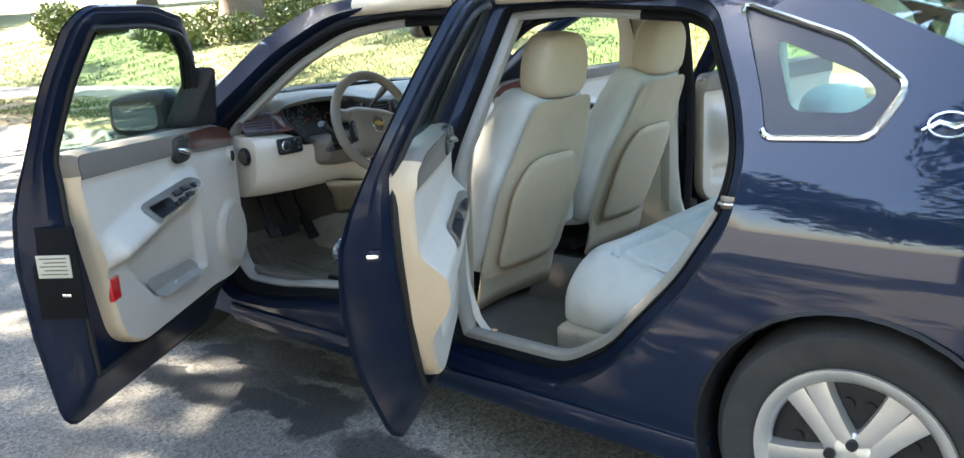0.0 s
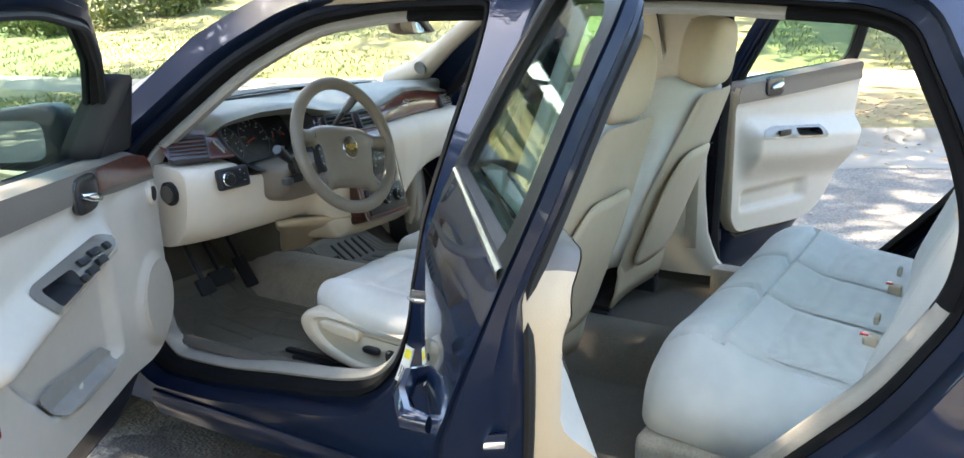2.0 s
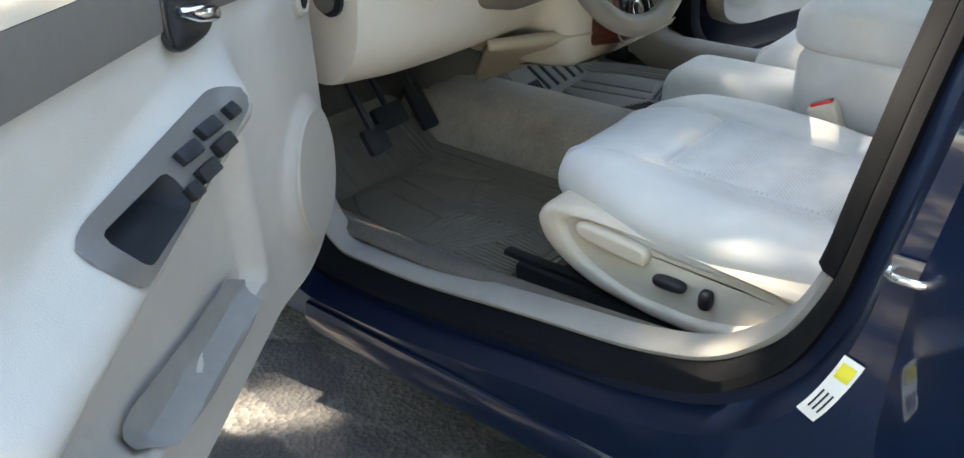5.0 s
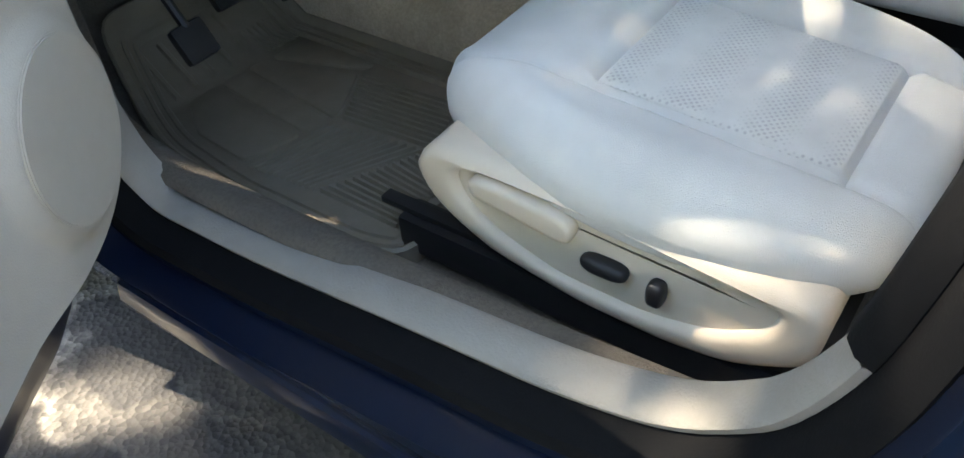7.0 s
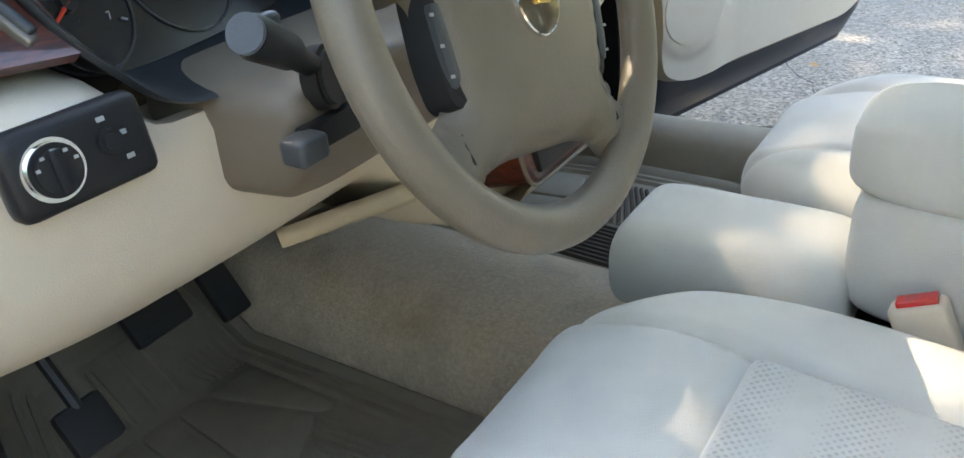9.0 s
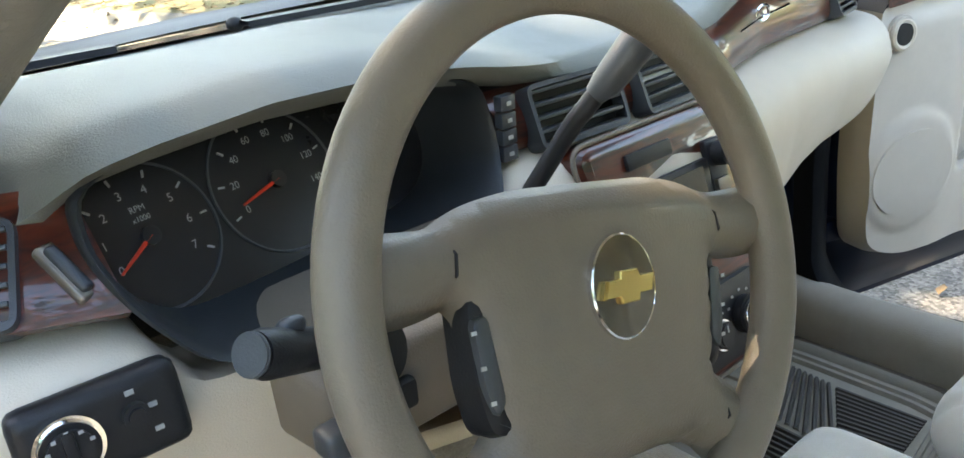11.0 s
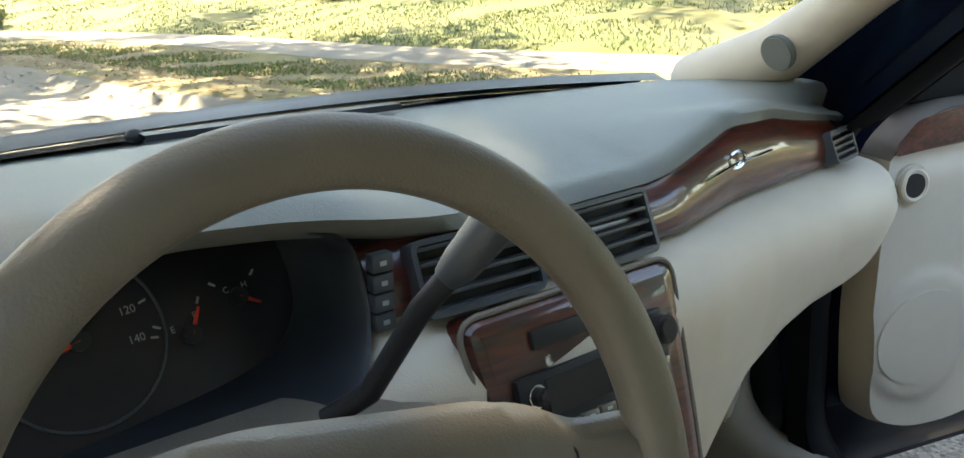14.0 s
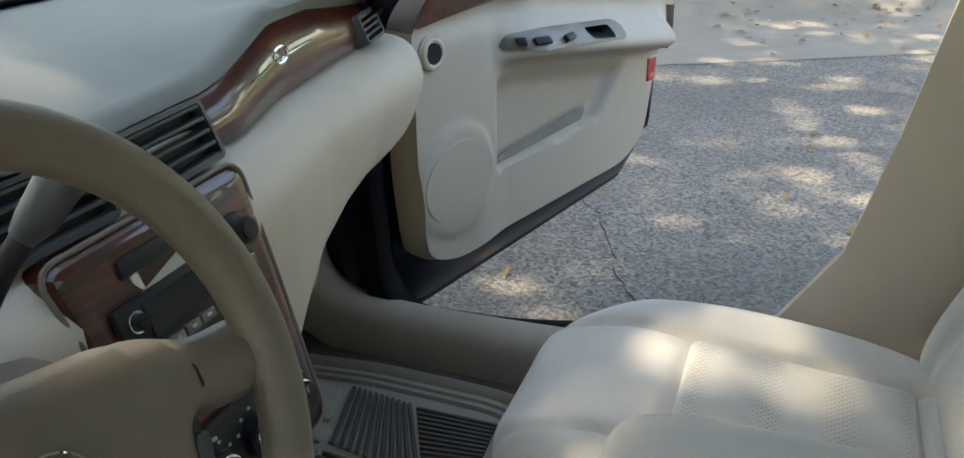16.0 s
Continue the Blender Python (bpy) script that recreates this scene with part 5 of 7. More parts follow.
# lower body: bulging cream panel with end roundings
rows = []
for x in np.linspace(-0.77, 0.803, 112):
    drv = 1 - step01(x, -0.30, -0.15)
    endr = 0.06 * abs(x / 0.77) ** 8 if x < 0 else 0.035 * (x / 0.803) ** 14
    yl, zl = face_y(x) + 0.004, band_low(x)
    dip = step01(x, -0.605, -0.56) * (1 - step01(x, -0.25, -0.19))
    pts_d = [(yl, zl - 0.075 * dip), (0.90, 0.935 - 0.075 * dip), (0.842, 0.925 - 0.045 * dip), (0.820, 0.90 - 0.022 * dip), (0.822, 0.84), (0.838, 0.765), (0.873, 0.715), (0.932, 0.688), (1.06, 0.70)]
    ctr = bump1(x, -0.017, 0.16)
    y2 = min(yl, 0.985)
    sweep = lerp_table(x, [0.10, 0.20, 0.37, 0.48, 0.77], [0.57, 0.62, 0.690, 0.718, 0.745])
    pts_p = [(yl, zl), (y2 - 0.040, zl - 0.008), (y2 - 0.074, zl - 0.030), (y2 - 0.088, zl - 0.070), (y2 - 0.082, 0.5 * (zl - 0.07 + sweep) + 0.03), (y2 - 0.055 - 0.02 * ctr, sweep + 0.028), (y2 - 0.01 - 0.02 * ctr, sweep + 0.004), (y2 + 0.05, sweep - 0.004), (1.16, sweep - 0.004)]
    rows.append([Vector((x, a * drv + c * (1 - drv) + endr, b * drv + d * (1 - drv))) for (a, b), (c, d) in zip(pts_d, pts_p)])
fine = []
for r in rows:
    fine.append(spline(r, 28))
low = part("lower_panel", loft(fine, closed=False), CREAM, dash, "cream lower dashboard panel", angle=60)
for sx in (-1, 1):
    prof = [Vector(p) for p in fine[0 if sx < 0 else -1]]
    bm = bmesh.new()
    bm.faces.new([bm.verts.new(p) for p in prof + [Vector((prof[0].x, 1.36, 0.60)), Vector((prof[0].x, 1.36, 1.03))]])
    bmesh.ops.triangulate(bm, faces=bm.faces)
    part("dash_end_cap", bm, CREAM, dash)
# veneer band on the passenger side and round the vents
XB = np.linspace(-0.204, 0.76, 60)
def bowed(x):
    """Section of the veneer: bowed out between its edges, with a rolled lower lip."""
    t, b = band_top(x) - 0.001, band_low(x) + 0.004
    return [(0.016, t)] + [(0.008 - 0.024 * k - 0.044 * k * (1 - k), t + (b - t) * (0.03 + 0.97 * k)) for k in np.linspace(0, 1, 9)] + [(-0.004, b - 0.006)]


part("veneer_band", loft([[Vector((x, face_y(x) + dy, z)) for dy, z in bowed(x)] for x in XB], closed=False), WOOD, dash, "glossy dark burl veneer strip", angle=60)


def left_y(x):
    """Front of the veneer's lower edge beside the driver's vent."""
    return lerp_table(x, [-0.77, -0.72, -0.607, -0.58], [0.935, 0.905, 0.846, 0.835])


XL = np.linspace(-0.77, -0.604, 16)
part("veneer_band", loft([[Vector((x, left_y(x) + dy, z)) for dy, z in ((0.082, 1.030), (0.070, 1.022), (0.035, 0.988), (0.004, 0.958), (0.0, 0.952), (0.012, 0.944))] for x in XL], closed=False), WOOD, dash, "glossy dark wood trim round the side vent", angle=60)
ex = 0.363
em = part("dash_emblem", tube([Vector((ex + 0.017 * math.cos(a), face_y(ex) - 0.016, 1.0 + 0.011 * math.sin(a))) for a in np.linspace(0, 2 * math.pi, 24, endpoint=False)], 0.0025, 6, closed=True), CHROME, dash)
part("emblem_bar", tube([Vector((x, face_y(x) - 0.015, 0.994 + 0.02 * (x - ex))) for x in np.linspace(ex - 0.10, ex + 0.10, 12)], 0.0022, 6), CHROME, dash)


def vent(x0, x1, zc, h, tilt, slats=5, face=None, proud=0.027):
    """An air vent with its frame and slats, set in the band."""
    face = face or face_y
    p0, p1 = Vector((x0, face(x0) - proud, zc)), Vector((x1, face(x1) - proud, zc))
    ax = (p1 - p0).normalized()
    up = Vector((0, math.sin(radians(tilt)), math.cos(radians(tilt))))
    up = (up - ax * up.dot(ax)).normalized()
    nrm = up.cross(ax)
    R = Matrix((ax, nrm, up)).transposed().to_4x4()
    c, w = (p0 + p1) / 2, (p1 - p0).length
    fr = bmesh.new()
    o = rounded([(-w / 2, -h / 2), (w / 2, -h / 2), (w / 2, h / 2), (-w / 2, h / 2)], 0.012, 4)
    loft([[c + R @ Vector((p.x, d, p.y)) for p in inset(o, i)] for i, d in ((0, 0.022), (0, -0.004), (0.005, -0.004), (0.007, 0.014))], bm=fr)
    v = part("air_vent", fr, SLAT, dash, "black slatted air vent")
    part("vent_back", box(c + R @ Vector((0, 0.013, 0)), (w - 0.008, 0.003, h - 0.008), 0, m=R), RUBBER, v)
    for k in range(slats):
        z = -h / 2 + h * (k + 0.5) / slats
        part("slat", box(c + R @ Vector((0, 0.003, z)), (w - 0.012, 0.013, 0.0042), 0.0015, m=R @ Matrix.Rotation(radians(14), 4, "X")), SLAT, v)


vent(-0.760, -0.656, 0.986, 0.084, 46, 6, lambda x: left_y(x) + 0.034, 0.006)
vent(-0.168, -0.034, 0.980, 0.070, 22)
vent(-0.004, 0.130, 0.980, 0.070, 22)
vent(0.645, 0.735, 0.970, 0.052, 22)
# thumbwheels of the vents, in bright bezels
TW = Matrix.Translation((-0.630, left_y(-0.630) + 0.026, 0.980)) @ Matrix.Rotation(radians(24), 4, "Z") @ Matrix.Rotation(radians(-46), 4, "X")
tw_ = part("vent_thumbwheel", box((0, 0, 0), (0.017, 0.010, 0.052), 0.004, 3), SATIN, dash, "slate thumbwheel in a satin bezel")
tw_.matrix_basis = TW
part("wheel_grip", box((0, -0.004, 0), (0.010, 0.012, 0.042), 0.004, 3), SLAT, tw_)
for xw in (-0.085, 0.078):
    tw_ = part("vent_thumbwheel", tube([Vector((xw + 0.020 * math.copysign(abs(math.cos(a)) ** 0.5, math.cos(a)), face_y(xw) - 0.021, 0.9395 + 0.0055 * math.copysign(abs(math.sin(a)) ** 0.7, math.sin(a)))) for a in np.linspace(0, 2 * math.pi, 28, endpoint=False)], 0.0016, 6, closed=True), CHROME, dash)
    part("wheel_grip", box((xw, face_y(xw) - 0.018, 0.9395), (0.036, 0.006, 0.008), 0.002), BLACK, tw_)

# defroster slots on the pad
for xa, xb in ((-0.62, -0.42), (-0.25, 0.10)):
    part("defroster_slot", loft([[Vector((x, y, 1.062 - 0.0 * x + dz)) for y, dz in ((1.30, -0.006), (1.302, 0.002), (1.325, 0.002), (1.327, -0.006))] for x in np.linspace(xa, xb, 8)], closed=False), BLACK, dash)
part("sun_sensor", pad((-0.25, 1.34, 1.058), (0.012, 0.012, 0.010), 2, 16, 8), BLACK, dash)

# instrument cluster: a dished dark surround and a tilted dial face
CM = Matrix.Translation((-0.43, 0.956, 0.962)) @ Matrix.Rotation(radians(11), 4, "Z") @ Matrix.Rotation(radians(-26), 4, "X")


def dial_y(x, z):
    return 0.956 + 0.20 * (x + 0.43) + 0.49 * (z - 0.962)


rim_o = [(-0.610, 0.850, 0.966), (-0.590, 0.826, 0.932), (-0.562, 0.813, 0.903), (-0.52, 0.808, 0.893), (-0.42, 0.808, 0.889), (-0.31, 0.815, 0.893), (-0.245, 0.846, 0.908), (-0.211, 0.880, 0.945),
         (-0.208, 0.893, 0.99), (-0.224, 0.897, 1.028), (-0.29, 0.899, 1.046), (-0.37, 0.899, 1.052), (-0.45, 0.899, 1.054), (-0.54, 0.899, 1.047), (-0.603, 0.897, 1.032), (-0.616, 0.880, 1.0)]
rim_i = [(-0.592, 0.955), (-0.580, 0.932), (-0.556, 0.914), (-0.52, 0.907), (-0.42, 0.904), (-0.31, 0.907), (-0.258, 0.918), (-0.232, 0.945), (-0.229, 0.985), (-0.243, 1.016), (-0.29, 1.032), (-0.37, 1.038), (-0.45, 1.039), (-0.54, 1.033), (-0.588, 1.018), (-0.597, 0.99)]
rim_i = [(x, dial_y(x, z) - 0.002, z) for x, z in rim_i]
lo, li = spline(rim_o, 96, closed=True), spline(rim_i, 96, closed=True)
mid_c = Vector((-0.41, 0.90, 0.965))
layers = [[p + (mid_c - p) * k + Vector((0, dy, 0)) for p in lo] for k, dy in ((-0.004, 0.014), (-0.004, 0.004), (0.012, -0.001), (0.035, 0.004))]
layers += [[p.lerp(q, k) + Vector((0, 0.010 * math.sin(math.pi * k), 0)) for p, q in zip(layers[-1], li)] for k in (0.3, 0.6, 0.85, 1.0)]
part("cluster_surround", loft(layers), SURR, dash, "dark slate cluster surround", angle=60)
face_loop = [CM.inverted() @ p for p in li]
cl = part("gauge_binnacle", loft([[Vector((p.x, 0.0, p.z)) for p in face_loop], [Vector((p.x, 0.004, p.z)) for p in face_loop]], cap=(True, True)), LENS, dash, "black gauge face with dim white dials", angle=30)
cl.matrix_basis = CM
DIALP = mat("dim_dial_print", (0.34, 0.34, 0.33), 0.6, vary=0.03)


def gauge(c, r, n, a0, a1, needle):
    for k in range(n):
        a = radians(a0 + (a1 - a0) * k / (n - 1))
        part("dial_mark", box(c + Vector((r * math.cos(a), -0.002, r * math.sin(a))), (0.006, 0.002, 0.0016), 0, m=Matrix.Rotation(-a, 4, "Y")), DIALP, cl)
    a = radians(needle)
    part("needle", tube([c + Vector((0, -0.004, 0)), c + Vector((0.8 * r * math.cos(a), -0.004, 0.8 * r * math.sin(a)))], [0.0022, 0.0012], 6), REDN, cl)
    part("dial_hub", disc(c + Vector((0, -0.003, 0)), (0, 1, 0), 0.008, 0.006, 16), BLACK, cl)


GY = 0.0


def numeral(text, x, z, size, parent, y=GY - 0.0015, material=None):
    cu = bpy.data.curves.new("numeral", "FONT")
    cu.body, cu.size, cu.align_x, cu.align_y = text, size, "CENTER", "CENTER"
    ob = bpy.data.objects.new("numeral_tmp", cu)
    me = bpy.data.meshes.new_from_object(ob)
    bpy.data.objects.remove(ob)
    me.materials.append(material or DIALP)
    t = new("numeral", me)
    t.parent = parent
    t.matrix_basis = Matrix.Translation((x, y, z)) @ Matrix.Rotation(radians(90), 4, "X")
    return t


def dial(cx, cz, r, texts, a0, a1, needle, size):
    c = Vector((cx, GY, cz))
    gauge(c, r, len(texts), a0, a1, needle)
    for k, tx in enumerate(texts):
        a = radians(a0 + (a1 - a0) * k / (len(texts) - 1))
        numeral(tx, cx + (r - 0.014) * math.cos(a), cz + (r - 0.013) * math.sin(a), size, cl)


for cx, cz, r in ((-0.123, 0.006, 0.062), (0.012, 0.010, 0.068)):
    part("dial_ring", tube([Vector((cx + r * math.cos(a), -0.001, cz + r * math.sin(a))) for a in np.linspace(0, 2 * math.pi, 48, endpoint=False)], 0.0014, 5, closed=True), SLAT, cl)
dial(-0.123, 0.006, 0.052, "01234567", 207, -32, 209, 0.0105)
dial(0.012, 0.010, 0.058, ["0", "20", "40", "60", "80", "100", "120", "140"], 200, -16, 193, 0.0095)
dial(0.098, -0.014, 0.030, ["E", "F"], 150, 60, 58, 0.008)
dial(0.150, 0.004, 0.026, ["C", "H"], 140, 40, -32, 0.008)
numeral("RPM", -0.123, 0.030, 0.0075, cl)
numeral("x1000", -0.123, 0.0215, 0.0065, cl)

# light switch panel
LS = Matrix.Translation((-0.652, 0.815, 0.895)) @ Matrix.Rotation(radians(-8), 4, "X") @ Matrix.Rotation(radians(-4), 4, "Z")
lp = part("light_switch_panel", box((0.002, 0, 0), (0.110, 0.026, 0.064), 0.012, 3), BLACK, dash, "black headlight switch panel")
lp.matrix_basis = LS
part("knob_ring", disc((-0.022, -0.013, 0.0), (0, 1, 0), 0.0225, 0.012, 40, 0.003), CHROME, lp)
part("knob", disc((-0.022, -0.016, 0.0), (0, 1, 0), 0.019, 0.016, 40, 0.004), BLACK, lp)
part("knob_grip", box((-0.022, -0.024, 0.0), (0.008, 0.006, 0.030), 0.003), BLACK, lp)
for k in range(5):
    ka = radians(20 + 35 * k)
    part("symbol", box((-0.022 + 0.0145 * math.cos(ka), -0.0245, 0.0145 * math.sin(ka)), (0.003, 0.001, 0.0022), 0), DIALP, lp)
part("dimmer", disc((0.022, -0.016, 0.004), (0, 1, 0), 0.009, 0.012, 20, 0.003), BLACK, lp)
for dx, dz in ((0.022, 0.02), (0.034, 0.006), (0.034, -0.012)):
    part("symbol", box((dx, -0.0135, dz), (0.006, 0.001, 0.0035), 0), DIALP, lp)
# round outlet on the dash end
vo = part("end_outlet", disc((-0.772, 0.95, 0.858), (1, 0, 0.05), 0.036, 0.022, 40, 0.005), BLACK, dash, "round black outlet in the dashboard end")
part("outlet_bowl", disc((-0.785, 0.95, 0.858), (1, 0, 0), 0.026, 0.006, 32), CARPET_D, vo)

# centre stack
ST = Matrix.Translation((-0.017, 0.800, 0.795)) @ Matrix.Rotation(radians(-16), 4, "X")
o = rounded([(-0.105, -0.158), (0.118, -0.158), (0.128, 0.0), (0.134, 0.155), (-0.134, 0.155), (-0.112, 0.02)], 0.020, 5)
b = loft([[ST @ Vector((p.x, d, p.y)) for p in inset(o, i)] for i, d in ((-0.004, 0.10), (-0.003, -0.002), (0.003, -0.008), (0.009, -0.010), (0.013, -0.0105))], cap=(False, True))
stack = part("console_face", b, WOOD, dash, "glossy wood veneer centre stack", angle=14)
SR = Matrix.Rotation(radians(-16), 4, "X")
ax = SR @ Vector((0, 1, 0))
rad_ = part("radio", box(ST @ Vector((-0.018, -0.0145, 0.043)), (0.160, 0.010, 0.110), 0.004, 2, m=SR), BLACK, stack, "black car radio with a dark display")
part("radio_tower", box(ST @ Vector((0.079, -0.0145, 0.045)), (0.034, 0.010, 0.142), 0.004, 2, m=SR), BLACK, rad_)
part("display", box(ST @ Vector((-0.010, -0.0200, 0.074)), (0.115, 0.002, 0.034), 0.0, m=SR), LENS, rad_)
part("knob", disc(ST @ Vector((-0.080, -0.026, 0.080)), ax, 0.0085, 0.016, 20, 0.003), BLACK, rad_)
part("knob_ring", disc(ST @ Vector((-0.080, -0.021, 0.080)), ax, 0.0105, 0.005, 20, 0.001), CHROME, rad_)
part("knob", disc(ST @ Vector((0.078, -0.030, 0.098)), ax, 0.0145, 0.024, 24, 0.004), BLACK, rad_)
for k in range(6):
    part("radio_button", box(ST @ Vector((-0.070 + 0.0225 * k, -0.021, 0.044)), (0.0195, 0.008, 0.011), 0.002, m=SR), SATIN, rad_)
    part("button_mark", box(ST @ Vector((-0.070 + 0.0225 * k, -0.0253, 0.045)), (0.006, 0.001, 0.003), 0, m=SR), DIALP, rad_)
for k in range(4):
    part("radio_button", box(ST @ Vector((0.077, -0.021, 0.062 - 0.021 * k)), (0.024, 0.008, 0.015), 0.002, m=SR), SATIN, rad_)
part("disc_slot", box(ST @ Vector((-0.02, -0.0195, 0.020)), (0.125, 0.003, 0.006), 0.001, m=SR), RUBBER, rad_)
part("clock_window", box(ST @ Vector((-0.030, -0.0125, 0.126)), (0.078, 0.006, 0.018), 0.003, m=SR), BLACK, stack)
hv = part("heater_panel", box(ST @ Vector((0.004, -0.013, -0.098)), (0.200, 0.012, 0.096), 0.008, 2, m=SR), BLACK, stack, "black heater control panel with chrome-ringed knobs")
for dx in (-0.066, 0.0, 0.066):
    k_ = part("knob_ring", disc(ST @ Vector((dx, -0.026, -0.098)), ax, 0.0235, 0.016, 36, 0.003), BLACK, hv)
    part("knob_bezel", disc(ST @ Vector((dx, -0.035, -0.098)), ax, 0.0185, 0.004, 36, 0.001), CHROME, hv)
    part("knob", disc(ST @ Vector((dx, -0.037, -0.098)), ax, 0.0160, 0.012, 36, 0.003), BLACK, hv)
    part("knob_mark", box(ST @ Vector((dx, -0.0435, -0.090)), (0.002, 0.001, 0.008), 0, m=SR), DIALP, hv)
    for a in (-60, -30, 0, 30, 60):
        part("symbol", box(ST @ Vector((dx + 0.030 * math.sin(radians(a)), -0.0195, -0.098 + 0.030 * math.cos(radians(a)))), (0.004, 0.001, 0.003), 0, m=SR), DIALP, hv)
part("stack_frame", tube([ST @ Vector((p.x, -0.003, p.y)) for p in inset(o, -0.005)], 0.0030, 8, closed=True), TAUPE, stack)
part("stack_side", loft([[ST @ Vector((0.124 + w, d, z)) for z in np.linspace(-0.16, 0.15, 12)] for w, d in ((0.002, 0.0), (0.010, 0.01), (0.020, 0.04), (0.03, 0.14))], closed=False), CREAM, stack, "cream cheek of the centre stack", angle=60)
part("stack_foot", loft([[Vector((x, y, z)) for x in np.linspace(-0.13, 0.13, 12)] for y, z in ((0.755, 0.642), (0.768, 0.622), (0.83, 0.585), (0.94, 0.555), (1.15, 0.53))], closed=False), CREAM_D, dash, "tan lower console")
# switch strip beside the cluster
for k in range(4):
    part("strip_button", box((-0.198, face_y(-0.198) - 0.020, 1.004 - 0.0175 * k), (0.020, 0.012, 0.016), 0.002), SLAT, dash)
    part("button_mark", box((-0.198, face_y(-0.198) - 0.0265, 1.004 - 0.0175 * k), (0.006, 0.001, 0.004), 0), DIALP, dash)
# knee panel
left_ = spline([(-0.43, 0.885, 0.705), (-0.40, 0.91, 0.685), (-0.30, 1.01, 0.627), (-0.18, 1.14, 0.51)], 12)
right_ = spline([(-0.10, 0.835, 0.665), (-0.09, 0.88, 0.625), (-0.06, 0.99, 0.57), (-0.06, 1.14, 0.50)], 12)
kp = loft([[a.lerp(b_, k) for k in np.linspace(0, 1, 8)] for a, b_ in zip(left_, right_)], closed=False)
solid(part("knee_panel", kp, CREAM_D, dash, "tan knee panel under the column", angle=60), 0.02)

# ---- steering column and wheel ----
col = part("steering_column", loft([[Vector((-0.355 + w * math.copysign(abs(math.cos(a)) ** 0.4, math.cos(a)) * (1 + 0.13 * math.sin(a)), y + 0.75 * max(0.0, 0.845 - (zc + h * math.copysign(abs(math.sin(a)) ** 0.4, math.sin(a)))), zc + h * math.copysign(abs(math.sin(a)) ** 0.4, math.sin(a)))) for a in np.linspace(0, 2 * math.pi, 60, endpoint=False)]
                                   for y, w, h, zc in ((0.728, 0.145, 0.046, 0.850), (0.732, 0.158, 0.056, 0.848), (0.742, 0.165, 0.061, 0.846), (0.80, 0.168, 0.064, 0.843), (0.90, 0.168, 0.066, 0.838))], cap=(True, False)), TAUPE, car, "taupe steering column cover", angle=50)
part("tilt_slot", box((-0.490, 0.724, 0.868), (0.066, 0.012, 0.024), 0.004), RUBBER, col)
part("tilt_lever", box((-0.529, 0.714, 0.868), (0.032, 0.026, 0.022), 0.006, 3), SLAT, col)
st = part("indicator_stalk", tube([(-0.465, 0.745, 0.905), (-0.50, 0.725, 0.925), (-0.535, 0.706, 0.946), (-0.538, 0.704, 0.948), (-0.585, 0.682, 0.974), (-0.592, 0.679, 0.978)], [0.0095, 0.0095, 0.0105, 0.0135, 0.0155, 0.0135], 20), BLACK, col, "black indicator stalk")
part("stalk_tip", disc((-0.5945, 0.6778, 0.9795), (-0.8, -0.35, 0.45), 0.0135, 0.003, 24, 0.001), SLAT, st)
part("stalk_wheel", pad((-0.560, 0.694, 0.977), (0.010, 0.006, 0.006), 2.4, 16, 8), SLAT, st)
part("stalk_collar", disc((-0.480, 0.730, 0.907), (-0.35, 1, -0.15), 0.026, 0.020, 32, 0.004), RUBBER, st)
sh = part("gear_lever", tube([(-0.30, 0.80, 0.93), (-0.274, 0.781, 0.95), (-0.255, 0.74, 1.02), (-0.225, 0.71, 1.07)], [0.0085, 0.0085, 0.0085, 0.0085], 14), BLACK, col, "black column gear lever")
part("gear_knob", tube([(-0.244, 0.727, 1.042), (-0.236, 0.720, 1.052), (-0.212, 0.695, 1.095), (-0.205, 0.688, 1.108)], [0.009, 0.0135, 0.0170, 0.010], 16), SLAT, sh, "slate grip of the gear lever")

WT = radians(19)
SW = Matrix.Translation((-0.364, 0.612, 0.948)) @ Matrix.Rotation(-WT, 4, "X")       # wheel axes: x right, y away from the driver, z up
RR = 0.197
rim = part("steering_wheel", tube([SW @ Vector((RR * math.cos(a), 0, 0.014 + RR * math.sin(a))) for a in np.linspace(0, 2 * math.pi, 96, endpoint=False)], 0.0172, 20, closed=True, flat=1.15), WHEELHIDE, car, "taupe four-spoke steering wheel")
half_hub = [(0.0, 0.070), (0.07, 0.068), (0.110, 0.060), (0.132, 0.050), (0.188, 0.052), (0.196, 0.012), (0.152, 0.012), (0.124, 0.018), (0.113, 0.002), (0.108, -0.040), (0.101, -0.074), (0.112, -0.086), (0.148, -0.112), (0.118, -0.152), (0.084, -0.120), (0.055, -0.112), (0.0, -0.112)]
SWR = SW @ Matrix.Rotation(radians(12), 4, "Y")      # the wheel is turned a little to the right
hub = resample(dense(rounded(half_hub[1:-1] + [(-x, z) for x, z in half_hub[1:-1]][::-1], 0.016, 4), 0.012), 150)
hub_n = np.array([(p.x, p.y) for p in hub])


def hub_d(x, z):
    edge = math.sqrt(float(np.min((hub_n[:, 0] - x) ** 2 + (hub_n[:, 1] - z) ** 2)))
    r = math.hypot(x, z + 0.02)
    return 0.026 - 0.016 * step01(edge, 0.0, 0.013) - 0.010 * (1 - step01(r, 0.03, 0.15)) - 0.004 * step01(r, 0.13, 0.19)


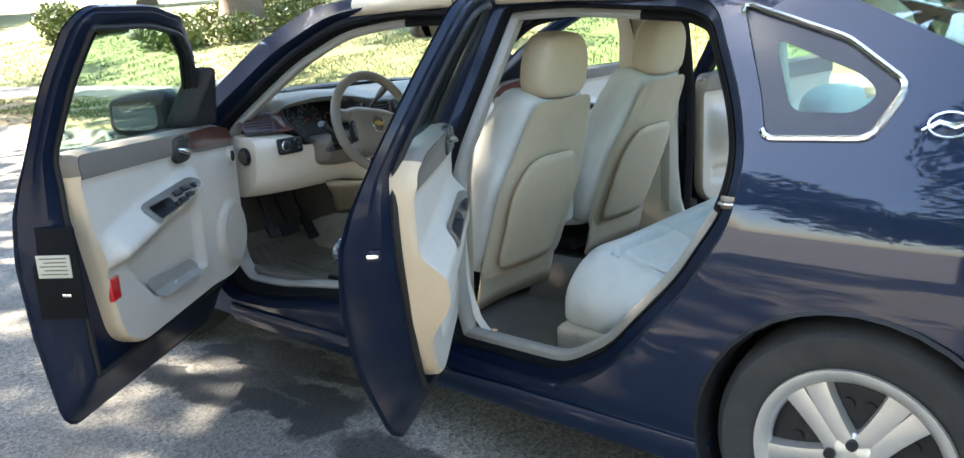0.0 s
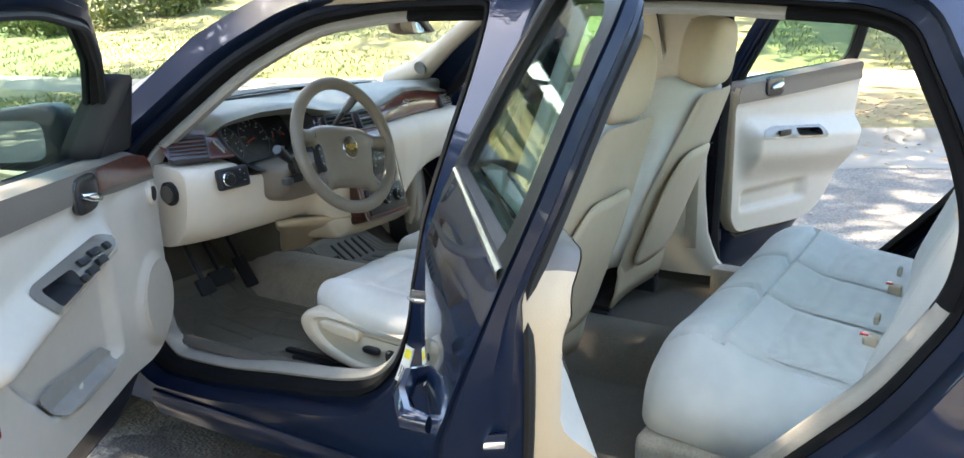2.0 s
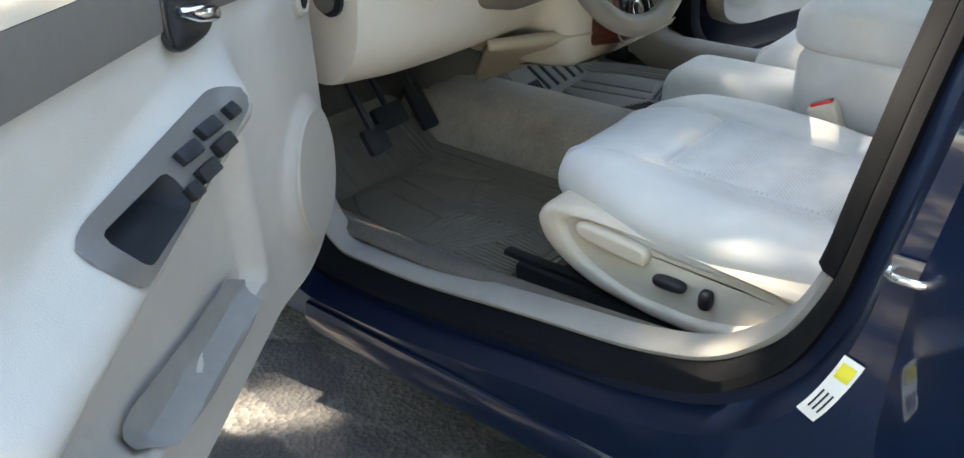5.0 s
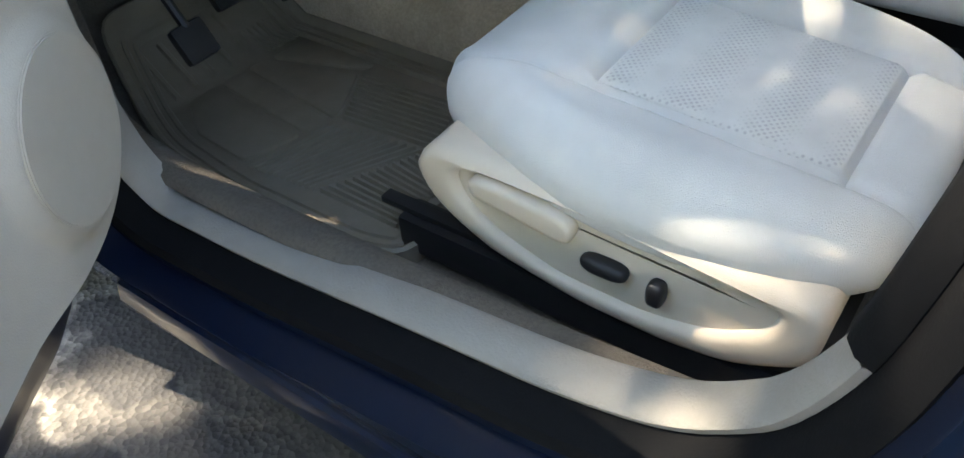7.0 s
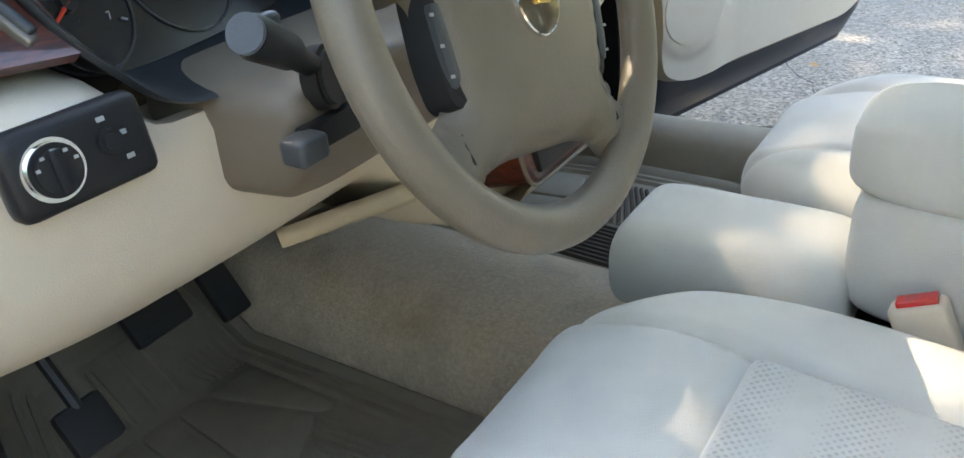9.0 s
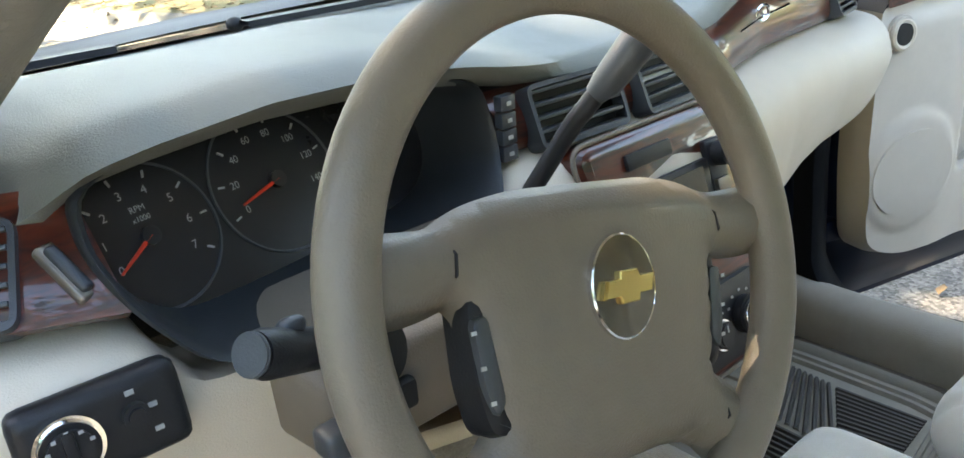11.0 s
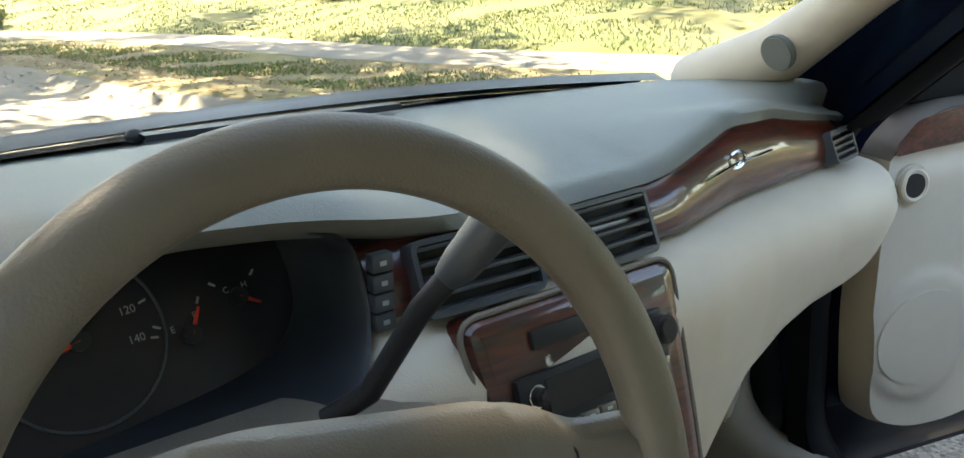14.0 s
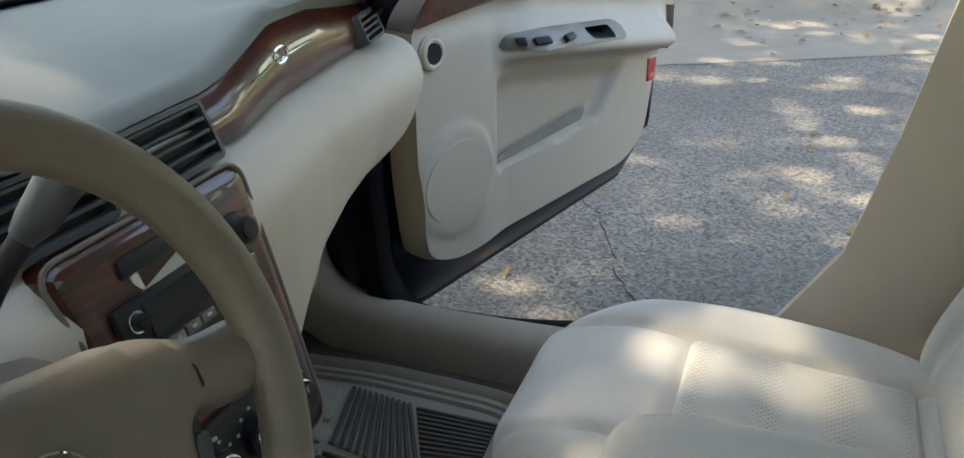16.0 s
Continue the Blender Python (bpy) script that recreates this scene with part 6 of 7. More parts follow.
hp = part("hub_pad", sheet(hub, [], lambda x, z: SWR @ Vector((x, hub_d(x, z), z)), 0.008), WHEELHIDE, rim, "worn taupe airbag cover with spokes", angle=70)
solid(hp, 0.022, 0)
for sx in (-1, 1):
    part("seam", tube([SWR @ Vector((sx * (0.123 + 0.0017 * k), hub_d(sx * (0.123 + 0.0017 * k), z) - 0.011, z)) for k, z in enumerate((0.053, 0.042, 0.030, 0.019))], 0.0012, 6), RUBBER, rim)
for sx in (-1, 1):
    pod = rounded([(0.100 * sx, 0.018), (0.122 * sx, 0.016), (0.122 * sx, -0.040), (0.114 * sx, -0.074), (0.090 * sx, -0.078)], 0.012, 4)
    pod = resample(dense(pod, 0.01), 40)
    pp = part("switch_pod", loft([[SWR @ Vector((p.x, dd, p.y)) for p in inset(pod, i)] for i, dd in ((0, 0.026), (0, 0.012), (0.003, 0.003), (0.008, 0.001))], cap=(True, True)), BLACK, rim, "black steering wheel switches")
    key = resample(dense(rounded([(0.108 * sx, 0.004), (0.121 * sx, 0.002), (0.117 * sx, -0.042), (0.110 * sx, -0.062), (0.101 * sx, -0.052)], 0.005, 3), 0.01), 30)
    part("rocker_key", loft([[SWR @ Vector((p.x, dd, p.y)) for p in inset(key, i)] for i, dd in ((0, 0.003), (0.001, -0.002), (0.003, -0.003))], cap=(False, True)), SLAT, pp)
    for k in range(3):
        part("symbol", box(SWR @ Vector((0.121 * sx - 0.004 * sx * k, -0.0032, -0.006 - 0.022 * k)), (0.004, 0.001, 0.0025), 0, m=SWR.to_3x3().to_4x4()), DIALP, pp)
for sx in (-1, 1):
    part("seam", tube([SWR @ Vector((sx * x, hub_d(sx * x, z) - 0.0115, z)) for x, z in ((0.103, -0.080), (0.112, -0.096), (0.110, -0.112), (0.098, -0.126))], 0.0012, 6), RUBBER, rim)
BD = hub_d(0, 0.004) - 0.011 + 0.014
oval = [(0.031 * math.cos(a), 0.036 * math.sin(a)) for a in np.linspace(0, 2 * math.pi, 48, endpoint=False)]
badge = part("badge", loft([[SWR @ Vector((x * k, y, z * k + 0.004)) for x, z in oval] for k, y in ((1, BD - 0.012), (1, BD - 0.0175), (0.965, BD - 0.0185), (0.945, BD - 0.0175))], cap=(False, True)), CHROME, rim, "chrome oval badge")
part("badge_field", loft([[SWR @ Vector((x * k, BD - 0.0179 - 0.003 * (1 - k), z * k + 0.004)) for x, z in oval] for k in (0.96, 0.7, 0.4, 0.01)], cap=(False, True)), BADGEF, badge)
tie = [(-0.026, -0.006), (-0.011, -0.006), (-0.009, -0.011), (0.008, -0.011), (0.009, -0.006), (0.022, -0.006), (0.026, 0.006), (0.011, 0.006), (0.009, 0.011), (-0.008, 0.011), (-0.009, 0.006), (-0.022, 0.006)]
part("badge_shape", loft([[SWR @ Vector((x * k, y, z * k + 0.004)) for x, z in tie] for k, y in ((1, BD - 0.0185), (1, BD - 0.0225), (0.9, BD - 0.0235))], cap=(False, True)), GOLD, badge, "plain gold badge shape", angle=20)

# ---- pillars, mirror, pedals, sills ----
for s in (-1, 1):
    fw, fl = (0.09, 0.07) if s > 0 else (-0.055, 0.0)
    ap = part("a_pillar_trim", tube([(s * 0.765, 1.30, 1.03), (s * 0.735, 1.12, 1.10), (s * 0.69, 0.95, 1.205), (s * 0.635, 0.76, 1.315), (s * 0.595, 0.56, 1.395), (s * 0.59, 0.3, 1.41)], [0.075, 0.062, 0.046, 0.04, 0.038, 0.03], 16, flat=0.8), CREAM, car, "pale windshield pillar trim")
    part("speaker_grille", disc((s * 0.668, 1.082, 1.105), (-s * 0.94, 0.04, -0.34), 0.030, 0.014, 32, 0.003), PADTOP, ap)
    part("b_pillar_trim", loft([[Vector((s * (x + dx), y + dy, z)) for dx, dy in ((0.03, rf), (0.0, rf + 0.004), (-0.03, rf * 0.75), (-0.042, 0.0), (-0.03, -rb * 0.75), (0.0, -rb - 0.004), (0.03, -rb))] for x, y, z, rf, rb in ((0.735, -0.09, 0.345, 0.46 + fw, 0.18), (0.735, -0.09, 0.40, 0.30 + fw + 1.5 * fl, 0.13), (0.735, -0.09, 0.50, 0.19 + fw + fl, 0.09), (0.732, -0.09, 0.65, 0.15 + fw + 0.3 * fl, 0.075), (0.725, -0.095, 0.85, 0.13 + fw, 0.07), (0.69, -0.115, 1.05, 0.12 + fw, 0.07), (0.635, -0.14, 1.25, 0.11 + fw, 0.07), (0.59, -0.15, 1.38, 0.12 + fw, 0.08), (0.565, -0.15, 1.43, 0.14 + fw, 0.1))], closed=False), CREAM, car, "pale centre pillar trim")
    part("b_pillar_belt", tube([(s * 0.69, -0.135, 0.45), (s * 0.68, -0.14, 0.85), (s * 0.635, -0.165, 1.12), (s * 0.57, -0.17, 1.30)], [0.022, 0.022, 0.022, 0.022], 8, flat=0.12), BELT, car)
    part("c_pillar_trim", tube([(s * 0.66, -1.12, 0.98), (s * 0.655, -1.13, 1.10), (s * 0.60, -1.09, 1.27), (s * 0.57, -0.96, 1.40)], [0.06, 0.06, 0.06, 0.05], 14, flat=0.6), CREAM, car)
    part("roof_rail_trim", tube([(s * 0.60, 0.4, 1.415), (s * 0.595, 0, 1.425), (s * 0.595, -0.5, 1.425), (s * 0.595, -0.95, 1.405)], 0.035, 12), CREAM, car)
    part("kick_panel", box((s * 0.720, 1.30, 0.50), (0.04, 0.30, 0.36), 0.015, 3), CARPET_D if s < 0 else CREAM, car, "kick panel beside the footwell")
    if s > 0:
        part("kick_trim", tube([(0.712, 1.185, 0.66), (0.712, 1.185, 0.56), (0.716, 1.195, 0.47), (0.724, 1.212, 0.395)], [0.034, 0.032, 0.030, 0.034], 16), CREAM, car, "cream rounded trim at the hinge pillar")
    # scuff trim: runs down the hinge pillar, round the corner and back along the sill
    run = spline([Vector((1.17, 0.66)), Vector((1.155, 0.55)), Vector((1.15, 0.46)), Vector((1.10, 0.405)), Vector((0.98, 0.388)), Vector((0.75, 0.390)), Vector((0.45, 0.405)), Vector((0.15, 0.43))], 40)
    rings_ = []
    for k, p in enumerate(run):
        t = (run[min(k + 1, 39)] - run[max(k - 1, 0)]).normalized()
        nn = Vector((-t.y, t.x))                           # away from the doorway
        rings_.append([Vector((s * x, p.x + nn.x * d, p.y + nn.y * d)) for x, d in ((0.772, 0.012), (0.768, 0.002), (0.755, -0.003), (0.735, -0.001), (0.715, 0.008), (0.702, 0.028), (0.697, 0.06), (0.694, 0.12))])
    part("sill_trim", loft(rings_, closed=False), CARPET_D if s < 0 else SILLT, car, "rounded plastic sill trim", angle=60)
    part("inner_sill", loft([[Vector((s * x, y, z)) for x, z in (((0.768, 0.374), (0.757, 0.370), (0.748, 0.352), (0.742, 0.26)) if s < 0 else ((0.775, 0.376), (0.74, 0.386), (0.70, 0.376), (0.685, 0.34), (0.68, 0.26)))] for y in np.linspace(-0.80, -0.22, 16)], closed=False), CARPET, car, "tan inner sill trim", angle=50)
    part("body_pillar", box((s * 0.745, -0.10, 0.62), (0.05, 0.09, 0.55), 0.02, 2), PAINT_IN, car)
rvm = part("rear_view_mirror", pad((0.0, 0.60, 1.315), (0.125, 0.028, 0.036), 4, 40, 16), TAUPE, car, "taupe interior rear-view mirror")
part("mirror_glass", loft([[Vector((0.118 * math.copysign(abs(math.cos(a)) ** 0.6, math.cos(a)) * k, 0.5715, 1.315 + 0.031 * math.copysign(abs(math.sin(a)) ** 0.6, math.sin(a)) * k)) for a in np.linspace(0, 2 * math.pi, 36, endpoint=False)] for k in (1, 0.02)], cap=(False, True)), MIRROR, rvm)
part("mirror_stem", tube([(0, 0.62, 1.33), (0, 0.66, 1.37), (0, 0.68, 1.395)], 0.011, 10), TAUPE, rvm)
for px, py, pz, sx_, label in ((-0.36, 1.27, 0.43, 0.10, "brake"), (-0.23, 1.29, 0.41, 0.055, "accelerator"), (-0.60, 1.06, 0.50, 0.06, "parking brake")):
    pd = part("pedal", box((px, py, pz), (sx_, 0.02, 0.06 if sx_ > 0.055 else 0.13), 0.008, 2, m=Matrix.Rotation(radians(-35), 4, "X")), RUBBER, car, f"black rubber {label} pedal")
    part("pedal_arm", tube([(px, py + 0.01, pz + 0.02), (px, py + 0.08, pz + 0.12), (px, py + 0.12, pz + 0.25)], 0.008, 8), BLACK, pd)
part("tunnel_carpet", loft([[Vector((x, y, z)) for x, z in ((-0.21, 0.275), (-0.192, 0.36), (-0.162, 0.402), (-0.11, 0.425), (-0.03, 0.430), (0.06, 0.410), (0.13, 0.374), (0.18, 0.336), (0.20, 0.275))] for y in np.linspace(0.55, 1.5, 12)], closed=False), CARPET, car, "tan carpet over the floor tunnel", angle=60)

# ---- floor mats ----
def floor_mat(m, y1, z, label, base, ribs):
    """A ribbed rubber mat laid out for the driver's footwell; m mirrors and shifts it."""
    o = resample(dense(rounded([(-0.655, 0.64), (-0.30, 0.60), (-0.205, 0.66), (-0.20, y1), (-0.56, y1), (-0.66, 1.17), (-0.685, 0.98), (-0.682, 0.72)], 0.05, 5), 0.03), 110)
    lift = lambda y: z + 0.70 * max(0, y - 1.26)
    put = lambda x, y, h: Vector((m[0] * x + m[1], y, lift(y) + h))
    b = loft([[put(p.x, p.y, h) for p in inset(o, i)] for i, h in ((0, -0.010), (0.0, 0.022), (0.006, 0.026), (0.012, 0.022), (0.018, 0.010), (0.026, 0.009), (0.028, 0.014), (0.034, 0.014), (0.037, 0.008), (0.044, 0.008), (0.046, 0.013), (0.052, 0.013), (0.056, 0.005))])
    mt = link("floor_mat", b, base)
    part("mat_base", sheet(inset(o, 0.056), [], lambda x, y: put(x, y, 0.005), 0.06), base, mt)

    def rib(bm, p, q, r=0.0038, n=3):
        p, q = Vector(p), Vector(q)
        w = Vector((-(q - p).y, (q - p).x)).normalized() * r
        rows_ = []
        for t in np.linspace(0, 1, n):
            c = p.lerp(q, t)
            rows_.append([put(c.x - w.x * 1.25, c.y - w.y * 1.25, 0.004), put(c.x - w.x * 0.6, c.y - w.y * 0.6, 0.012), put(c.x + w.x * 0.6, c.y + w.y * 0.6, 0.012), put(c.x + w.x * 1.25, c.y + w.y * 1.25, 0.004)])
        loft(rows_, closed=False, bm=bm)

    def field(a, b_, c, d, n):
        """Ribs from the edge a-b to the edge d-c."""
        bm = bmesh.new()
        a, b_, c, d = Vector(a), Vector(b_), Vector(c), Vector(d)
        for k in range(n):
            t = (k + 0.5) / n
            rib(bm, a.lerp(b_, t), d.lerp(c, t))
        part("rib_field", bm, ribs, mt)

    def slab_(pts):
        lp = resample(dense(rounded(pts, 0.012, 3), 0.02), 50)
        part("mat_panel", loft([[put(p.x, p.y, h) for p in inset(lp, i)] for i, h in ((0, 0.004), (0.002, 0.010), (0.006, 0.0115))], cap=(False, True)), base, mt, angle=50)
    field((-0.612, 1.005), (-0.598, 0.868), (-0.425, 0.770), (-0.452, 0.965), 11)
    field((-0.432, 0.955), (-0.300, 1.020), (-0.285, 0.800), (-0.420, 0.772), 10)
    field((-0.598, 0.860), (-0.415, 0.764), (-0.440, 0.690), (-0.600, 0.700), 15)
    field((-0.405, 0.764), (-0.275, 0.790), (-0.265, 0.700), (-0.425, 0.690), 8)
    field((-0.345, 1.300), (-0.262, 1.300), (-0.262, 1.225), (-0.330, 1.235), 6)
    slab_([(-0.607, 1.020), (-0.505, 0.985), (-0.475, 1.235), (-0.540, 1.235), (-0.595, 1.15)])
    slab_([(-0.497, 0.982), (-0.447, 0.972), (-0.412, 1.228), (-0.466, 1.232)])
    slab_([(-0.438, 0.970), (-0.428, 0.968), (-0.300, 1.032), (-0.362, 1.222), (-0.403, 1.228)])
    slab_([(-0.292, 1.032), (-0.265, 1.02), (-0.262, 1.205), (-0.350, 1.218)])
    bm = bmesh.new()
    for k in range(5):
        rib(bm, (-0.54 + 0.045 * k, 1.262), (-0.535 + 0.045 * k, y1 - 0.07), 0.006, 4)
    part("rib_field", bm, ribs, mt)
    return tagged(mt, label, "floor mat", "floor mats")


floor_mat((1, 0), 1.42, 0.283, "ribbed brown rubber floor mat before the driver seat", MATRUB, MATRUB)
floor_mat((-1, -0.040), 1.42, 0.290, "taupe floor mat with dark ribs before the passenger seat", MATPALE, MATDARK)


# ---- trees and planting ----
def lawn_z(x, y):
    k = min(range(len(KERB)), key=lambda i: math.hypot(x - KERB[i].x, y - KERB[i].y))
    a, b = KERB[max(k - 1, 0)], KERB[min(k + 1, len(KERB) - 1)]
    if (b.y - a.y) * (x - a.x) - (b.x - a.x) * (y - a.y) < 0:
        return 0.0
    return lawn_height(math.hypot(x - KERB[k].x, y - KERB[k].y))


def leaves(name, blobs, count, size, material, seed, parent=None):
    """Many single leaves scattered through flattened blobs (centre, radii), joined into one mesh."""
    rng = np.random.default_rng(seed)
    w = np.array([b[1][0] * b[1][1] * b[1][2] for b in blobs])
    pick = rng.choice(len(blobs), count, p=w / w.sum())
    d = rng.normal(size=(count, 3))
    d /= np.linalg.norm(d, axis=1)[:, None]
    r = rng.random(count) ** 0.45
    c = np.array([b[0] for b in blobs])[pick] + d * r[:, None] * np.array([b[1] for b in blobs])[pick]
    a = rng.normal(size=(count, 3))
    a /= np.linalg.norm(a, axis=1)[:, None]
    b = np.cross(a, rng.normal(size=(count, 3)))
    b /= np.linalg.norm(b, axis=1)[:, None]
    k = size * (0.6 + 0.8 * rng.random(count))[:, None]
    V = np.stack([c - a * k, c - a * k * 0.1 + b * k * 0.42, c + a * k, c - a * k * 0.1 - b * k * 0.42], 1).reshape(-1, 3)
    me = bpy.data.meshes.new(name)
    me.from_pydata(V.tolist(), [], [(4 * i, 4 * i + 1, 4 * i + 2, 4 * i + 3) for i in range(count)])
    me.materials.append(material)
    ob = new(name, me)
    if parent:
        ob.parent = parent
    return ob


def tree(x, y, radius, height, crown, label, seed, count=9000, leaf=0.11, lean=(0, 0)):
    z = lawn_z(x, y)
    rng = random.Random(seed)
    t = empty("tree", (0, 0, 0), label=label, category="tree")
    b = tube([Vector((x + lean[0] * k * k, y + lean[1] * k * k, z - 0.1 + height * k)) for k in np.linspace(0, 1, 9)],
             [radius * (1.35 if k == 0 else 1.08 - 0.55 * k) for k in np.linspace(0, 1, 9)], 18)
    for v in b.verts:
        v.co += Vector((noise.noise(v.co * 1.7), noise.noise(v.co * 1.7 + Vector((9, 0, 0))), 0)) * radius * 0.25
    part("trunk", b, BARK, t, "grey-brown furrowed bark")
    top = Vector((x + lean[0], y + lean[1], z + height))
    for c, rr in crown:
        c = Vector(c)
        m = (top + c) / 2 + Vector((rng.uniform(-0.5, 0.5), rng.uniform(-0.5, 0.5), 0.4))
        part("limb", tube(spline([top - Vector((0, 0, height * 0.25)), m, c], 9), [radius * (0.42 - 0.36 * k / 8) for k in range(9)], 8), BARK, t)
    leaves("crown", crown, count, leaf, LEAF, seed, t)
    return t


def crown_of(c, r, n, seed, flat=0.45):
    rng = random.Random(seed)
    out = []
    for i in range(n):
        a, q = 2 * math.pi * (i + rng.random() * 0.6) / n, r * math.sqrt(rng.uniform(0.05, 1))
        out.append(((c[0] + q * math.cos(a), c[1] + q * math.sin(a), c[2] + rng.uniform(-1.2, 1.6)), (r * 0.34, r * 0.34, r * 0.34 * flat * rng.uniform(0.8, 1.4))))
    return out


tree(-8.0, 12.5, 0.36, 6.0, crown_of((0.2, 8.2, 10.0), 6.3, 18, 3), "tall broad tree overhanging the road", 3, 36000, 0.13, (2.4, -1.5))
tree(12.6, 4.9, 0.24, 4.5, crown_of((12.0, 5.5, 8.0), 4.6, 11, 5), "young lawn tree with a slim dark trunk", 5, 7000, 0.13)
tree(10.6, -0.15, 0.22, 4.8, crown_of((9.6, 1.5, 8.4), 4.8, 11, 6), "slim street tree with a pale brown trunk", 6, 7000, 0.13)
tree(11.4, 18.4, 0.55, 5.5, crown_of((12.0, 19.0, 10.5), 5.5, 12, 7), "old tree with a thick trunk in a planted bed", 7, 9000, 0.13)
tree(0.7, 23.6, 0.36, 4.5, crown_of((1.5, 25, 9.5), 4.0, 9, 8), "brown trunk among tall grasses on the lawn", 8, 5000, 0.13)
tree(20, 24, 0.35, 5.0, crown_of((20, 25, 8.5), 6.0, 11, 9), "distant leafy shade tree on the lawn", 9, 6000, 0.16)
tree(26, 10, 0.35, 5.0, crown_of((26, 10, 8.5), 6.0, 11, 10), "distant leafy shade tree on the lawn", 10, 6000, 0.16)
tree(24, -8, 0.35, 5.0, crown_of((24, -8, 8.5), 6.0, 11, 11), "distant leafy shade tree on the lawn", 11, 6000, 0.16)
tree(-9, -6, 0.35, 5.0, crown_of((-9.5, -5, 8.0), 5.0, 11, 12), "shade tree across the road", 12, 8000, 0.15)
tree(-9.5, 19, 0.38, 5.5, crown_of((-3.0, 19, 9.5), 7.5, 22, 44, 0.5), "broad shade tree overhanging the road", 44, 26000, 0.16)
tree(-11.5, 6.5, 0.35, 4.2, crown_of((-12.0, 6.5, 6.6), 4.4, 15, 13), "shade tree across the road", 13, 15000, 0.14, (0.0, 0.0))

for k, (x, y) in enumerate(((-15, -16), (-16, -1), (-15, 13), (-13, 23), (-4, -24), (6, -26))):
    tree(x, y, 0.34, 3.4, crown_of((x, y, 4.4), 5.2, 16, 30 + k, 1.0), "shade tree across the road", 30 + k, 11000, 0.22)

for k in range(16):
    a = radians(-70 + 11.5 * k)
    x, y = 6 + 36 * math.cos(a), 6 + 34 * math.sin(a)
    tree(x, y, 0.4, 4.0, crown_of((x, y, lawn_z(x, y) + 4.6), 5.4, 12, 80 + k, 0.9), "leafy shade tree on the far side of the lawn", 80 + k, 6000, 0.32)

SHRUB = mat("shrub_leaves", (0.10, 0.13, 0.03), 0.6, noise_scale=4, vary=0.6, stain=0.5, stain_scale=1.5, stain_color=(0.25, 0.20, 0.07))
rng = random.Random(21)
for k in range(9):
    a = 2 * math.pi * k / 9
    x, y = 11.4 + 2.2 * math.cos(a), 18.4 + 1.7 * math.sin(a)
    z = lawn_z(x, y)
    sb = empty("shrub", (0, 0, 0), label="low mixed shrub in a planted bed", category="shrub", group="bed shrubs")
    leaves("foliage", [((x, y, z + 0.27), (0.75, 0.7, 0.45))], 1200, 0.07, SHRUB, 40 + k, sb)
for k, (x, y, h) in enumerate(((1.6, 23.0, 1.1), (2.7, 24.2, 0.9), (9.3, 24.4, 1.1), (10.7, 24.2, 0.8), (16.5, 24.3, 1.0), (19.2, 21.6, 0.9))):
    z = lawn_z(x, y)
    sb = empty("shrub", (0, 0, 0), label="yellow-green garden shrub on the lawn", category="shrub", group="lawn shrubs")
    leaves("foliage", [((x, y, z + h * 0.45), (0.9, 0.8, h * 0.6))], 1500, 0.09, SHRUB, 60 + k, sb)
for k in range(3):
    x, y = 10.4 + 0.45 * k, 21.5 + 0.6 * k
    st_ = link("garden_step", box((x, y, lawn_z(x, y) + 0.05), (1.2, 0.5, 0.16), 0.02), CONCRETE)
    tagged(st_, "pale stone garden step on the slope", "step", "garden steps")


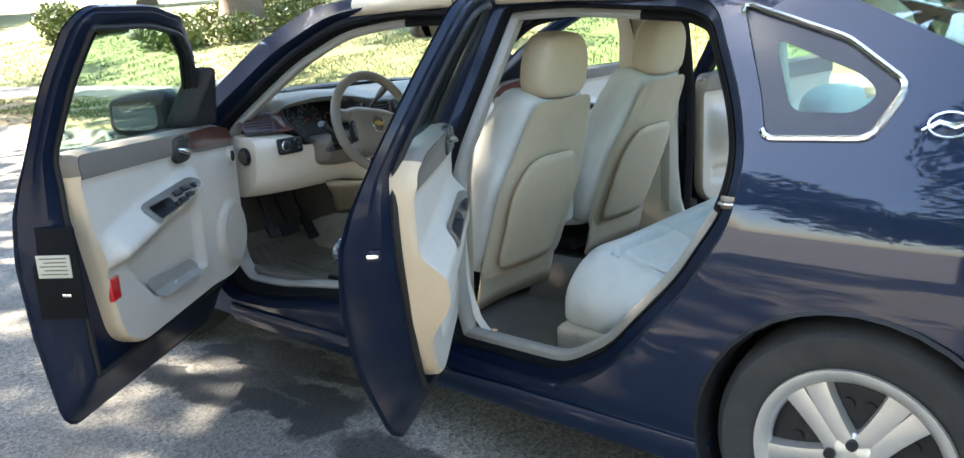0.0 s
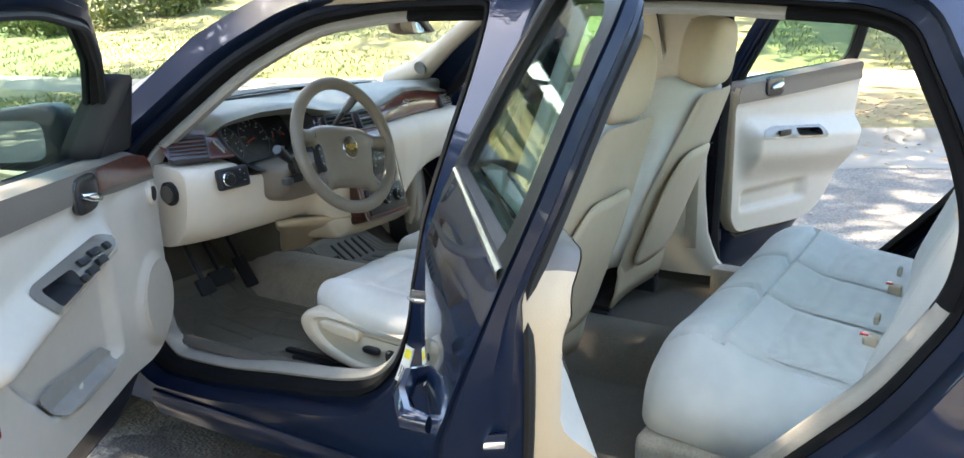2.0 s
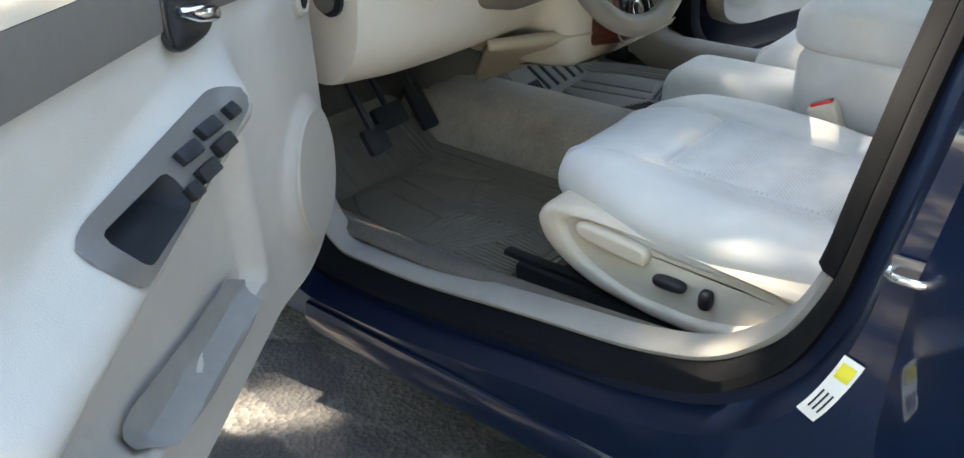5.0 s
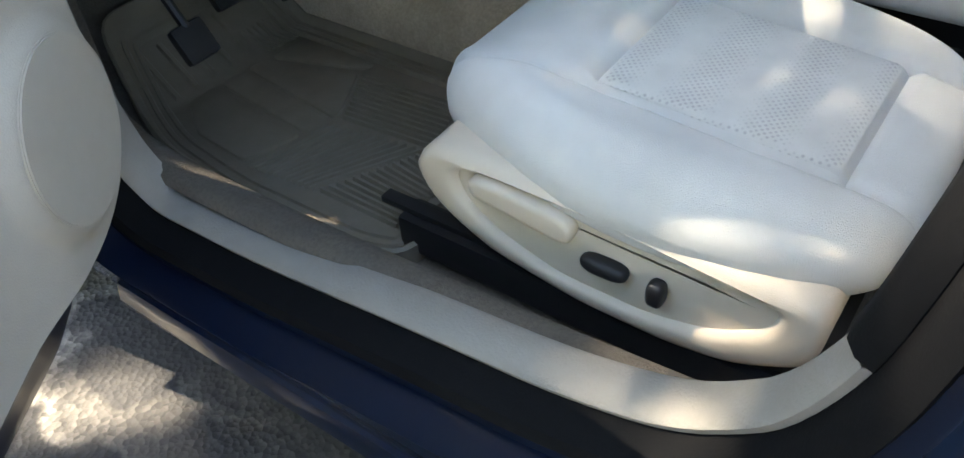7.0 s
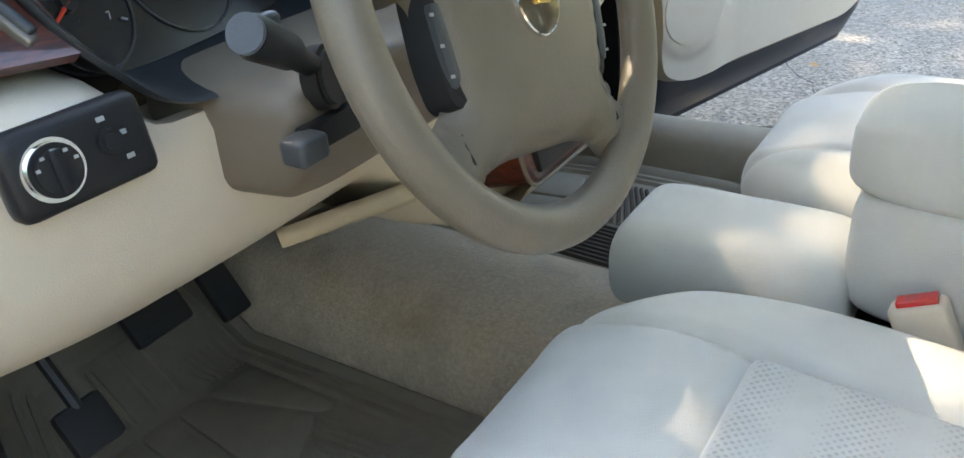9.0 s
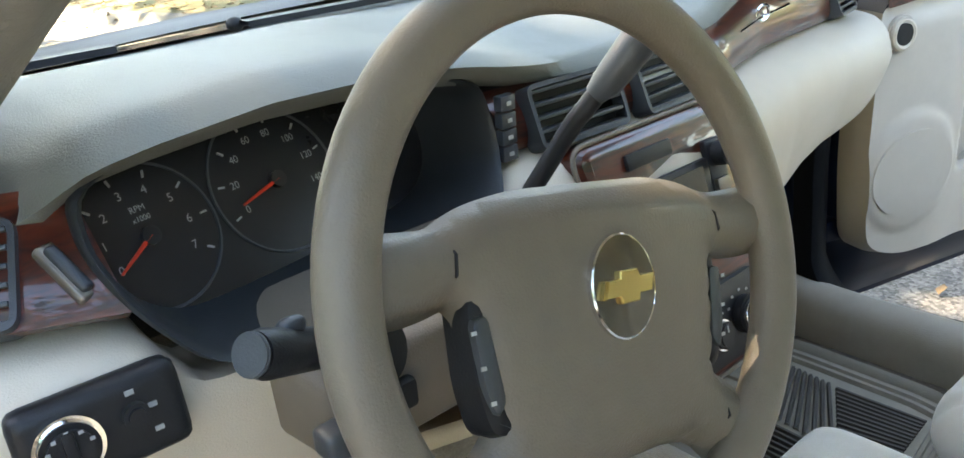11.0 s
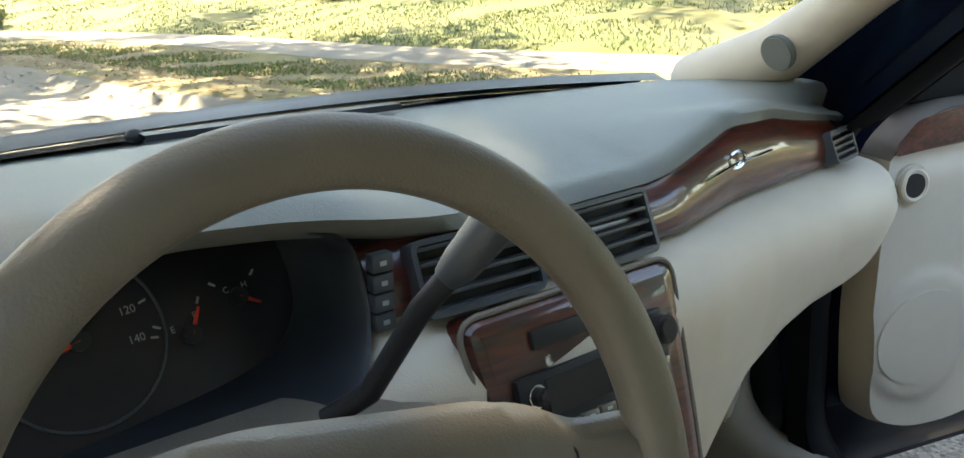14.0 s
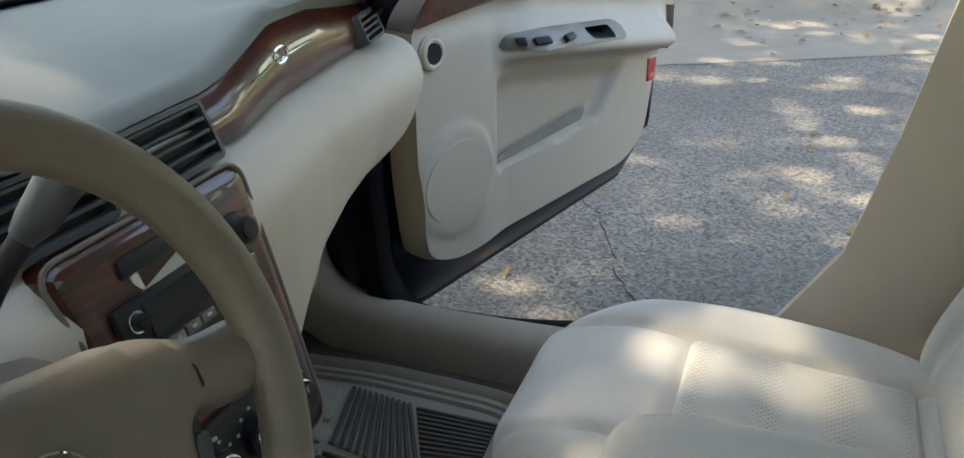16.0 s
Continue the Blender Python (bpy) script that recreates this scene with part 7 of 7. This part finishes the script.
def grass(name, d0, d1, s0, s1, count, h, seed, label):
    """Blades over a strip of the lawn, between two distances from the kerb."""
    rng = np.random.default_rng(seed)
    V, F = [], []
    n = len(KERB)
    for i in range(count):
        k = rng.uniform(s0, s1) * (n - 1)
        a, b = KERB[int(k)], KERB[min(int(k) + 1, n - 1)]
        p = a.lerp(b, k - int(k))
        t = (b - a).normalized() if (b - a).length > 0 else Vector((0, 1))
        d = rng.uniform(d0, d1)
        q = p + Vector((t.y, -t.x)) * d
        if noise.noise(Vector((q.x * 0.8, q.y * 0.8, 3))) < -0.22:
            continue
        z = lawn_height(d) - 0.01
        ang, hh, w = rng.uniform(0, 6.28), h * rng.uniform(0.5, 1.3), 0.012
        ca, sa = math.cos(ang), math.sin(ang)
        m = len(V)
        V += [(q.x - ca * w, q.y - sa * w, z), (q.x + ca * w, q.y + sa * w, z), (q.x + sa * hh * 0.5, q.y - ca * hh * 0.5, z + hh)]
        F.append((m, m + 1, m + 2))
    me = bpy.data.meshes.new(name)
    me.from_pydata(V, [], F)
    me.materials.append(BLADE)
    return tagged(new(name, me), label, "grass", kind="stuff")


grass("verge_grass", 0.9, 2.72, 0.455, 0.66, 26000, 0.045, 1, "short patchy grass on the verge")
grass("lawn_grass", 4.15, 10.5, 0.38, 0.66, 52000, 0.06, 2, "short sunlit lawn grass")


LITTER = mat("dry_fallen_leaves", (0.26, 0.16, 0.07), 0.8, noise_scale=3.0, vary=0.5)


def litter(count, seed):
    """Dry leaves along the gutter and verge."""
    rng = np.random.default_rng(seed)
    V, F = [], []
    n = len(KERB)
    for i in range(count):
        k = rng.uniform(0.37, 0.60) * (n - 1)
        a, b = KERB[int(k)], KERB[min(int(k) + 1, n - 1)]
        p, t = a.lerp(b, k - int(k)), (b - a).normalized()
        d = rng.normal(0.7, 0.6) if rng.random() < 0.85 else rng.uniform(-5, 2.5)
        q = p + Vector((t.y, -t.x)) * d
        z = lerp_table(d, [-9, -1.0, -0.15, 0.02, 0.13, 0.17, 2.8], [0.002, 0.004, 0.02, 0.075, 0.147, 0.17, 0.27]) + 0.006
        s, ang = rng.uniform(0.012, 0.035), rng.uniform(0, 6.28)
        ca, sa = math.cos(ang) * s, math.sin(ang) * s
        m = len(V)
        V += [(q.x - ca, q.y - sa, z), (q.x + sa * 0.5, q.y - ca * 0.5, z + s * 0.4), (q.x + ca, q.y + sa, z + s * 0.2), (q.x - sa * 0.5, q.y + ca * 0.5, z)]
        F.append((m, m + 1, m + 2, m + 3))
    me = bpy.data.meshes.new("fallen_leaves")
    me.from_pydata(V, [], F)
    me.materials.append(LITTER)
    return tagged(new("fallen_leaves", me), "dry brown leaves along the gutter", "leaves", kind="stuff")


litter(9000, 4)
